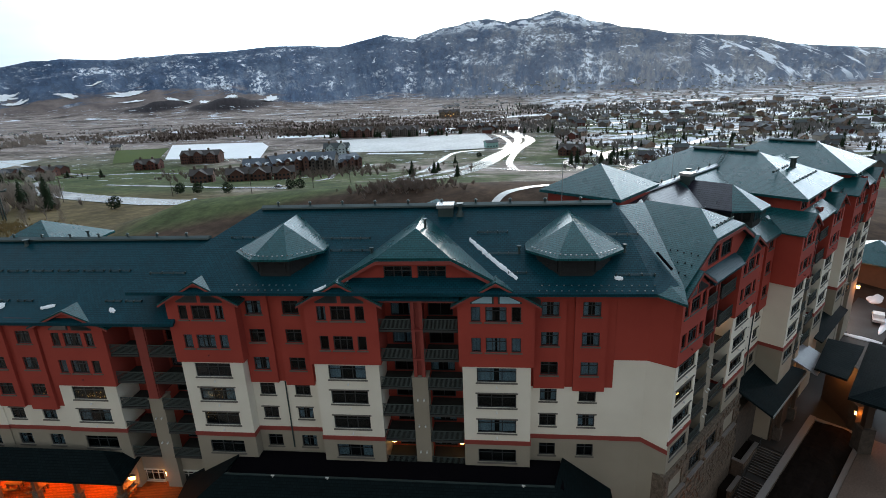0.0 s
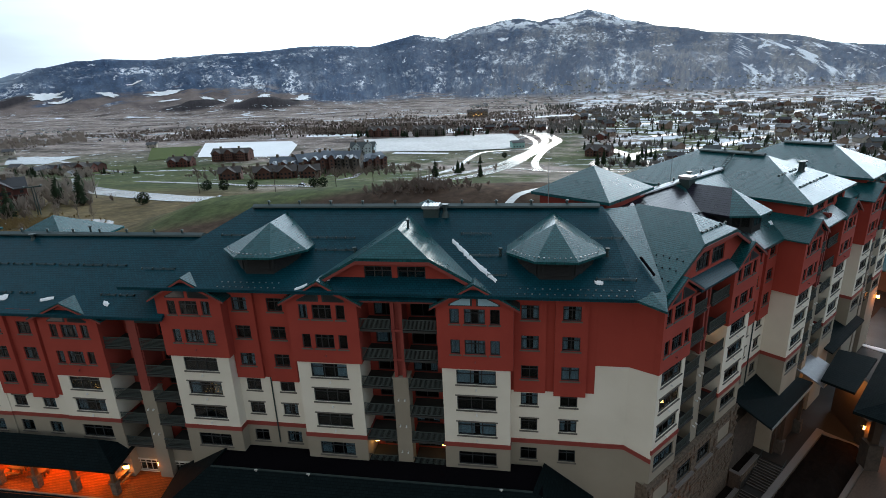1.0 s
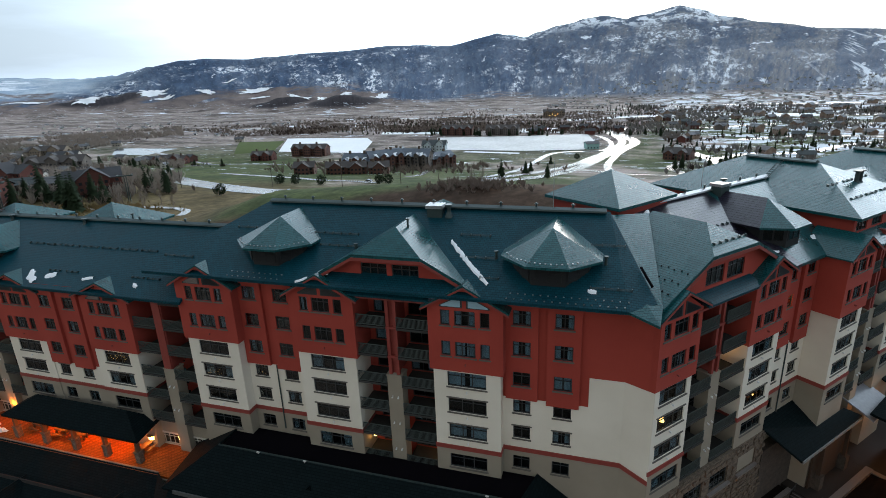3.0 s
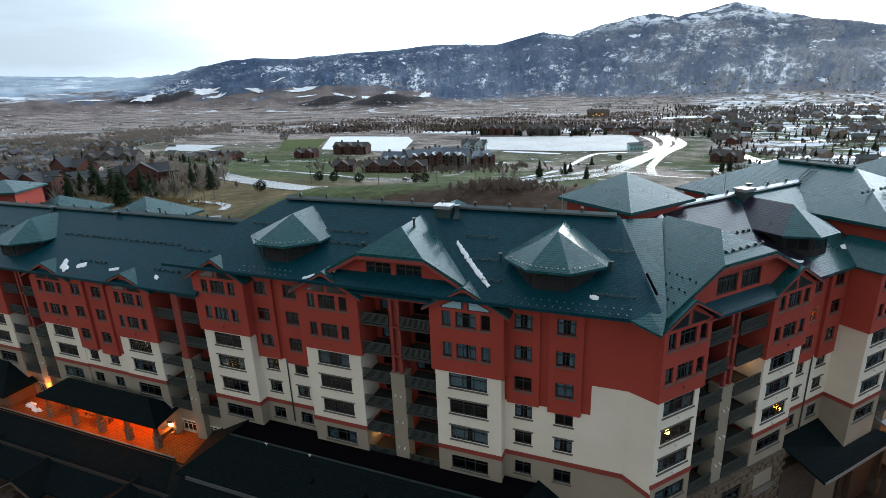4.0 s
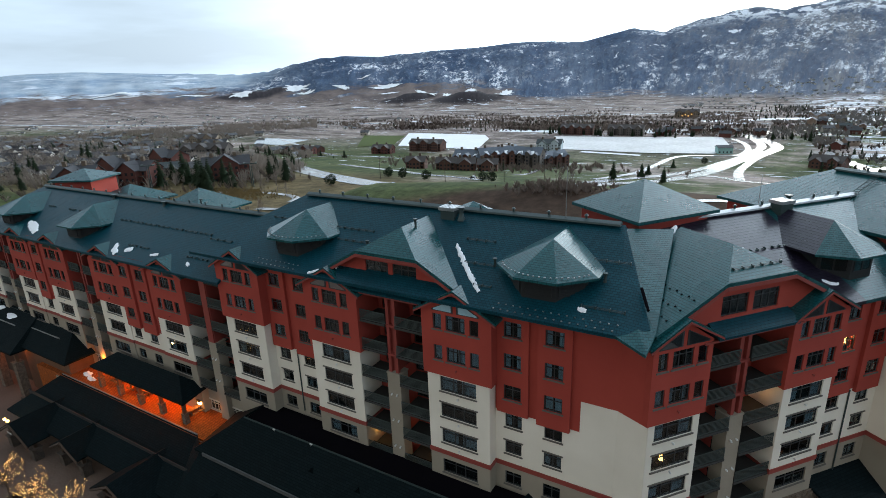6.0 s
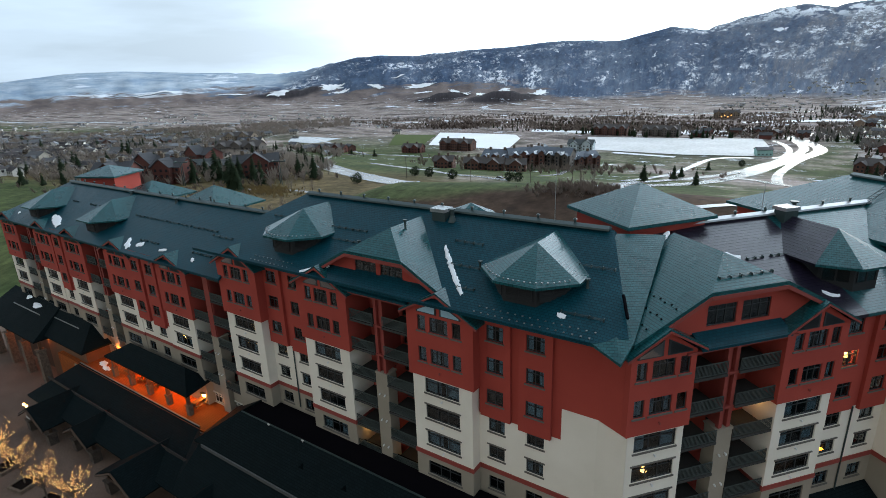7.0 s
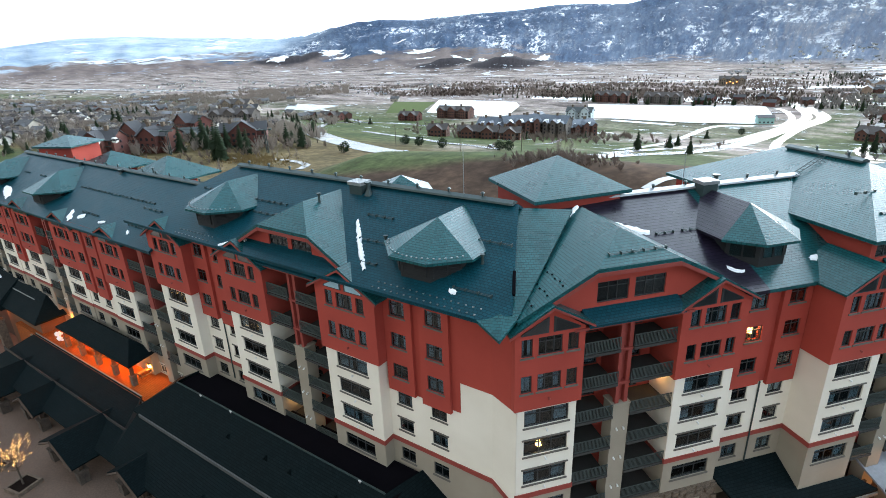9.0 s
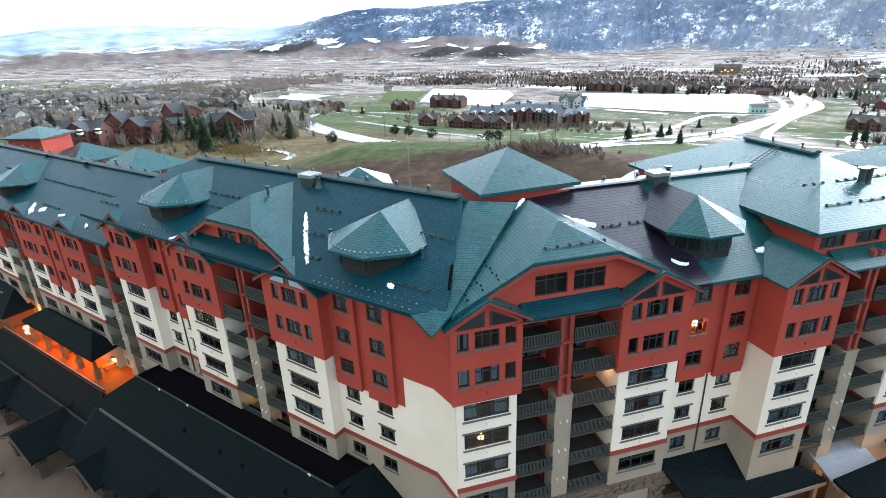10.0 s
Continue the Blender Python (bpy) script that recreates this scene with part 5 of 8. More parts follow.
for x, y, rx, ry in ((-86.6, 42.2, 1.5, 0.5), (-91.5, 42.9, 0.9, 0.4)):
    ring = [snow_lumps.verts.new((x + rx * (1 + 0.3 * math.sin(3 * a)) * math.cos(a), y + ry * math.sin(a), 2.93 + 0.535 * (y + ry * math.sin(a) - 37.4) + 0.05)) for a in [i * 0.4488 for i in range(14)]]
    top = snow_lumps.verts.new((x, y, 2.93 + 0.535 * (y - 37.4) + 0.28))
    for i in range(14):
        snow_lumps.faces.new((ring[i], ring[(i + 1) % 14], top))
part("snow_patch", snow_lumps, SNOW, pav, "leftover snow patch")

can = root("canopy", "patio canopy with dark shingled hip roof on stone columns", "canopy")
pts = [(-58.8, 40.1, 4.3), (-37.8, 40.1, 4.3), (-38.4, 44.2, 4.5), (-58.8, 44.2, 4.5), (-54.8, 42.3, 6.4), (-41.0, 42.3, 6.4)]
part("roof", sheet(pts, [[0, 1, 5, 4], [1, 2, 5], [2, 3, 4, 5], [3, 0, 4]], 0.25), ROOF_LOW, can, "dark shingled hip roof")
part("beam", boxes((-58.4, -38.2, 40.45, 40.75, 3.75, 4.1)), WOOD, can, "brown timber beam")
for i in range(5):
    x = -57.6 + i * 4.75
    part("column", boxes((x - 0.32, x + 0.32, 40.35, 40.95, 1.0, 2.4), (x - 0.4, x + 0.4, 40.27, 41.03, 2.4, 2.52)), STONE, can, "rubble stone column base")
    part("post", boxes((x - 0.16, x + 0.16, 40.45, 40.85, 2.52, 3.8)), WOOD, can, "brown timber post")


def bench_table(x, y, turn):
    t = root("picnic_table", "brown wooden picnic table with two benches", "table", pose(x, y, 1.0, 0, 0, turn), "patio tables")
    part("tabletop", boxes((-0.9, 0.9, -0.38, 0.38, 0.7, 0.76)), WOOD, t)
    for s in (-1, 1):
        part("bench", boxes((-0.9, 0.9, s * 0.75 - 0.14, s * 0.75 + 0.14, 0.42, 0.47)), WOOD, t)
        part("leg", boxes((s * 0.7 - 0.05, s * 0.7 + 0.05, -0.8, 0.8, 0.32, 0.4), (s * 0.7 - 0.05, s * 0.7 + 0.05, -0.3, -0.2, 0, 0.7), (s * 0.7 - 0.05, s * 0.7 + 0.05, 0.2, 0.3, 0, 0.7)), WOOD, t)
    return t


bench_table(-52.5, 42.4, 0), bench_table(-49.5, 42.2, 8), bench_table(-56.5, 42.5, -5), bench_table(-39.6, 42.6, 90)
for x, y, r in ((-63.2, 41.5, 0.62), (-61.0, 40.9, 0.5), (-62.0, 41.1, 0.3)):
    bm = bmesh.new()
    bmesh.ops.create_icosphere(bm, subdivisions=3, radius=1.0)
    for v in bm.verts:
        v.co = Vector((v.co.x * r * 1.6, v.co.y * r * 0.7, max(0, v.co.z) * 0.3)) * (1 + 0.5 * noise.noise(v.co * 1.9 + Vector((x, y, 0))) + 0.3 * noise.noise(v.co * 5.0))
    me = bpy.data.meshes.new("snow_mound")
    bm.to_mesh(me)
    bm.free()
    me.materials.append(SNOW)
    ob = tagged(new("snow_mound", me), "small heap of old snow on the patio", "snow", "snow heaps")
    ob.location = (x, y, 1.0)


def wall_lantern(x, y, z, energy, turn=0.0, size=0.22):
    """A lit wall lantern: bracket, glowing body and cap, with its light."""
    t = root("wall_lantern", "lit warm wall lantern", "lamp", pose(x, y, z, 0, 0, turn), "lanterns")
    bm = bmesh.new()
    rod(bm, (0, 0, -0.3), (0, 0, 0.25), size, 8, size * 1.15)
    part("shade", bm, LAMP, t, "glowing amber glass")
    bm = bmesh.new()
    rod(bm, (0, 0, 0.25), (0, 0, 0.42), size * 1.4, 8, 0.05)
    box(bm, -0.05, 0.05, 0, 0.4, -0.05, 0.05)
    part("bracket", bm, BRONZE, t)
    lt = new("lantern_light", bpy.data.lights.new("lantern_light", "POINT"))
    lt.data.energy, lt.data.color, lt.data.shadow_soft_size = energy, (1.0, 0.24, 0.02), 0.25
    lt.matrix_world = pose(x, y, z, 0, 0, turn) @ pose(0, -0.6, 0)
    return t


wall_lantern(-39.4, 43.6, 2.3, 120, 0.0, 0.5)
wall_lantern(-35.7, 43.9, 2.5, 18, 0.0, 0.14)
wall_lantern(-61.8, 43.85, 3.2, 260)
# added lamps, kept out of sight by the eave, for the patio's orange light
for x in (-43.0, -48.5, -54.0):
    lt = new("canopy_fill_light", bpy.data.lights.new("canopy_fill_light", "POINT"))
    lt.data.energy, lt.data.color, lt.data.shadow_soft_size = 600, (1.0, 0.2, 0.008), 0.25
    lt.location = (x, 43.0, 3.3)
    lamp = root("added_pendant_lamp", "added warm pendant lamp hidden under the canopy", "lamp", pose(x, 43.0, 3.55), "pendants")
    bm = bmesh.new()
    rod(bm, (0, 0, 0), (0, 0, 0.2), 0.18, 8, 0.12)
    part("shade", bm, LAMP, lamp, "glowing amber shade")
    bm = bmesh.new()
    rod(bm, (0, 0, 0.2), (0, 0, 2.0), 0.02, 5)
    part("rod", bm, BRONZE, lamp)
lt = new("pavilion_light", bpy.data.lights.new("pavilion_light", "POINT"))
lt.data.energy, lt.data.color, lt.data.shadow_soft_size = 230, (1.0, 0.2, 0.015), 0.3
lt.location = (-87.5, 39.6, 1.6)
lt = new("pavilion_light", bpy.data.lights.new("pavilion_light", "POINT"))
lt.data.energy, lt.data.color, lt.data.shadow_soft_size = 230, (1.0, 0.2, 0.015), 0.3
lt.location = (-80.8, 39.6, 1.6)

# plaza trees with string lights in stone planters
FAIRY = glow("fairy_lights", (1.0, 0.52, 0.16), 4.0)


def lit_tree(seed, h=7.0):
    rng = random.Random(seed)
    t = root("planter_tree", "leafless young tree wound with warm string lights", "tree", pose(-52, 25.6, -4.65), "plaza trees")
    bm = bmesh.new()
    rod(bm, (0, 0, 0), (0, 0, h * 0.5), 0.11, 7, 0.07)
    part("trunk", bm, BARK, t)
    limbs, tips = bmesh.new(), []
    for _ in range(30):
        z = h * rng.uniform(0.24, 0.55)
        a, q = rng.uniform(0, 6.28), h * rng.uniform(0.16, 0.36)
        e = Vector((q * math.cos(a), q * math.sin(a), z + h * rng.uniform(0.2, 0.45)))
        rod(limbs, (0, 0, z), e, 0.04, 4, 0.012)
        s = Vector((0, 0, z))
        for _ in range(4):
            f = s.lerp(e, rng.uniform(0.35, 0.95))
            g = f + Vector((rng.uniform(-0.6, 0.6), rng.uniform(-0.6, 0.6), rng.uniform(0.2, 0.8)))
            rod(limbs, f, g, 0.018, 3, 0.006)
            tips += [f.lerp(g, rng.random()) for _ in range(2)]
        tips += [s.lerp(e, rng.random()) for _ in range(5)]
    part("crown", limbs, BARK, t)
    lights = bmesh.new()
    for p in tips:
        m = Matrix.Translation(p) @ Matrix.Diagonal((0.036, 0.036, 0.036, 1))
        vs = [lights.verts.new(m @ Vector(c)) for c in ((1, 0, 0), (-1, 0, 0), (0, 1, 0), (0, -1, 0), (0, 0, 1), (0, 0, -1))]
        for f in ((0, 2, 4), (2, 1, 4), (1, 3, 4), (3, 0, 4), (2, 0, 5), (1, 2, 5), (3, 1, 5), (0, 3, 5)):
            lights.faces.new([vs[i] for i in f])
    tagged(part("string_lights", lights, FAIRY, t, "warm glowing string lights"), kind="stuff")
    return t


def planter(x, y):
    p = root("planter", "square stone planter with dark soil", "planter", pose(x, y, -5.0, 0, 0, 12), "planters")
    s, w = 1.35, 0.28
    part("rim", lattice([-s, -s + w, s - w, s], [-s, -s + w, s - w, s], lambda i, j: not (i == 1 and j == 1), 0.45), STONE, p, "grey stone rim", pose(0, 0, 0.45, -90, 0, 0) @ pose(0, 0, 0))
    part("soil", boxes((-s + w, s - w, -s + w, s - w, 0.0, 0.35)), SOIL, p)


first = lit_tree(4)
second = lit_tree(9, 6.2)
second.matrix_world = pose(-46, 25.8, -4.65, 0, 0, 40)
for x, y in ((-52, 25.6), (-46, 25.8), (-39.6, 26.7), (-58, 25.6), (-64.5, 25.2)):
    planter(x, y)
for i, (x, y) in enumerate(((-39.6, 26.7), (-58, 25.6), (-64.5, 25.2))):
    copy_thing((first, second)[i % 2], pose(x, y, -4.65, 0, 0, 70 * i + 25))

lp = root("street_lamp", "dark plaza lamp post with two lit globes", "lamp", pose(-65.0, 31.1, -5.0))
bm = bmesh.new()
rod(bm, (0, 0, 0), (0, 0, 3.8), 0.09, 8, 0.06)
rod(bm, (-0.45, 0, 3.7), (0.45, 0, 3.7), 0.04, 6)
rod(bm, (0, 0, 0), (0, 0, 0.5), 0.18, 8, 0.1)
part("post", bm, BRONZE, lp)
for s in (-1, 1):
    bm = bmesh.new()
    bmesh.ops.create_icosphere(bm, subdivisions=2, radius=0.2, matrix=Matrix.Translation((s * 0.45, 0, 3.9)))
    part("globe", bm, LAMP, lp, "glowing globe")
part("sign", boxes((-0.55, 0.55, -0.12, -0.06, 1.2, 2.0)), FIXTURE, lp, "pale notice board")
lt = new("plaza_light", bpy.data.lights.new("plaza_light", "POINT"))
lt.data.energy, lt.data.color, lt.data.shadow_soft_size = 160, (1.0, 0.6, 0.28), 0.2
lt.location = (-65.0, 30.8, -1.0)

# ---- right: entrance side of the angled wing ----
court = root("forecourt", "wet paved forecourt below the angled wing", "pavement", WING, kind="structure")
part("paving", boxes((35.6, 150, -90, -0.2, -7.5, -5.0)), ASPHALT, court, "wet dark drive")
part("paving", boxes((2, 35.6, -90, -10.6, -9.5, -5.0)), PAVER, court, "wet brown paving")
part("landing", boxes((25.0, 35.6, -4.5, -0.2, -9.5, -5.01)), ASPHALT, court, "wet dark landing")
part("paving", boxes((-8, 17.0, -10.1, -0.2, -9.5, -8.9)), PAVER, court, "lower brown paving")
base = root("foundation_wall", "rubble stone foundation wall of the angled wing", "wall", WING)
bm = bmesh.new()
hs = [(1.0, 4.0, 1.3, 3.3), (5.6, 8.6, 1.3, 3.3), (9.8, 12.8, 1.3, 3.3), (14.6, 17.8, 1.3, 3.3)]
panel(bm, -0.4, 19.2, -9, 4.7, hs, -0.14, 0.3)
side(bm, -0.4, -0.14, 3, -9, 4.7, True)
flat(bm, -0.4, 19.2, -0.14, 0.3, 4.7)
part("wall", bm, STONE, base, "rubble stone wall")
for h in hs:
    place("window", mesh_of(("foot_window",), lambda: frame_mesh(3.0, 2.0, TRI), BRONZE), base, m=pose((h[0] + h[1]) / 2, 0.02, 1.3))
    place("pane", mesh_of(("foot_pane",), lambda: boxes((-1.45, 1.45, 0.04, 0.05, 0.05, 1.95)), GLASS), base, m=pose((h[0] + h[1]) / 2, 0.02, 1.3))
    place("sill", mesh_of(("foot_sill",), lambda: boxes((-1.8, 1.8, -0.45, -0.0, -0.25, -0.02)), CONCRETE), base, "pale stone sill", m=pose((h[0] + h[1]) / 2, -0.02, 1.3))
part("wall", boxes((19.25, 26.3, -0.2, 1.3, -9, 1.9)), RUBBLE, base, "dark rubble wall below the lean-to")
part("room", boxes((0, 19, 0.35, 0.4, -5, 4.4)), ROOM_SHADE, base)
# rubble pieces on the corner
rng = random.Random(3)
stones = [mesh_of(("stone", i), lambda: boxes((-0.28, 0.28, -0.1, 0.05, -0.2, 0.2)) if i == 0 else boxes((-0.4, 0.4, -0.1, 0.05, -0.16, 0.16)), STONE) for i in range(2)]
z = -3.6
while z < 4.5:
    x = -0.3
    while x < 18.8:
        w = rng.uniform(0.5, 0.95)
        if not any(h[0] - 0.55 < x + w / 2 < h[1] + 0.55 and h[2] - 0.5 < z < h[3] + 0.3 for h in hs) and rng.random() < 0.8:
            place("stone", stones[rng.randrange(2)], base, m=pose(x + w / 2, -0.16 - rng.uniform(0, 0.05), z, rng.uniform(-4, 4), rng.uniform(-12, 12), rng.uniform(-4, 4)))
        x += w + 0.1
    z += 0.47

ent = root("entrance_canopy", "dark shingled lean-to roof along the angled wing", "canopy", WING)
pts = [(18.95, 1.35, 5.5), (26.38, 1.35, 5.5), (26.38, -2.05, 3.3), (32.5, -2.05, 3.3), (34.2, -3.4, 2.4), (21.0, -3.4, 2.0), (19.0, 0.0, 4.9)]
part("roof", sheet(pts, [[0, 6, 2, 1], [6, 5, 2], [2, 5, 4, 3]], 0.25), ROOF_LOW, ent, "dark shingled lean-to roof")
part("fascia", boxes((21.0, 34.2, -3.5, -3.4, 1.75, 2.1)), PALE, ent, "pale metal edge")
pts = [(34.3, -0.3, 3.9), (40.2, -0.3, 3.9), (40.2, -4.6, 2.2), (34.3, -4.6, 2.2)]
part("roof", sheet(pts, [[3, 2, 1, 0]], 0.2), surface("wet_grey_membrane", (0.2, 0.21, 0.23), (0.3, 0.31, 0.34), 0.35, scale=0.3, fine=3), ent, "wet grey roof sheet with slush")
pts = [(42.5, 0.3, 4.6), (57.5, 0.3, 4.6), (57.5, -3.1, 3.2), (42.5, -3.1, 3.2)]
part("roof", sheet(pts, [[3, 2, 1, 0]], 0.2), ROOF_LOW, ent, "dark shingled lean-to roof")
for x in (27.5, 33.5):
    part("column", boxes((x - 0.45, x + 0.45, -3.2, -2.3, -5.2, -3.2)), RUBBLE, ent, "rubble stone column base")
    part("post", boxes((x - 0.2, x + 0.2, -2.95, -2.55, -3.2, 2.0)), TIMBER, ent, "brown timber post")
part("wall", boxes((34.4, 50, -0.2, 0.0, -5.2, 4)), TIMBER, ent, "orange-brown timber wall")
# added dark wall: stands for the shaded void and covers the tan bay foot
part("wall", boxes((26.45, 34.2, -2.35, -2.12, -5.2, 2.4)), TIMBER, ent, "added dark timber wall filling the shaded void under the roof")

pc = root("porte_cochere", "large dark roofed drive-in porch", "building")
pts = [(40.6, 66.4, 3.4), (43.3, 64.0, 3.2), (50.3, 72.5, 3.4), (46.5, 74.4, 3.6)]
part("roof", sheet(pts, [[0, 1, 2, 3]], 0.3), ROOF_LOW, pc, "dark shingled link roof")
pts = [(40.8, 59.6, 3.5), (60.0, 44.0, 3.5), (72.0, 58.0, 3.5), (51.7, 73.8, 3.5), (52.0, 62.0, 6.0), (61.0, 56.0, 6.0)]
part("roof", sheet(pts, [[0, 1, 5, 4], [1, 2, 5], [2, 3, 4, 5], [3, 0, 4]], 0.35), ROOF_LOW, pc, "dark shingled hip roof")
for x, y in ((44.5, 61.0), (51.0, 70.5), (59, 48)):
    part("column", boxes((x - 0.8, x + 0.8, y - 0.8, y + 0.8, -5, -1.5)), RUBBLE, pc, "rubble stone column")
    part("post", boxes((x - 0.4, x + 0.4, y - 0.4, y + 0.4, -1.5, 3.3)), TIMBER, pc, "brown timber post")
part("wall", boxes((46.0, 46.4, 66.5, 72.5, -5, 3.2)), TIMBER, pc, "orange-brown timber wall")
wall_lantern(45.6, 64.6, -2.0, 110, 40, 0.14)
wall_lantern(46.6, 63.7, -2.0, 110, 40, 0.14)
part("column", boxes((45.6, 47.2, 64.4, 66.0, -5.0, -1.0)), RUBBLE, pc, "rubble stone column")
wall_lantern(16.6, 43.4, -3.6, 420, 49, 0.3)
lt = new("porch_light", bpy.data.lights.new("porch_light", "POINT"))
lt.data.energy, lt.data.color, lt.data.shadow_soft_size = 420, (1.0, 0.4, 0.1), 0.4
lt.location = (45.0, 69.0, 1.5)

# stair down from the entrance, flanked by stone walls
st = root("stone_stair", "dark stone stair in two flights between low walls", "stairs", WING)
for i in range(23):
    x1, z1 = 25.0 - i * 0.33 - (1.1 if i > 11 else 0), -5.01 - 0.168 * (i + 1)
    part("step", boxes((x1 - (1.44 if i == 11 else 0.35), x1, -4.45, -1.6, -9.6, z1)), STEP, st)
    part("nosing", boxes((x1 - (1.48 if i == 11 else 0.39), x1 - (1.36 if i == 11 else 0.27), -4.44, -1.61, z1 + 0.002, z1 + 0.03)), CONCRETE, st, "pale worn step edge")
for y in (-4.35, -1.7):
    bm = bmesh.new()
    rod(bm, (25.2, y, -4.0), (21.0, y, -6.1), 0.035, 6)
    rod(bm, (21.0, y, -6.1), (19.9, y, -6.1), 0.035, 6)
    rod(bm, (19.9, y, -6.1), (16.2, y, -8.0), 0.035, 6)
    for q, zz in ((25.0, -5.05), (22.8, -6.1), (20.5, -7.0), (18.0, -8.2)):
        rod(bm, (q, y, zz), (q, y, zz + 1.0), 0.03, 5)
    part("handrail", bm, BRONZE, st, "dark metal handrail")


def stone_wall(x0, x1, y0, y1, z0, z1):
    w = root("retaining_wall", "low rubble stone retaining wall with pale cap", "wall", WING, "retaining walls")
    part("body", boxes((x0, x1, y0, y1, z0, z1)), RUBBLE, w)
    part("cap", boxes((x0 - 0.07, x1 + 0.07, y0 - 0.07, y1 + 0.07, z1, z1 + 0.12)), CONCRETE, w, "pale stone cap")
    rng = random.Random(int(x0 * 7 + z1 * 3 + 900))
    for side_y, long in ((y0, x1 - x0),):
        x = x0 + 0.25
        while x < x1 - 0.3:
            for k in range(2):
                place("stone", stones[rng.randrange(2)], w, m=pose(x, side_y - 0.03, z1 - 0.3 - 0.42 * k, 0, rng.uniform(-8, 8), 0))
            x += rng.uniform(0.8, 1.0)


stone_wall(9.0, 35.5, -5.15, -4.55, -9.5, -4.75)
stone_wall(9.0, 35.5, -10.6, -10.2, -9.5, -4.85)
stone_wall(35.0, 35.5, -10.1, -5.2, -9.5, -4.85)
stone_wall(19.6, 24.4, -1.55, -1.2, -9.5, -4.7)
stone_wall(15.8, 19.2, -1.55, -1.2, -9.5, -6.7)
stone_wall(19.25, 19.55, -1.5, -0.3, -9.5, -4.7)
bed = root("planting_bed", "dark bare planting bed beside the stair", "ground", WING, kind="structure")
bm = bmesh.new()
grid = [[bm.verts.new((9.0 + 26.0 * i / 26, -10.15 + 4.95 * j / 8, -5.05 + 0.35 * noise.noise((i * 0.4, j * 0.5, 2)) + 0.5 * math.sin(math.pi * j / 8))) for j in range(9)] for i in range(27)]
for i in range(26):
    for j in range(8):
        bm.faces.new((grid[i][j], grid[i + 1][j], grid[i + 1][j + 1], grid[i][j + 1]))
part("soil", bm, SOIL, bed)
part("soil", boxes((19.6, 24.4, -1.2, -0.2, -9.5, -4.9)), SOIL, bed, "dark raised bed")
part("soil", boxes((15.8, 19.2, -1.2, -0.2, -9.5, -6.9)), SOIL, bed, "dark raised bed")
part("soil", boxes((61.0, 75.0, -14.5, -7.5, -5.0, -4.4)), SOIL, bed, "dark bed edged with snow")

for x, y, rx, ry, h in ((75, 108, 2.6, 1.5, 0.8), (69.5, 96.5, 5.0, 0.5, 0.25), (62.5, 91.0, 0.6, 3.6, 0.25)):
    bm = bmesh.new()
    bmesh.ops.create_icosphere(bm, subdivisions=3, radius=1.0)
    for v in bm.verts:
        v.co = Vector((v.co.x * rx, v.co.y * ry, max(0, v.co.z) * h)) * (1 + 0.25 * noise.noise(v.co * 1.7))
    me = bpy.data.meshes.new("snow_mound")
    bm.to_mesh(me)
    bm.free()
    me.materials.append(SNOW)
    tagged(new("snow_mound", me), "ploughed heap of old snow on the forecourt", "snow", "snow heaps").matrix_world = pose(x, y, -5.0, 0, 0, 49)

# far forecourt: white car, snow heap, small gatehouse


def car(x, y, z, turn, paint, label):
    c = root("car", label, "car", pose(x, y, z, 0, 0, turn), "parked cars")
    bm = bmesh.new()
    prof = [(-2.2, 0.35), (-2.25, 0.8), (-1.4, 0.95), (-0.8, 1.42), (0.9, 1.45), (1.6, 0.98), (2.2, 0.85), (2.25, 0.4)]
    a = [bm.verts.new((px, -0.85, pzz)) for px, pzz in prof]
    b = [bm.verts.new((px, 0.85, pzz)) for px, pzz in prof]
    bm.faces.new(a), bm.faces.new(b[::-1])
    for i in range(len(prof)):
        j = (i + 1) % len(prof)
        bm.faces.new((a[j], a[i], b[i], b[j]))
    bmesh.ops.recalc_face_normals(bm, faces=bm.faces)
    part("body", bm, paint, c)
    part("side_window", boxes((-0.9, 0.9, -0.87, 0.87, 1.0, 1.34)), PANE_CAR, c)
    for sx in (-1.4, 1.4):
        for sy in (-0.82, 0.82):
            bm = bmesh.new()
            rod(bm, (sx, sy - 0.1, 0.33), (sx, sy + 0.1, 0.33), 0.33, 12)
            part("wheel", bm, BRONZE, c)
    return c


PANE_CAR = surface("car_glass", (0.01, 0.012, 0.014), (0.02, 0.022, 0.025), 0.08, fine=2)
car(69.5, 98.5, -5.0, 60, FIXTURE, "white car parked on the wet forecourt")
car(76, 104, -5.0, 60, surface("dark_car_paint", (0.03, 0.03, 0.035), (0.04, 0.04, 0.045), 0.25, 0.3, fine=2), "dark car parked on the wet forecourt")
gate = root("gatehouse", "small brown building with green hip roof", "building", pose(80, 118, -5.0, 0, 0, 49))
part("wall", boxes((-6, 6, -6, 6, 0, 6.2)), WOOD, gate)
part("roof", sheet([(-7, -7, 6.0), (7, -7, 6.0), (7, 7, 6.0), (-7, 7, 6.0), (0, 0, 9.5)], [[0, 1, 4], [1, 2, 4], [2, 3, 4], [3, 0, 4]], 0.3), ROOF, gate)
for i in range(4):
    place("window", mesh_of(("gate_window",), lambda: frame_mesh(1.6, 1.6, (0.5,)), BRONZE), gate, m=pose(-4.2 + 2.8 * i, -6.08, 2.2))
lt = new("forecourt_light", bpy.data.lights.new("forecourt_light", "POINT"))
lt.data.energy, lt.data.color, lt.data.shadow_soft_size = 1500, (1.0, 0.4, 0.1), 0.3
lt.location = (66, 104, 0.0)
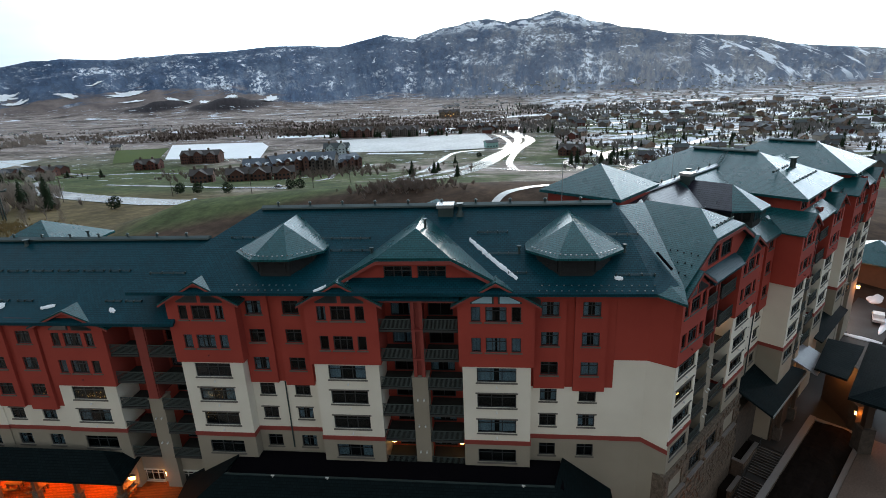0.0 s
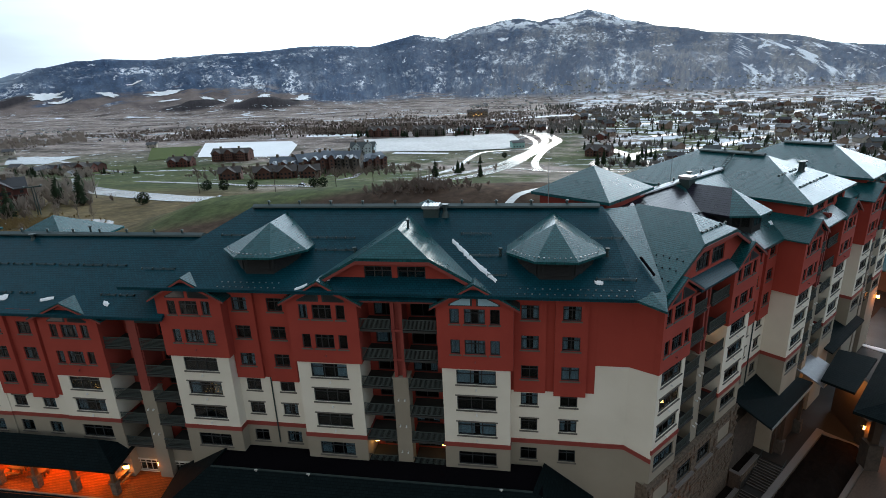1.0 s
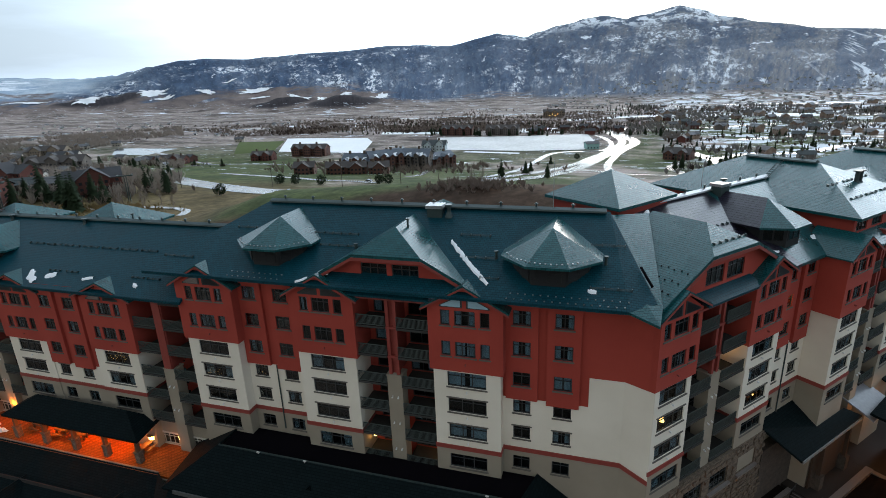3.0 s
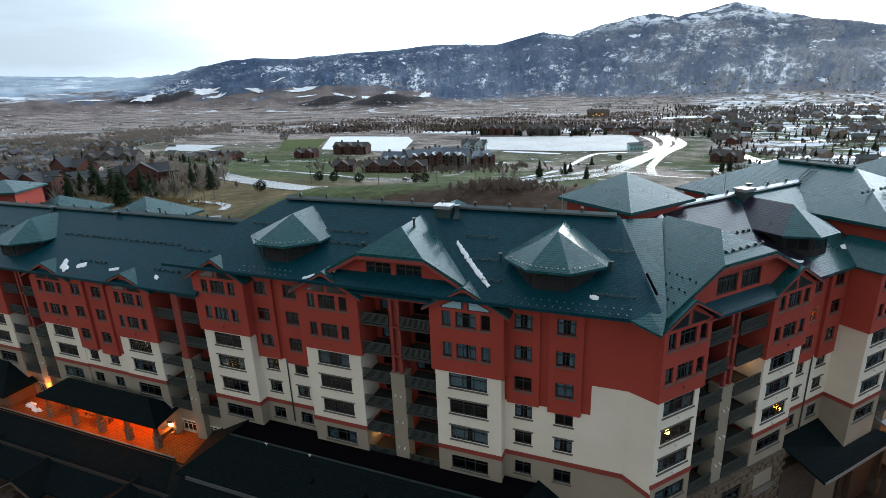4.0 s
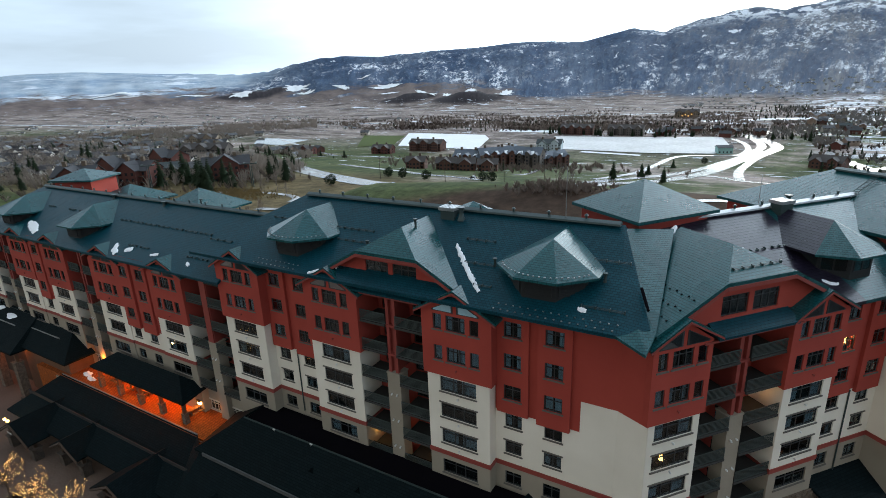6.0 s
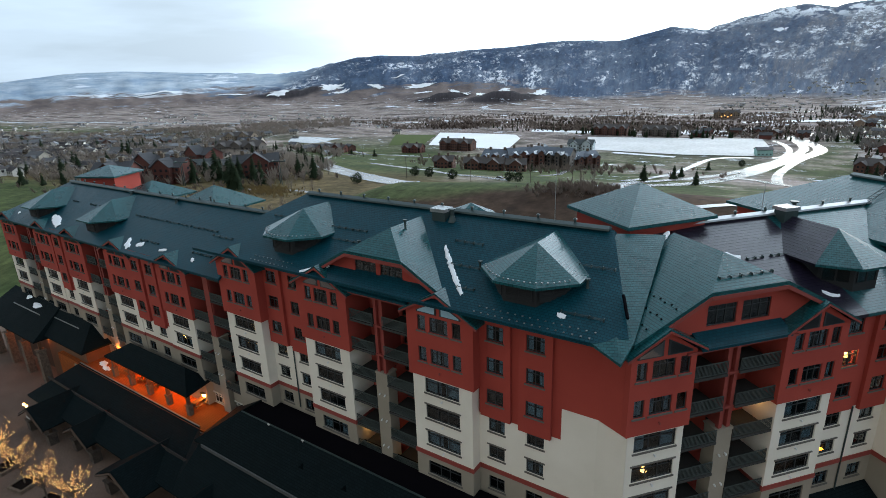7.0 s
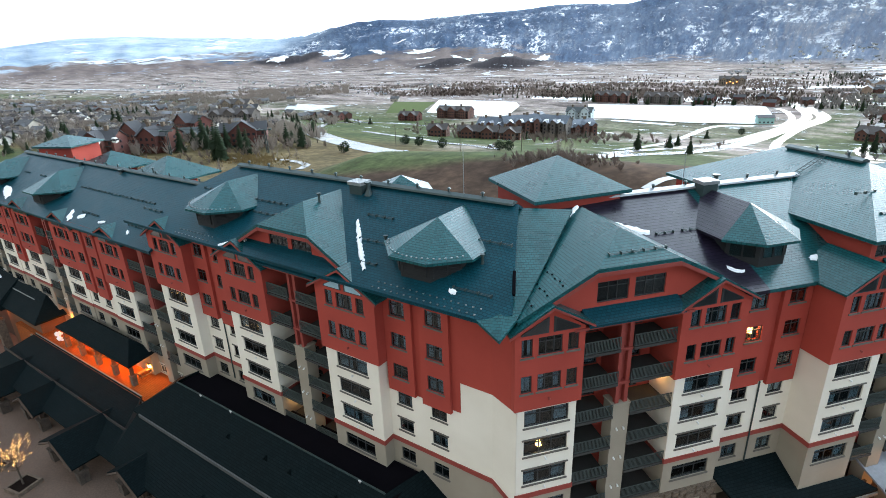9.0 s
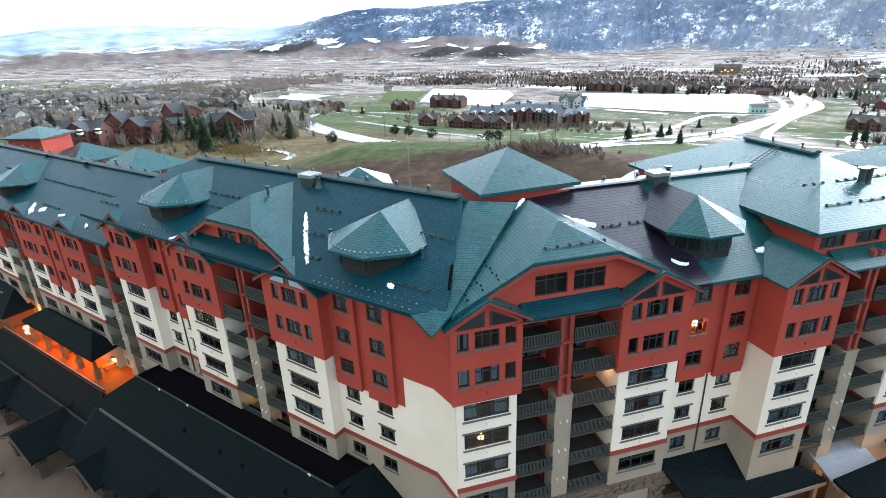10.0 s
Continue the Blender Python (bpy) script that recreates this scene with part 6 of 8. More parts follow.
wall_lantern(61.3, 93.0, 4.0, 260, 49, 0.24)

# ---- roads, fields and buildings of the valley ----
ROAD = surface("wet_road", (0.2, 0.19, 0.18), (0.36, 0.345, 0.325), 0.3, scale=0.02, fine=0.6, wet=0.12)
FIELD = surface("snow_covered_field", (0.74, 0.75, 0.77), (0.86, 0.87, 0.89), 0.7, scale=0.02, fine=0.3)
GRASS = surface("mown_grass", (0.06, 0.085, 0.022), (0.085, 0.11, 0.03), 0.95, scale=0.02, fine=0.5, spec=0.1)


def ribbon(name, pts, width, label, category="road", material=ROAD, lift=0.3):
    """A road laid over the land along a smooth line."""
    out = []
    p = [Vector((x, y)) for x, y in pts]
    p = [p[0] * 2 - p[1], *p, p[-1] * 2 - p[-2]]
    for a, b, c, d in zip(p, p[1:], p[2:], p[3:]):
        n = max(2, int((c - b).length / 7))
        for i in range(n):
            t = i / n
            out.append(0.5 * ((2 * b) + (c - a) * t + (2 * a - 5 * b + 4 * c - d) * t * t + (3 * b - a - 3 * c + d) * t ** 3))
    out.append(p[-2])
    bm = bmesh.new()
    prev = None
    for i, q in enumerate(out):
        d = (out[min(i + 1, len(out) - 1)] - out[max(i - 1, 0)]).normalized()
        s = Vector((-d.y, d.x)) * width / 2
        row = []
        for k in (-1, -0.5, 0, 0.5, 1):
            e = q + s * k
            row.append(bm.verts.new((e.x, e.y, ground_z(e.x, e.y) + lift)))
        if prev:
            for j in range(4):
                bm.faces.new((prev[j], row[j], row[j + 1], prev[j + 1]))
        prev = row
    bmesh.ops.recalc_face_normals(bm, faces=bm.faces)
    me = bpy.data.meshes.new(name)
    bm.to_mesh(me)
    bm.free()
    me.materials.append(material)
    return tagged(new(name, me), label, category, kind="structure")


def field(name, corners, material, label, lift=0.5):
    bm = bmesh.new()
    n = 14
    c = [Vector(v) for v in corners]
    grid = []
    for i in range(n + 1):
        row = []
        for j in range(n + 1):
            u, v = i / n, j / n
            q = c[0] * (1 - u) * (1 - v) + c[1] * u * (1 - v) + c[2] * u * v + c[3] * (1 - u) * v
            row.append(bm.verts.new((q.x, q.y, ground_z(q.x, q.y) + lift)))
        grid.append(row)
    for i in range(n):
        for j in range(n):
            bm.faces.new((grid[i][j], grid[i + 1][j], grid[i + 1][j + 1], grid[i][j + 1]))
    bmesh.ops.recalc_face_normals(bm, faces=bm.faces)
    me = bpy.data.meshes.new(name)
    bm.to_mesh(me)
    bm.free()
    me.materials.append(material)
    return tagged(new(name, me), label, "field", kind="structure")


ribbon("road_1", [(-900, 590), (-700, 500), (-588, 455), (-492, 408), (-393, 356), (-325, 326), (-238, 270), (-187, 244), (-150, 232), (-105, 238), (-75, 275), (-60, 310)], 18, "wide wet highway curving past the hotel")
ribbon("road_2", [(-64, 290), (-50, 335), (-38, 362), (-27, 413), (-15, 481), (2, 569), (22, 622), (36, 676), (31, 723), (16, 779), (-6, 814), (-26, 850), (-60, 930)], 12, "wet highway bending across the valley")
ribbon("road_3", [(-66, 318), (-58, 370), (-43, 426), (-25, 494), (-10, 553), (5, 598), (16, 640), (22, 685), (17, 735), (5, 784)], 9, "wet second carriageway inside the bend")
ribbon("road_12", [(-71, 355), (-63, 439), (-60, 520), (-54, 575), (-42, 597), (-14, 607), (4, 617), (10, 659), (5, 706), (-6, 744), (-24, 768)], 6, "narrow wet road round the field's corner")
ribbon("road_13", [(-18, 458), (1, 444), (12, 424), (28, 415), (64, 408), (103, 405), (170, 350)], 9, "wet cross road at the junction")
ribbon("road_14", [(11, 430), (8, 507), (15, 577), (25, 625)], 7, "wet slip road at the junction")
ribbon("road_15", [(5, 800), (35, 849), (66, 905), (104, 953), (170, 1010)], 9, "wet road into the town")
ribbon("road_16", [(-325, 340), (-388, 420), (-381, 462), (-334, 473), (-265, 465)], 6, "lane from the highway to the lodges")
ribbon("road_17", [(-640, 620), (-508, 544), (-430, 492), (-385, 465)], 6, "lane beside the meadow")
ribbon("road_18", [(-280, 352), (-247, 337), (-194, 317), (-167, 303), (-139, 298), (-120, 290)], 7, "lane below the lodges")
ribbon("path_5", [(-124, 347), (-122, 371), (-133, 425), (-127, 465), (-133, 490), (-124, 515)], 4.5, "pale winding path by the lodges", "path")
ribbon("road_5", [(78, 624), (92, 590), (103, 524), (103, 406)], 11, "wet side road between houses")
ribbon("road_6", [(78, 622), (70, 595), (77, 552), (60, 495), (63, 424)], 8, "winding wet lane")
ribbon("road_7", [(-420, 1080), (-220, 1130), (-139, 1175), (95, 1276), (282, 1337), (464, 1316), (800, 1250)], 14, "far valley road")
ribbon("road_8", [(20, 820), (65, 862), (213, 1053), (408, 1018), (700, 980)], 10, "far town road")
for i, q in enumerate(([(404, 1034), (450, 990), (479, 936), (464, 818), (420, 740)], [(60, 800), (122, 845), (187, 879), (242, 897), (330, 925)], [(326, 919), (371, 843), (414, 777), (500, 700)], [(103, 560), (139, 593), (188, 602), (268, 676), (356, 654), (400, 590)], [(200, 420), (285, 478), (330, 500), (420, 520)], [(150, 700), (240, 740), (330, 720), (390, 760)])):
    ribbon(f"road_{20 + i}", q, 9 if i < 4 else 8, "pale wet street of the town")
ribbon("path_1", [(-1.8, 147), (0.6, 153), (5, 157), (13, 161), (22, 158), (24, 150)], 2.2, "pale gravel path on the slope", "path", lift=0.15)
ribbon("path_2", [(-120, 118), (-128, 128), (-126, 140), (-136, 150), (-150, 150)], 4, "pale wet path below the mound", "path", lift=0.2)
ribbon("path_4", [(-206, 168), (-192, 174), (-180, 179), (-166, 180), (-152, 174), (-146, 164)], 3.6, "pale wet path past the reeds", "path", lift=0.25)
ribbon("road_11", [(-2000, 640), (-1500, 720), (-1000, 800), (-600, 900)], 20, "far valley road")
field("field_1", [(-386, 588), (-269, 583), (-304, 688), (-469, 738)], FIELD, "snow covered flat field")
field("field_1", [(-304, 688), (-304, 690), (-332, 735), (-469, 738)], FIELD, "snow covered flat field")
TARP = surface("wet_grey_snow", (0.46, 0.45, 0.44), (0.74, 0.73, 0.72), 0.7, scale=0.03, fine=0.35, spread=0.4)
field("field_2", [(-178, 611), (-80, 606), (-22, 770), (-225, 732)], TARP, "wet snow covered flat field")
field("field_2", [(-80, 606), (-18, 618), (-7, 678), (-22, 770)], TARP, "wet snow covered flat field")
field("snow_strip", [(-150, 592), (-85, 583), (-84, 591), (-148, 602)], FIELD, "strip of snow below the field")
WATER = surface("still_pond_water", (0.03, 0.035, 0.04), (0.05, 0.055, 0.06), 0.08, fine=0.5, bump=0.02)
field("pond", [(-611, 549), (-559, 556), (-571, 620), (-672, 612)], WATER, "still pond reflecting the sky", 0.3)
field("parking_lot", [(-300, 214), (-272, 226), (-372, 306), (-398, 298)], TARP, "wet pale parking lot with slush", 0.35)
field("field_3", [(-433, 563), (-393, 586), (-453, 705), (-527, 698)], GRASS, "green mown grass field")
for a in ([(-120, 800), (-60, 790), (-50, 850), (-130, 860)], [(-330, 780), (-230, 775), (-225, 800), (-340, 810)],
          [(140, 1010), (330, 1010), (330, 1070), (130, 1070)], [(430, 880), (640, 860), (640, 930), (430, 940)], [(-60, 985), (120, 1040), (110, 1075), (-70, 1010)]):
    field("snow_field", a, FIELD, "snow covered field in the valley")



def snow_bank(az, r, half, deep, skew, seed):
    """An irregular bank of old snow on the foothills: bearing and half width in degrees, distance and half depth in metres."""
    co, faces, n, rings = [], [], 72, 7
    for j in range(rings + 1):
        for i in range(n):
            a = 2 * math.pi * i / n
            k = 0.78 * j / rings * (0.75 + 0.5 * noise.noise((1.7 * math.cos(a), 1.7 * math.sin(a), seed)) + 0.45 * noise.noise((6 * math.cos(a), 6 * math.sin(a), seed)))
            u, v = k * math.cos(a), k * math.sin(a)
            q, d = radians(az + half * u + skew * v), r + deep * v
            x, y = d * math.sin(q), d * math.cos(q)
            co.append((x, y, ground_z(x, y) + 3.2))
    for j in range(rings):
        for i in range(n):
            k = (i + 1) % n
            faces.append((j * n + i, j * n + k, (j + 1) * n + k, (j + 1) * n + i))
    me = bpy.data.meshes.new("snow_bank")
    me.from_pydata(co, [], faces)
    me.flip_normals()
    me.materials.append(FIELD)
    tagged(new("snow_bank", me), "bank of old snow on the brown foothills", "field", kind="structure")


for i, q in enumerate(((-44.0, 2560, 1.9, 120, -0.2), (-43.4, 2400, 1.3, 70, 0.2), (-39.7, 2310, 0.9, 110, -0.8), (-35.4, 2270, 2.1, 70, 1.0), (-34.9, 2075, 1.2, 50, 0.8), (-31.2, 1900, 0.8, 170, -1.1),
                       (-23.2, 1740, 1.6, 100, -0.3), (-29.0, 1790, 0.6, 60, 0.3), (-49.3, 2560, 1.6, 130, 0.6), (-47.5, 2700, 1.2, 60, 0.3), (-60.5, 2860, 3.0, 60, 0.0), (-53.5, 2760, 2.0, 60, 0.5), (-37.5, 2500, 0.8, 60, 0.5),
                       (-26.6, 1850, 0.9, 45, 0.4))):
    snow_bank(*q, 3.7 * i + 0.5)

# houses
HWALL = [surface("house_wall", tuple(0.85 * c for c in q), tuple(1.15 * c for c in q), 0.9, scale=0.3, fine=3) for q in
         ((0.095, 0.042, 0.031), (0.2, 0.16, 0.12), (0.1, 0.085, 0.075), (0.36, 0.33, 0.28), (0.1, 0.032, 0.024))]
HROOF = [surface("house_roof", tuple(0.8 * c for c in q), tuple(1.2 * c for c in q), 0.75, scale=0.3, fine=3) for q in
         ((0.04, 0.04, 0.045), (0.06, 0.05, 0.046), (0.05, 0.062, 0.064), (0.08, 0.08, 0.085), (0.04, 0.04, 0.045))]
PANE_DARK = surface("dark_house_glass", (0.015, 0.017, 0.02), (0.03, 0.034, 0.04), 0.15, fine=2)


def block(par, x0, x1, y0, y1, z, h, pitch, wall, roof, along=True, floors=2, step=3.2, ends=False):
    """A gabled block under par: wall with gable ends, roof, and single windows."""
    bm = boxes((x0, x1, y0, y1, z - 2, z + h))
    if along:
        ym, rise = (y0 + y1) / 2, pitch * (y1 - y0) / 2
        for x in (x0, x1):
            bm.faces.new([bm.verts.new(p) for p in ((x, y0, z + h), (x, y1, z + h), (x, ym, z + h + rise))])
        o = 0.7
        pts = [(x0 - o, y0 - o, z + h - o * pitch), (x1 + o, y0 - o, z + h - o * pitch), (x1 + o, ym, z + h + rise), (x0 - o, ym, z + h + rise), (x0 - o, y1 + o, z + h - o * pitch), (x1 + o, y1 + o, z + h - o * pitch)]
        fs = [[0, 1, 2, 3], [3, 2, 5, 4]]
    else:
        xm, rise = (x0 + x1) / 2, pitch * (x1 - x0) / 2
        for y in (y0, y1):
            bm.faces.new([bm.verts.new(p) for p in ((x0, y, z + h), (x1, y, z + h), (xm, y, z + h + rise))])
        o = 0.7
        pts = [(x0 - o, y0 - o, z + h - o * pitch), (xm, y0 - o, z + h + rise), (x1 + o, y0 - o, z + h - o * pitch), (x0 - o, y1 + o, z + h - o * pitch), (xm, y1 + o, z + h + rise), (x1 + o, y1 + o, z + h - o * pitch)]
        fs = [[0, 1, 4, 3], [1, 2, 5, 4]]
    part("wall", bm, wall, par)
    part("roof", sheet([(p[0], p[1], p[2] + 0.25) for p in pts], fs, 0.3), roof, par)
    n = max(1, int((x1 - x0) / step))
    for f in range(floors):
        for i in range(n):
            x = x0 + (x1 - x0) * (i + 0.5) / n
            place("window", mesh_of(("house_window",), lambda: boxes((-0.7, 0.7, -0.06, 0.1, 0, 1.4)), PANE_DARK), par, m=pose(x, y0, z + 0.9 + f * 2.9))
    for f in range(floors if ends else 0):
        place("window", mesh_of(("house_window",), None, None), par, m=pose(x1, (y0 + y1) / 2, z + 0.9 + f * 2.9, 0, 0, 90))


def on_ground(x, y, turn=0.0):
    return pose(x, y, ground_z(x, y), 0, 0, turn)


HOUSES = []
WORDS = ("red-brown timber", "tan stucco", "grey timber", "pale cream", "dark red timber")
for k in range(5):
    h = root("house", f"small {WORDS[k]} house with pitched roof", "house", on_ground(-300 + 9 * k, 175 + 14 * k, 20 * k), "valley houses")
    block(h, -6.5, 6.5, -4.5, 4.5, 0, 5.2, 0.6, HWALL[k], HROOF[k], True, 2, 4.3)
    block(h, -2 + k, 4.0 + k * 0.4, -7.2, -3.6, 0, 4.4, 0.7, HWALL[k], HROOF[k], False, 1)
    if k % 2 == 0:
        part("chimney", boxes((3.2, 4.2, 0.2, 1.1, 5, 9.0)), STONE, h)
    HOUSES.append(h)

RH = random.Random(21)


def clear(x, y):
    """Whether a place is free of roads and open fields."""
    if -660 < x < -100 and abs(y - (215 - 0.44 * x)) < 26 and y < 520:
        return False
    if -720 < x < 0 and 500 < y < 770:
        return False
    if abs(x - 30) < 40 and 430 < y < 760:
        return False
    return True


def town(count, x0, x1, y0, y1, kinds, gap=17):
    spots = []
    for _ in range(count * 12):
        if len(spots) >= count:
            break
        x, y = RH.uniform(x0, x1), RH.uniform(y0, y1)
        if not clear(x, y) or any(abs(x - a) < gap and abs(y - b) < gap for a, b in spots):
            continue
        spots.append((x, y))
        copy_thing(HOUSES[RH.choice(kinds)], on_ground(x, y, RH.choice((0, 15, 30, 75, 100, -20, 180))))


town(56, 80, 620, 440, 1150, (0, 1, 2, 2, 4, 3), 24)
town(24, -1000, -430, 170, 520, (1, 2, 3, 3, 0))
town(16, -760, -430, 420, 620, (1, 2, 3, 0))
town(14, -240, 40, 770, 840, (0, 0, 2, 4), 26)
town(16, 120, 300, 300, 460, (0, 2, 4))


SLATE = surface("blue_grey_slates", (0.045, 0.058, 0.08), (0.11, 0.135, 0.17), 0.5, scale=0.2, fine=3)


def lodge(name, label, x, y, turn, length, deep, floors, wall, roof, gables=3):
    """A large lodge: a long block with cross gables, balconies and chimneys."""
    r = root(name, label, "building", on_ground(x, y, turn), "lodges")
    h = floors * 3.0
    block(r, -length / 2, length / 2, -deep / 2, deep / 2, 0, h, 0.6, wall, roof, True, floors, 3.6, True)
    for i in range(gables):
        c = -length / 2 + length * (i + 0.5) / gables
        w = length / gables * 0.28
        block(r, c - w, c + w, -deep / 2 - 3.0, -deep / 2 + 4, 0, h + 0.5 + (i % 2) * 1.2, 0.75, wall, roof, False, floors, 2.6)
    if roof == SLATE:
        for i in range(3):
            a = -length * 0.4 + length * 0.3 * i
            sl = [(a, -deep / 2 - 0.2, h + 0.27), (a + length * 0.16, -deep / 2 - 0.2, h + 0.27), (a + length * 0.13, -deep * 0.27, h + 0.27 + 0.6 * deep * 0.23 + 0.1), (a + length * 0.02, -deep * 0.3, h + 0.27 + 0.6 * deep * 0.2 + 0.1)]
            part("snow_patch", sheet(sl, [[0, 1, 2, 3]], 0.08), SNOW, r, "snow left on the roof")
    for f in range(1, floors):
        part("balcony", boxes((-length / 2 + 1, length / 2 - 1, -deep / 2 - 1.5, -deep / 2 - 0.05, f * 3 - 0.2, f * 3)), SLAB, r)
    for c in (-length * 0.3, length * 0.2):
        part("chimney", boxes((c - 0.9, c + 0.9, -0.8, 0.8, h, h + deep * 0.3 + 2.2)), STONE, r)
    return r


for x, y, t, n, d, f, g in ((-196, 424, 6, 26, 18, 3, 3), (-176, 432, 40, 30, 17, 4, 4), (-158, 452, 4, 34, 18, 4, 5), (-182, 466, 80, 34, 16, 4, 4), (-140, 474, 55, 26, 16, 3, 3)):
    lodge("lodge", "large brown condominium lodge with blue-grey gabled roofs", x, y, t, n, d, f, HWALL[0] if g < 5 else HWALL[2], SLATE, g)
lodge("lodge", "red-brown lodge with three gables beside the snow field", -325, 562, 4, 42, 15, 3, HWALL[0], HROOF[1], 3)
lodge("lodge", "small red-brown lodge beside the lane", -360, 520, 10, 24, 14, 2, HWALL[4], HROOF[1], 2)
lodge("lodge", "pale blue and white apartment building", -176, 572, 8, 26, 14, 4, surface("pale_blue_siding", (0.4, 0.48, 0.52), (0.55, 0.62, 0.66), 0.9, fine=3), HROOF[2], 2)
for x, y in ((-190, 372), (-176, 378), (-160, 384), (-214, 366)):
    lodge("lodge", "brown gabled lodge house", x, y, 20, 15, 12, 2, HWALL[0], HROOF[1], 1)
lodge("lodge", "brown lodge row beyond the field", -205, 772, 0, 46, 16, 3, HWALL[0], HROOF[1], 4)
lodge("lodge", "brown lodge row beyond the field", -140, 778, 0, 46, 16, 3, HWALL[2], HROOF[1], 4)
lodge("lodge", "brown house above the bend of the road", 72, 560, -25, 24, 16, 2, HWALL[0], HROOF[1], 2)
lodge("lodge", "small red-brown barn-like timber building", -430, 470, 5, 18, 10, 2, HWALL[4], HROOF[1], 1)
# red apartment blocks down the slope
for x, y, t, n in ((-236, 206, 48, 24), (-256, 168, 20, 18), (-280, 172, 12, 24), (-318, 226, 0, 24), (-262, 142, 35, 18)):
    lodge("apartment_block", "dark red timber apartment block with grey stair tower", x, y, t, n, 13, 3, HWALL[4], HROOF[0], 1)
lodge("lodge", "tan stucco commercial building in the valley town", -690, 528, 20, 46, 18, 3, HWALL[1], HROOF[1], 2)
lodge("lodge", "tan stucco commercial building in the valley town", -628, 498, 30, 34, 16, 2, HWALL[3], HROOF[0], 2)
lodge("lodge", "long brown condominium block beside the highway", -420, 330, 24, 44, 15, 3, HWALL[2], HROOF[1], 3)
shed = root("shed", "small pale teal shed at the field's corner", "shed", on_ground(-11, 628, 20))
block(shed, -7, 7, -5, 5, 0, 6, 0.4, surface("teal_siding", (0.25, 0.45, 0.42), (0.32, 0.52, 0.5), 0.8, fine=2), HROOF[3], True, 1)


copy_thing(HOUSES[3], on_ground(-530, 704, 20)), copy_thing(HOUSES[3], on_ground(-700, 640, 40))
for x, y, turn in ((-141, 231, 165), (-128, 296, 170), (-345, 337, 147), (-300, 566, 5), (-292, 572, 8), (-284, 562, 3)):
    car(x, y, ground_z(x, y) + 0.4, turn, PANE_CAR if turn > 160 else FIXTURE, "dark car on the wet road" if turn > 160 else "pale car in the valley")
inn = lodge("lodge", "far lodge with amber lit windows", -100, 1085, 10, 40, 16, 3, HWALL[1], HROOF[1], 3)
DIM_LAMP = glow("dim_amber_lamp", (1.0, 0.45, 0.12), 2.2)
for i in range(4):
    part("lit_window", boxes((-9 + 5 * i, -7.4 + 5 * i, -11.4, -11.2, 2.0 + 2.4 * (i % 2), 3.8 + 2.4 * (i % 2))), DIM_LAMP, inn, "amber lit window")


def far_houses(name, label, count, place_at, seed, wall, roof, lo=0.75, hi=1.3):
    """Far rows of gabled houses, walls and roofs in one mesh, with dark windows."""
    rng = random.Random(seed)
    co, faces, mats = [], [], []

    def add(pts, fs, mat):
        k = len(co)
        co.extend(pts)
        for q in fs:
            faces.append([k + i for i in q])
            mats.append(mat)

    for _ in range(count):
        x, y = place_at(rng)
        if not clear(x, y):
            continue
        s, turn = rng.uniform(lo, hi), rng.choice((0.1, 0.5, 0.9, 1.4, 1.9, 2.6)) + rng.uniform(-0.1, 0.1)
        w, d, h, z = 6.5 * s, 4.4 * s, rng.choice((3.6, 5.4, 6.0)) * s, ground_z(x, y)
        c, e = math.cos(turn), math.sin(turn)
        t = lambda a, b, q: (x + a * c - b * e, y + a * e + b * c, z + q)
        r = h + 0.6 * d
        body = [t(-w, -d, -2), t(w, -d, -2), t(w, d, -2), t(-w, d, -2), t(-w, -d, h), t(w, -d, h), t(w, d, h), t(-w, d, h), t(-w, 0, r), t(w, 0, r)]
        add(body, [(0, 1, 5, 4), (1, 2, 6, 9, 5), (2, 3, 7, 6), (3, 0, 4, 8, 7)], 0)
        o, f = 0.7, 0.42
        add([t(-w - o, -d - o, h - f), t(w + o, -d - o, h - f), t(w + o, 0, r + 0.1), t(-w - o, 0, r + 0.1), t(-w - o, d + o, h - f), t(w + o, d + o, h - f)], [(0, 1, 2, 3), (3, 2, 5, 4)], 1)
        for sd in (-1, 1):
            for i in range(3):
                a = w * (-0.6 + 0.6 * i)
                q = [t(a - 0.7, sd * (d + 0.05), h - 2.2), t(a + 0.7, sd * (d + 0.05), h - 2.2), t(a + 0.7, sd * (d + 0.05), h - 0.9), t(a - 0.7, sd * (d + 0.05), h - 0.9)]
                add(q, [(0, 1, 2, 3)], 2)
    me = bpy.data.meshes.new(name)
    me.from_pydata(co, [], faces)
    for q in (wall, roof, PANE_DARK):
        me.materials.append(q)
    me.polygons.foreach_set("material_index", mats)
    return tagged(new(name, me), label, "houses", kind="stuff")


def patch_of(x0, x1, y0, y1):
    return lambda g: (g.uniform(x0, x1), g.uniform(y0, y1))


PALE_HOUSE = surface("pale_house_walls", (0.5, 0.47, 0.43), (0.75, 0.72, 0.67), 0.9, scale=0.02, fine=0.3)
MIXED = surface("brown_house_walls", (0.1, 0.05, 0.035), (0.34, 0.26, 0.2), 0.9, scale=0.02, fine=0.3)
DARKTOP = surface("dark_house_roofs", (0.02, 0.02, 0.023), (0.11, 0.1, 0.1), 0.9, scale=0.05, fine=0.3, spec=0.06)
GREYTOP = surface("grey_house_roofs", (0.07, 0.07, 0.075), (0.2, 0.19, 0.19), 0.8, scale=0.05, fine=0.3, spec=0.2)
SNOWTOP = surface("part_snowy_house_roofs", (0.02, 0.02, 0.022), (0.3, 0.31, 0.33), 0.8, scale=0.06, fine=0.2, spec=0.15)
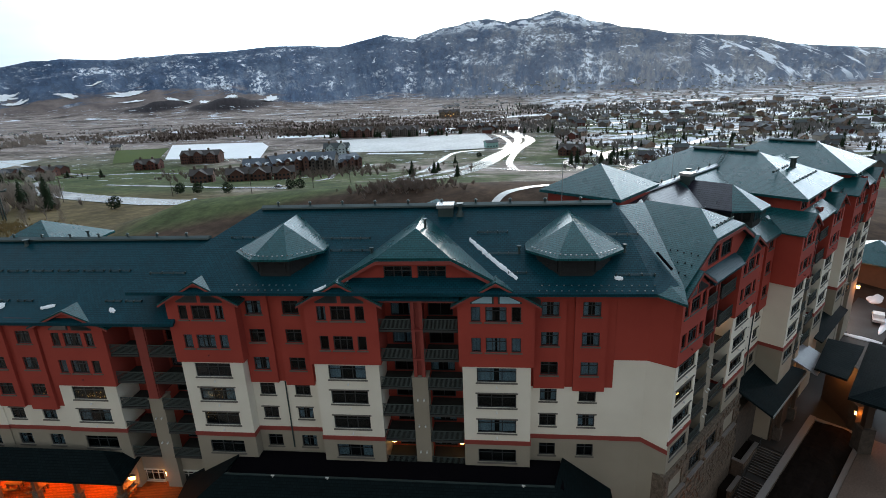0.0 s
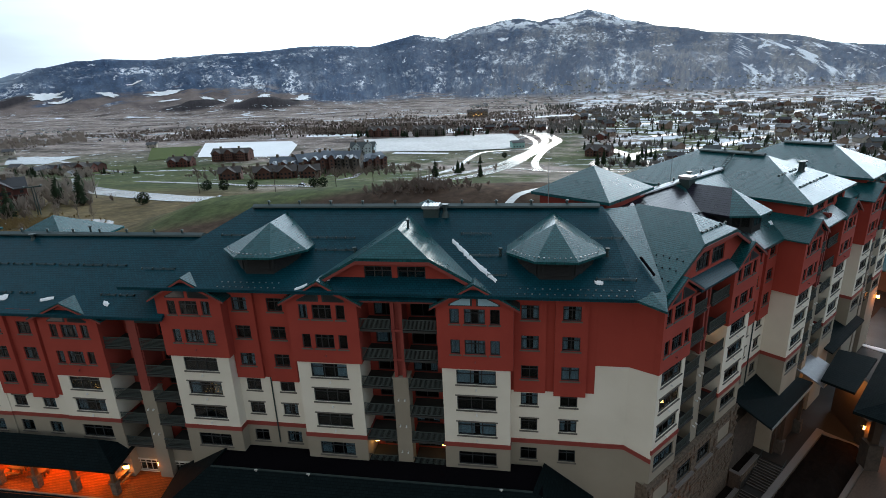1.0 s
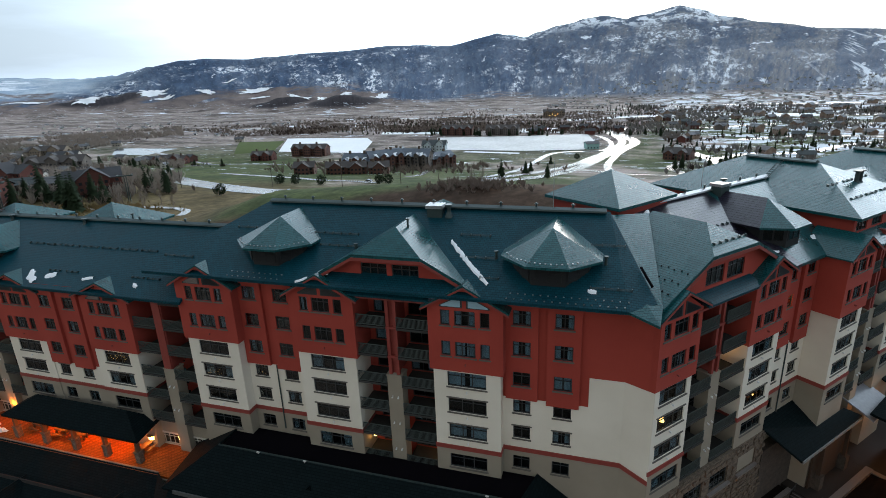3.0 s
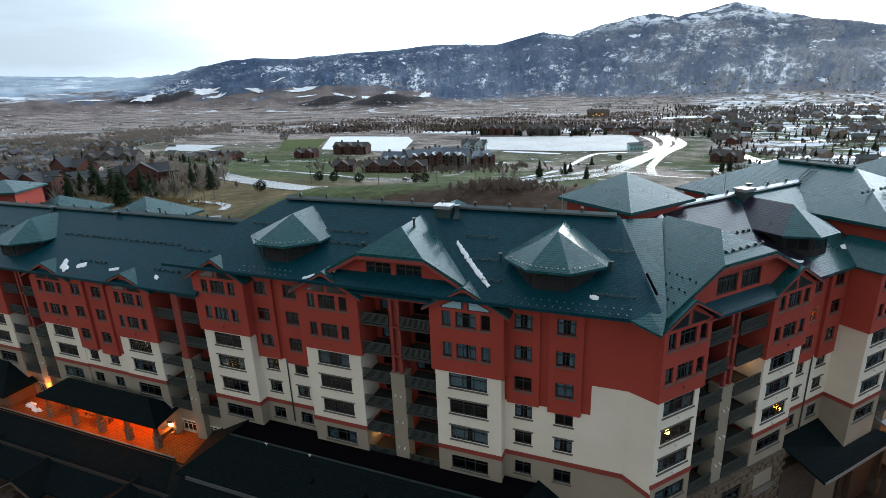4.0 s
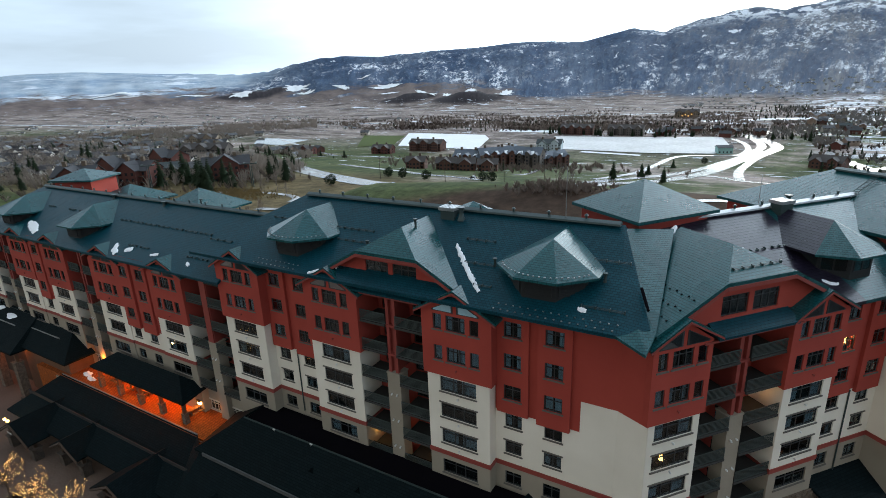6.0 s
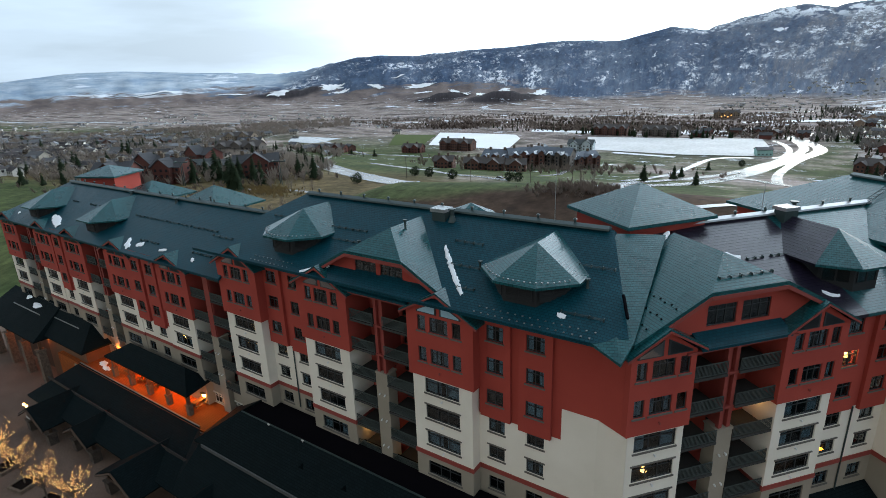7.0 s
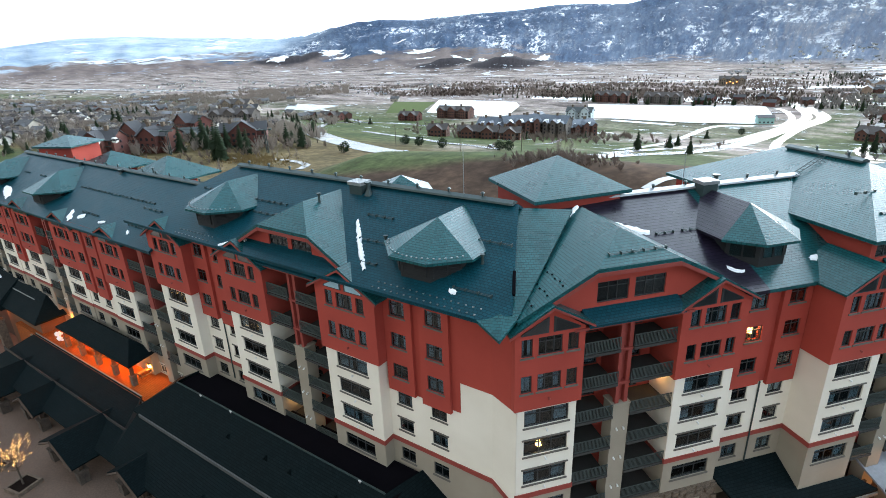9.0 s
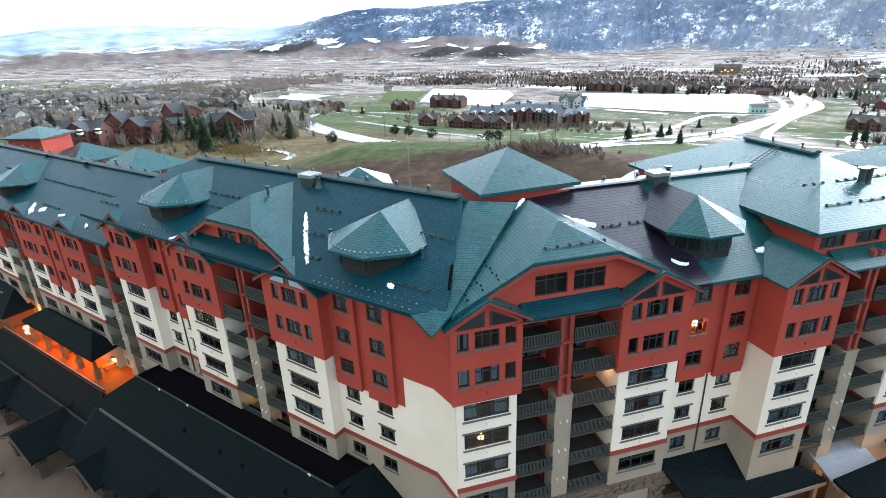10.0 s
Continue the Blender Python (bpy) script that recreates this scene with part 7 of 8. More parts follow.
far_houses("pale_terrace_houses", "rows of small pale houses with dark roofs", 520, patch_of(-820, -350, 110, 345), 51, PALE_HOUSE, DARKTOP, 0.36, 0.68)
far_houses("pale_terrace_houses", "rows of small pale houses with part snowy roofs", 380, patch_of(-860, -360, 120, 420), 57, PALE_HOUSE, SNOWTOP, 0.36, 0.68)
far_houses("valley_houses", "small brown and tan houses of the valley town", 190, patch_of(-1050, -430, 280, 620), 52, MIXED, SNOWTOP, 0.5, 0.9)
far_houses("valley_houses", "small pale houses of the far valley town", 190, patch_of(-1600, -560, 450, 1050), 53, PALE_HOUSE, SNOWTOP, 0.35, 0.7)
far_houses("town_houses", "small brown houses among the trees of the town", 36, patch_of(90, 620, 480, 1150), 54, MIXED, GREYTOP)
far_houses("town_houses", "small houses with part snowy roofs in the town", 60, patch_of(60, 620, 700, 1300), 55, MIXED, SNOWTOP)
far_houses("village_houses", "tiny pale houses at the foot of the mountain", 420, patch_of(-150, 900, 1300, 1900), 56, PALE_HOUSE, SNOWTOP, 0.3, 0.6)

# ---- trees ----
NEEDLE = surface("conifer_needles", (0.012, 0.022, 0.012), (0.028, 0.042, 0.02), 0.9, scale=0.8, fine=3, spec=0.1)
PALETWIG = surface("pale_bare_twigs", (0.25, 0.215, 0.19), (0.42, 0.37, 0.33), 0.95, scale=0.5, fine=3, spec=0.1)
GREYTWIG = surface("grey_bare_twigs", (0.12, 0.112, 0.106), (0.26, 0.245, 0.235), 0.95, scale=0.5, fine=3, spec=0.1)
TWIG = surface("bare_twigs", (0.14, 0.112, 0.097), (0.25, 0.205, 0.178), 0.95, scale=0.5, fine=3, spec=0.1)


def conifer_crown(rng, h, r, tiers=13):
    bm = bmesh.new()
    for k in range(tiers):
        z = h * (0.1 + 0.88 * k / tiers)
        rr = r * (1 - k / tiers) ** 0.85 * rng.uniform(0.8, 1.15) + 0.12
        n = 11
        for i in range(n):
            a = 2 * math.pi * (i + rng.random()) / n
            q = rr * rng.uniform(0.6, 1.15)
            tip = Vector((q * math.cos(a), q * math.sin(a), z - 0.28 * q + rng.uniform(-0.2, 0.2)))
            w = 0.34 * q + 0.12
            side_v = Vector((-math.sin(a), math.cos(a), 0)) * w
            base = Vector((0, 0, z + 0.35 * rr))
            midp = base.lerp(tip, 0.55)
            f = [bm.verts.new(base), bm.verts.new(midp + side_v), bm.verts.new(tip), bm.verts.new(midp - side_v + Vector((0, 0, -0.1)))]
            bm.faces.new(f)
    return bm


def conifer(seed, h, r, name="conifer_tree"):
    rng = random.Random(seed)
    t = root(name, "dark green conifer tree with uneven branches", "tree", on_ground(-205 + seed, 165), "conifers")
    bm = bmesh.new()
    rod(bm, (0, 0, -0.5), (0, 0, h * 0.95), 0.022 * h, 7, 0.02)
    part("trunk", bm, BARK, t)
    part("crown", conifer_crown(rng, h, r), NEEDLE, t)
    return t


PINES = [conifer(4, 17, 4.4, "pine_tree"), conifer(6, 14, 3.8, "pine_tree")]
CONIFERS = [conifer(1, 12, 3.3), conifer(2, 9.5, 2.9), conifer(3, 14.5, 3.7)]
RT = random.Random(5)


def plant(kinds, spots, lo=0.8, hi=1.2):
    for x, y in spots:
        k = RT.choice(kinds)
        c = copy_thing(k, on_ground(x, y, RT.uniform(0, 360)))
        s = RT.uniform(lo, hi)
        c.matrix_basis = c.matrix_basis @ Matrix.Diagonal((s, s, s * RT.uniform(0.9, 1.15), 1))


plant(CONIFERS, [(-216, 218), (-200, 215), (-208, 222), (-223, 228), (-245, 264), (-268, 271), (-259, 278), (-549, 304), (-203, 182), (-256, 175), (-61, 366), (-51, 410), (-51, 437), (-29, 360), (-43, 511), (85, 470), (92, 465), (100, 478), (60, 470), (66, 478), (-270, 205), (-262, 190)])
plant(CONIFERS, [(RT.uniform(-400, -280), RT.uniform(110, 200)) for _ in range(13)], 0.5, 1.0)
plant(PINES, [(-237, 182), (-223, 178), (-229, 184), (-242, 170), (-248, 188), (-413, 224), (-417, 222), (-219, 190), (-246, 186), (-231, 190)], 0.75, 1.1)
plant(CONIFERS, [(RT.uniform(60, 480), RT.uniform(400, 760)) for _ in range(90)], 0.6, 1.1)
plant(CONIFERS, [(RT.uniform(-700, -330), RT.uniform(190, 460)) for _ in range(60)], 0.6, 1.1)
plant(CONIFERS, [(RT.uniform(-260, 60), RT.uniform(748, 775)) for _ in range(40)], 0.6, 1.0)


def bush(seed, h, r):
    rng = random.Random(seed)
    t = root("evergreen_bush", "round dark green evergreen bush", "bush", on_ground(-169, 215), "bushes")
    bm = bmesh.new()
    rod(bm, (0, 0, -0.3), (0, 0, h * 0.7), 0.16, 6, 0.05)
    part("trunk", bm, BARK, t)
    bm = bmesh.new()
    for _ in range(420):
        d = Vector((rng.gauss(0, 1), rng.gauss(0, 1), rng.gauss(0, 1))).normalized() * rng.uniform(0.55, 1.08)
        c = Vector((d.x * r, d.y * r, h * 0.55 + d.z * h * 0.47))
        if c.z < 0.25:
            continue
        a = Vector((rng.uniform(-1, 1), rng.uniform(-1, 1), rng.uniform(-1, 1))) * 0.55
        b = Vector((rng.uniform(-1, 1), rng.uniform(-1, 1), rng.uniform(-1, 1))) * 0.55
        bm.faces.new([bm.verts.new(q) for q in (c - a, c + b, c + a)])
    part("crown", bm, NEEDLE, t)
    return t


BUSH = bush(3, 5.6, 2.9)
for i, (x, y) in enumerate(((-173, 271), (-163, 272), (-145, 270), (-116, 285), (-22, 552), (-112, 288))):
    copy_thing(BUSH, on_ground(x, y, 50 * i))


def bare_tree(seed, h):
    rng = random.Random(seed)
    t = root("bare_tree", "leafless pale aspen with thin upright branches", "tree", on_ground(-100 - 4 * seed, 104), "bare trees")
    bm = bmesh.new()
    rod(bm, (0, 0, -0.4), (0, 0, h), 0.014 * h, 6, 0.02)
    part("trunk", bm, TWIG, t)
    bm = bmesh.new()
    for _ in range(46):
        z = h * rng.uniform(0.25, 0.95)
        a, q = rng.uniform(0, 6.28), (h - z) * rng.uniform(0.25, 0.45) + 0.3
        e = Vector((q * math.cos(a), q * math.sin(a), z + q * rng.uniform(0.8, 1.6)))
        rod(bm, (0, 0, z), e, 0.035, 3, 0.01)
        for _ in range(3):
            f = Vector((0, 0, z)).lerp(e, rng.uniform(0.4, 0.9))
            rod(bm, f, f + Vector((rng.uniform(-0.5, 0.5), rng.uniform(-0.5, 0.5), rng.uniform(0.3, 0.9))), 0.018, 3, 0.006)
    part("crown", bm, TWIG, t)
    return t


BARE = [bare_tree(1, 8.5), bare_tree(2, 7.0)]
plant(BARE, [(-112, 100), (-116, 108), (-121, 112), (-104, 108), (-95, 98), (-90, 104), (-125, 104), (-128, 96), (-108, 116), (-86, 96), (0, 92), (3, 96), (-29, 158), (-26, 160), (-196, 176), (-190, 179), (-186, 174), (-176, 176), (-172, 182), (-182, 183), (-160, 176)], 0.7, 1.2)


def woods(name, label, count, place_at, material, conifer_share, seed, lo=3.0, hi=8.0, clump=0.0):
    """Far woods: many small trees of a few blades each, joined."""
    rng = random.Random(seed)
    co, faces = [], []
    for _ in range(count):
        x, y = place_at(rng)
        if not clear(x, y) or (clump and noise.noise((x / 110, y / 45, seed)) < clump):
            continue
        z = ground_z(x, y)
        h = rng.uniform(lo, hi)
        if conifer_share:
            r = h * 0.2
            for k in range(5):
                zz, rr = z + h * (0.05 + 0.2 * k), r * (1.1 - 0.2 * k)
                b = len(co)
                a0 = rng.random() * 2
                for i in range(5):
                    a = a0 + i * 1.2566
                    q = rr * rng.uniform(0.7, 1.3)
                    co.append((x + q * math.cos(a), y + q * math.sin(a), zz))
                co.append((x, y, zz + 0.32 * h))
                faces += [(b + i, b + (i + 1) % 5, b + 5) for i in range(5)]
        else:
            for _ in range(13):
                a, q = rng.uniform(0, 6.28), h * rng.uniform(0.12, 0.55)
                b = len(co)
                lift = rng.uniform(0.35, 1.0)
                ex, ey, ez = x + q * math.cos(a), y + q * math.sin(a), z + h * lift
                mx, my, mz = x + 0.45 * (ex - x), y + 0.45 * (ey - y), z + h * 0.42 * lift
                w = h * 0.05
                co += [(x, y, z), (mx - w, my, mz), (ex, ey, ez), (mx + w, my, mz + 0.1 * h)]
                faces.append((b, b + 1, b + 2, b + 3))
    me = bpy.data.meshes.new(name)
    me.from_pydata(co, [], faces)
    me.materials.append(material)
    return tagged(new(name, me), label, "trees", kind="stuff")


def fan(r0, r1, a0, a1):
    def at(rng):
        r, a = math.sqrt(rng.uniform(r0 * r0, r1 * r1)), radians(rng.uniform(a0, a1))
        return r * math.sin(a), r * math.cos(a)
    return at


woods("bare_woods", "leafless grey-brown woods on the valley floor", 15000, fan(640, 1180, -78, 8), TWIG, False, 31, 2.5, 6.0, 0.06)
DUSKTWIG = surface("dark_brown_scrub_twigs", (0.045, 0.033, 0.028), (0.1, 0.075, 0.063), 0.95, scale=0.5, fine=3, spec=0.05)
woods("dark_scrub", "dark brown scrub and hedgerows on the valley floor", 9000, fan(560, 1350, -78, 10), DUSKTWIG, False, 41, 1.5, 4.5, 0.16)
woods("dark_scrub", "dark brown trees among the houses", 1800, fan(300, 900, -82, -42), DUSKTWIG, False, 42, 3, 7, 0.05)
woods("dark_scrub", "dark brown trees among the houses", 2600, fan(430, 1250, 1, 44), DUSKTWIG, False, 43, 3, 7, 0.14)
woods("bare_woods", "leafless grey-brown trees among the houses", 7500, fan(430, 1300, 2, 44), GREYTWIG, False, 32, 4, 9, 0.07)
woods("bare_woods", "leafless grey-brown trees among the houses", 15000, fan(290, 1250, -82, -42), PALETWIG, False, 33, 4, 9, -0.2)
woods("dark_scrub", "belt of dark bare trees beyond the snow field", 2300, lambda g: (g.uniform(-560, 10), g.triangular(776, 1050, 800)), DUSKTWIG, False, 44, 2.5, 6.5, 0.02)
woods("bare_woods", "grey-brown bare trees beyond the snow field", 2600, lambda g: (g.uniform(-600, 10), g.triangular(776, 1100, 830)), TWIG, False, 45, 3, 7, -0.05)
woods("conifer_woods", "dark conifers in the tree belt beyond the field", 130, lambda g: (g.uniform(-430, 10), g.uniform(775, 950)), NEEDLE, True, 46, 4, 8, -0.1)
woods("bare_woods", "grey-brown bare trees round the lodges", 520, lambda g: (g.gauss(-180, 48), g.gauss(455, 42)), TWIG, False, 47, 3, 7)
woods("conifer_woods", "dark conifers scattered through the town", 1300, fan(440, 1350, 0, 44), NEEDLE, True, 34, 4, 9, 0.08)
woods("conifer_woods", "dark conifers scattered over the valley", 900, fan(420, 1100, -80, 0), NEEDLE, True, 35, 3, 7, 0.12)
woods("bare_woods", "leafless grey-brown trees below the mound", 150, lambda g: (g.uniform(-340, -190), g.uniform(105, 230)), TWIG, False, 37, 3, 6)
REED = surface("dry_straw_reeds", (0.2, 0.15, 0.07), (0.34, 0.26, 0.14), 0.95, scale=0.5, fine=3, spec=0.1)
woods("reed_bed", "dry straw-coloured reeds beside the path", 700, lambda g: (g.gauss(-190, 11), g.gauss(173, 6)), REED, False, 38, 0.8, 2.0)
woods("scrub", "leafless brown scrub on the mound", 230, lambda g: (g.gauss(-27, 8), g.gauss(163, 4)), TWIG, False, 36, 0.8, 3.2)

# ---- roof details ----


def snow_patch(par, pts, width, zf, seed=1):
    """A ragged strip of snow lying on a roof slope whose height is zf(x, y)."""
    rng = random.Random(seed)
    bm = bmesh.new()
    p = [Vector(q) for q in pts]
    d = (p[-1] - p[0])
    n = max(6, int(d.length / 0.22))
    side_v = Vector((-d.y, d.x)).normalized()
    rows = []
    for i in range(n + 1):
        t = i / n
        k = t * (len(p) - 1)
        a = min(int(k), len(p) - 2)
        c = p[a].lerp(p[a + 1], k - a)
        w = width * (0.55 + 0.45 * math.sin(math.pi * min(1, max(0, t)))) * rng.uniform(0.7, 1.1)
        o = side_v * rng.uniform(-0.05, 0.05)
        rows.append([bm.verts.new((q.x, q.y, zf(q.x, q.y) + h)) for q, h in ((c + o - side_v * w / 2, -0.03), (c + o - side_v * w * 0.25, 0.1), (c + o + side_v * w * 0.25, 0.11), (c + o + side_v * w / 2, -0.03))])
    for a, b in zip(rows, rows[1:]):
        for j in range(3):
            bm.faces.new((a[j], b[j], b[j + 1], a[j + 1]))
    bmesh.ops.recalc_face_normals(bm, faces=bm.faces)
    part("snow_patch", bm, SNOW, par, "leftover snow patch")


def zm(x, y):
    return main_z(y)


def zlow(x, y):
    return 20.7 + SL * (y + 0.7)


def zwing(x, y):
    return 23.25 + 0.5 * (y - 0.4)


snow_patch(tall, [(-2.95, 4.95), (-0.8, 2.75), (1.4, 0.64)], 0.55, zm, 1)
snow_patch(tall, [(9.6, 0.8), (10.3, 0.75)], 0.45, zm, 2)
snow_patch(tall, [(-14.2, 0.7), (-13.6, 0.5)], 0.4, zm, 12)
snow_patch(tall, [(-16.6, -0.6), (-15.6, 0.0)], 0.3, zm, 13)
snow_patch(low, [(-78.2, 2.0), (-75.8, 1.4), (-73.4, 0.5)], 1.5, zlow, 3)
snow_patch(low, [(-53.2, 1.4), (-52.6, 0.6), (-51.4, 0.0)], 1.1, zlow, 4)
snow_patch(low, [(-50.4, 0.7), (-49.1, 1.2)], 0.9, zlow, 5)
snow_patch(low, [(-45.0, 0.8), (-43.6, 1.1)], 0.5, zlow, 6)
snow_patch(low, [(-37.7, 0.8), (-36.9, 0.5)], 0.5, zlow, 17)
snow_patch(low, [(-90.0, 1.2), (-89.2, 0.9)], 0.6, zlow, 18)
snow_patch(wing, [(18.9, 2.4), (19.4, 1.9), (20.1, 1.75)], 0.45, zwing, 7)
snow_patch(wing, [(26.6, 1.9), (27.6, 2.1)], 0.6, zwing, 8)
snow_patch(wing, [(28.3, 2.3), (28.5, 1.4)], 0.6, zwing, 9)
snow_patch(wing, [(11.3, 8.3), (12.6, 7.3), (14.5, 6.5)], 0.9, lambda x, y: zwing(x, y) + 0.02, 10)
snow_patch(wing, [(9.0, 9.0), (8.5, 8.75), (7.9, 8.3)], 0.7, lambda x, y: 28.62 - 0.515 * abs(x - 9.2), 11)

for x0, x1, y in ((-17.2, -12.5, 5.0), (-26.5, -23.2, 5.2), (-33.0, -29.5, 1.2), (-2.2, 0.6, 5.6), (9.6, 12.4, 5.2), (9.8, 13.0, 1.0), (-1.2, 1.6, 3.2), (-16.0, -12.0, 3.6), (0.6, 2.2, 1.2)):
    snow_rail(tall, x0, x1, y, main_z(y), SL)
for i in range(7):
    snow_rail(low, -57.5 + i * 2.9, -57.5 + i * 2.9 + 2.2, 4.9, zlow(0, 4.9), SL)
for x0 in (-78, -72, -69, -50.6, -48.0, -38.5, -36.4):
    snow_rail(low, x0, x0 + 1.6, 5.2 if x0 < -60 else 1.5, zlow(0, 5.2 if x0 < -60 else 1.5), SL)
for x0 in (15.0, 17.5):
    snow_rail(wing, x0, x0 + 1.6, 6.2, zwing(0, 6.2), 0.5)
for x0 in (32.0, 35.5, 39.0):
    snow_rail(wing, x0, x0 + 2.4, 1.0, 26.4 + 0.45 * 2.4, 0.45)
    snow_rail(wing, x0, x0 + 2.0, 3.4, 26.4 + 0.45 * 4.8, 0.45)
snow_rail(wing, 7.2, 11.8, 0.75, 26.9 + 0.48, 0.5)
pipe(tall, -12.0, 3.3, main_z(3.3))
pipe(tall, -7.0, 4.4, 28.3, 0.8)
pipe(tall, 1.6, 3.4, main_z(3.4))
pipe(tall, 10.9, 3.5, main_z(3.5))
pipe(tall, -4.0, 7.9, 29.0, 0.7, 0.2)
pipe(low, -52.0, 8.3, zlow(0, 8.3), 0.5, 0.2)
pipe(low, -64.5, 8.3, zlow(0, 8.3), 0.5, 0.2)
pipe(low, -45.5, 9.6, 26.0, 0.8)
pipe(wing, 37.5, 3.0, 28.4, 1.2, 0.25)
pipe(wing, 38.3, 3.0, 28.4, 1.2, 0.25)
pipe(wing, 24.0, 10.6, 28.6, 0.8, 0.2)
# eave cleats: two rows of small pale snow clips along the roof edges
def clip_mesh():
    return boxes((-0.06, 0.06, -0.05, 0.05, 0, 0.07))


rng = random.Random(11)
CLIP_DARK = mesh_of(("dark_snow_clip",), clip_mesh, MEMBRANE)
CLIP = mesh_of(("snow_clip",), clip_mesh, METAL)
for x0, x1 in ((3.2, 13.0), (-24.2, -18.4)):
    x = x0
    while x < x1:
        for y in (-0.45, 0.05):
            place("snow_clip", CLIP, tall, m=pose(x + (0.25 if y > 0 else 0), y, main_z(y)))
        x += 0.62
for xc in (-20.6, 6.4):
    for a in range(-62, 63, 6):
        q = radians(270 + a)
        place("snow_clip", CLIP, tall, m=pose(xc + 4.2 * math.cos(q), 4.3 + 4.2 * math.sin(q) + 0.15, 26.98))
for j in range(3):
    for i in range(9):
        x, y = 1.3 + 1.15 * j + 0.1 * (i % 2), 0.55 + 0.62 * i
        if y < 1.4 + 1.9 * (j + 1):
            place("snow_clip", CLIP_DARK, wing, m=pose(x, y, 28.62 - 0.515 * (9.2 - x), 0, -27, 0))
# dark diverter along the valley, antennas on the ridges
bm = bmesh.new()
rod(bm, (13.65, 3.3, main_z(3.3) + 0.04), (14.5, 1.55, main_z(1.55) + 0.06), 0.12, 6)
part("valley_diverter", bm, MEMBRANE, tall, "dark metal valley diverter")
for par, x, y, z0, z1 in ((tall, 5.9, 9.0, 29.3, 34.0), (wing, 21.0, 11.3, 28.4, 31.6)):
    bm = bmesh.new()
    rod(bm, (x, y, z0), (x, y, z1), 0.035, 6, 0.02)
    part("antenna", bm, METAL, par, "thin pale antenna")
# ladder on the pavilion roof
bm = bmesh.new()
a, b = Vector((31.2, 10.6, 27.75)), Vector((36.3, 10.8, 30.2))
for s in (-0.25, 0.25):
    rod(bm, a + Vector((0, s, 0)), b + Vector((0, s, 0)), 0.04, 4)
for i in range(14):
    c = a.lerp(b, i / 13)
    rod(bm, c - Vector((0, 0.25, 0)), c + Vector((0, 0.25, 0)), 0.03, 4)
part("roof_ladder", bm, METAL_DARK, wing, "dark metal roof ladder")

# lit rooms: table lamps behind three windows
for par, x, y, z, e in ((wing, 20.85, 0.95, 18.75, 130), (wing, 2.2, 0.6, 12.4, 3), (wing, 12.9, 1.9, 15.9, 3), (tall, -10.9, 1.8, 6.6, 2.5), (tall, -4.0, 1.8, 6.6, 2.5)):
    m = par.matrix_world @ Matrix.Translation((x, y, z))
    t = root("room_lamp", "small lit table lamp behind the window", "lamp", m, "room lamps")
    bm = bmesh.new()
    rod(bm, (0, 0, 0), (0, 0, 0.32), 0.24, 12, 0.15)
    part("shade", bm, LAMP, t, "glowing shade")
    bm = bmesh.new()
    rod(bm, (0, 0, -0.4), (0, 0, 0), 0.04, 6)
    part("stand", bm, BRONZE, t)
    lt = new("room_light", bpy.data.lights.new("room_light", "POINT"))
    lt.data.energy, lt.data.color, lt.data.shadow_soft_size = e, (1.0, 0.55, 0.2), 0.15
    lt.matrix_world = m @ Matrix.Translation((0, -0.1, 0.5))

# added panel to catch the lamp, its amber light put into the colour
AMBER = surface("lamp_amber_backing", (0.55, 0.33, 0.12), (0.7, 0.45, 0.2), 0.9, fine=9)
bm = bmesh.new()
fold = [(bm.verts.new((20.15 + 0.07 * i, 1.3 + 0.03 * math.sin(2.1 * i), 17.9)), bm.verts.new((20.15 + 0.07 * i, 1.3 + 0.03 * math.sin(2.1 * i), 19.6))) for i in range(21)]
for p, q in zip(fold, fold[1:]):
    bm.faces.new((p[0], q[0], q[1], p[1]))
part("curtain", bm, AMBER, wing, "added curtain panel with the lamp's amber glow in its colour")

# drain pipes on the flat walls
for par, x, y, z0, z1 in ((wing, 22.75, 0.72, -5, 13.7), (low, -48.3, 1.12, 1, 10.7), (tall, -21.25, 1.12, 6, 13.7)):
    bm = bmesh.new()
    rod(bm, (x, y, z0), (x, y, z1), 0.07, 6)
    part("drain_pipe", bm, METAL_DARK, par, "dark drain pipe")

# ---- poles, gondola lift ----


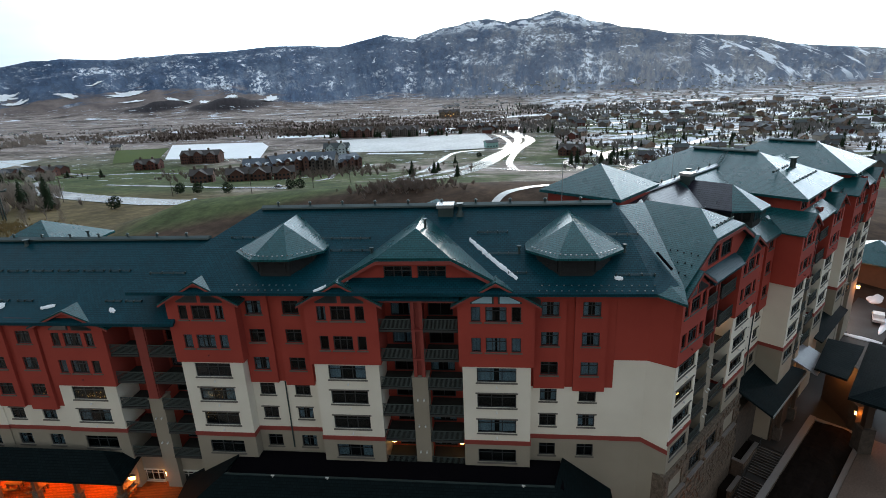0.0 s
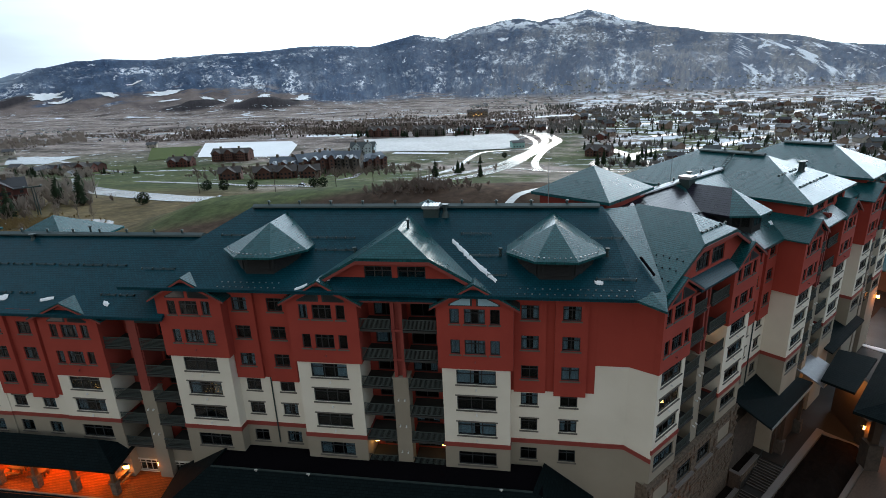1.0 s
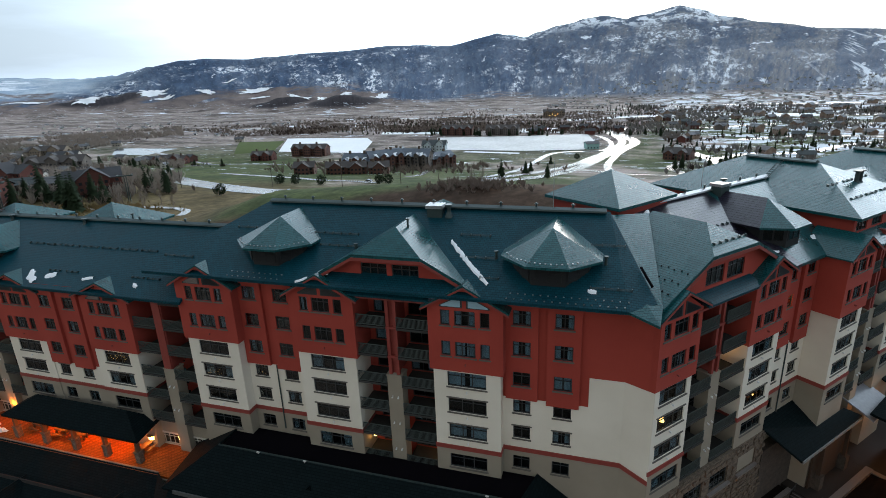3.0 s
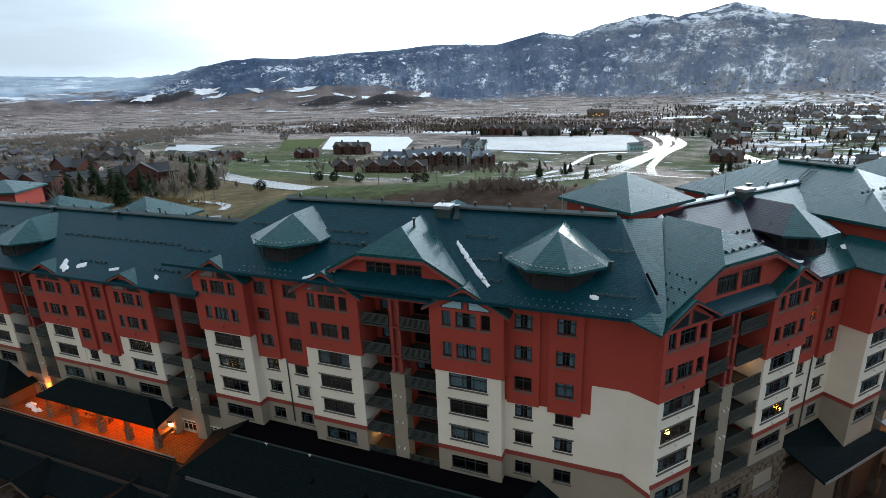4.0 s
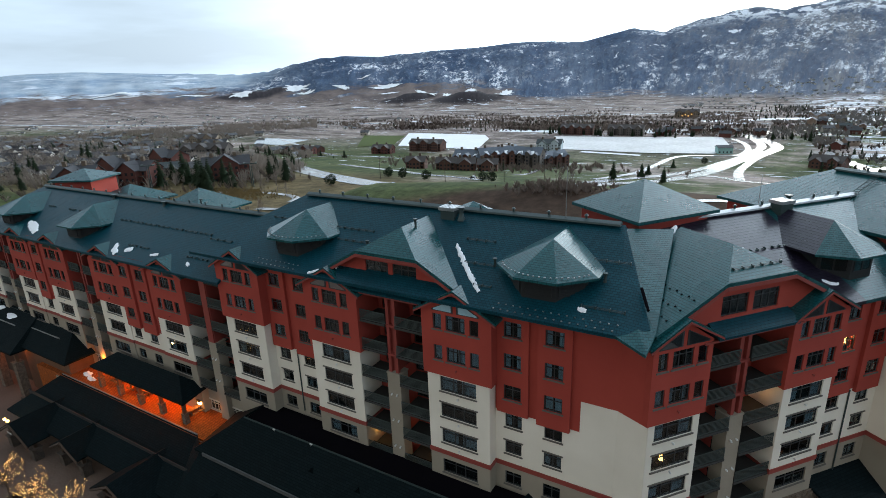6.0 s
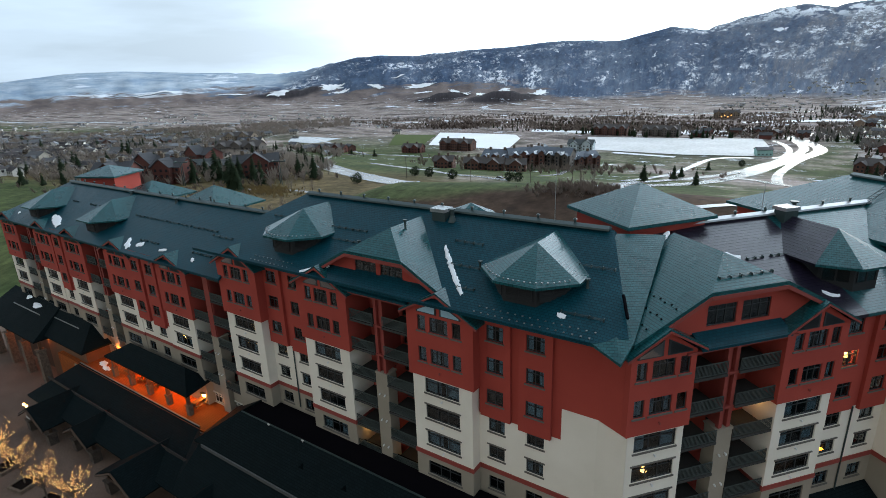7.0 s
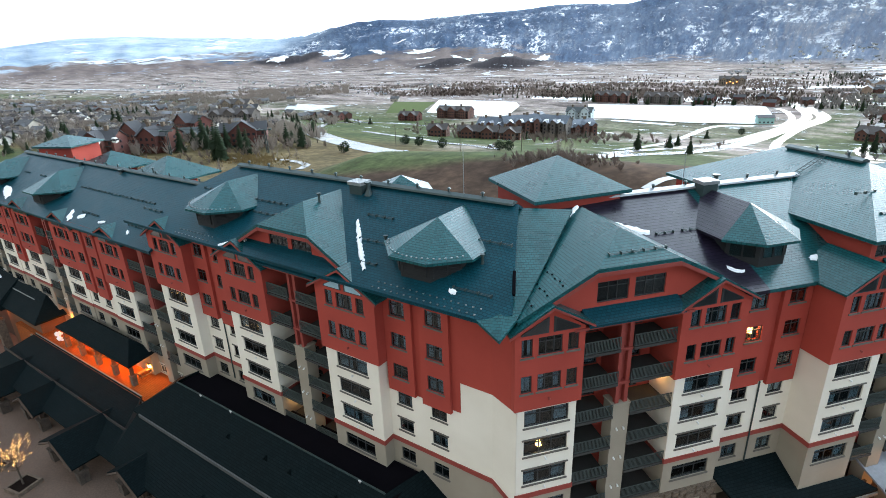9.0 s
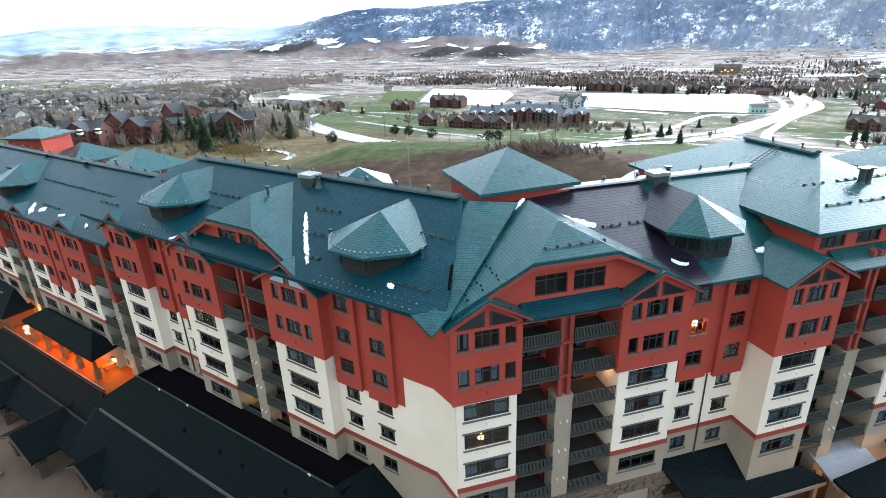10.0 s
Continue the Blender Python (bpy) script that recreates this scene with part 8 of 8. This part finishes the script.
def pole(x, y, h, arms=True):
    t = root("utility_pole", "tall brown wooden utility pole", "pole", on_ground(x, y, 60), "utility poles")
    bm = bmesh.new()
    rod(bm, (0, 0, -1), (0, 0, h), 0.22, 6, 0.14)
    part("post", bm, BARK, t)
    if arms:
        part("crossarm", boxes((-1.6, 1.6, -0.1, 0.1, h - 1.2, h - 0.95)), BARK, t)


for x, y, h in ((-167, 255, 13), (-128, 262, 13), (-105, 290, 13), (-215, 240, 13), (-95, 330, 12)):
    pole(x, y, h)


def lift_tower(x, y, turn, h=12.0):
    lift = root("lift_tower", "grey gondola lift tower with sheave arms", "tower", on_ground(x, y, turn), "lift towers")
    bm = bmesh.new()
    for q in (-0.42, 0.42):
        rod(bm, (q, 0, -1), (q, 0, h), 0.26, 8, 0.18)
    part("mast", bm, METAL_DARK, lift)
    part("arm", boxes((-3.2, 3.2, -0.2, 0.2, h - 0.4, h + 0.1)), METAL_DARK, lift)
    for q in (-2.9, 2.9):
        part("sheave_rack", boxes((q - 0.2, q + 0.2, -1.8, 1.8, h + 0.1, h + 0.5)), METAL_DARK, lift)


lift_tower(-238, 162, 35)
lift_tower(-199, 191, 35)
for x, y, z in ((-212, 118, 9.0), (-203, 121, 9.6)):
    g = root("gondola_cabin", "white and grey gondola cabin on the cable", "gondola", pose(x, y, z, 0, 0, 20), "gondola cabins")
    bm = bmesh.new()
    bmesh.ops.create_cube(bm, size=2.2)
    bmesh.ops.bevel(bm, geom=bm.edges[:], offset=0.45, segments=2, affect="EDGES")
    part("body", bm, FIXTURE, g)
    part("window_band", boxes((-1.13, 1.13, -1.13, 1.13, -0.1, 0.6)), PANE_CAR, g)
    bm = bmesh.new()
    rod(bm, (0, 0, 1.0), (0, 0, 3.2), 0.08, 6)
    part("hanger", bm, BRONZE, g)
cab = root("lift_cable", "thin steel gondola lift cable", "cable")
bm = bmesh.new()
rod(bm, (-199, 191, ground_z(-199, 191) + 12.6), (-238, 162, ground_z(-238, 162) + 12.6), 0.06, 5)
rod(bm, (-238, 162, ground_z(-238, 162) + 12.6), (-270, 136, 9.0), 0.06, 5)
part("cable", bm, BRONZE, cab)
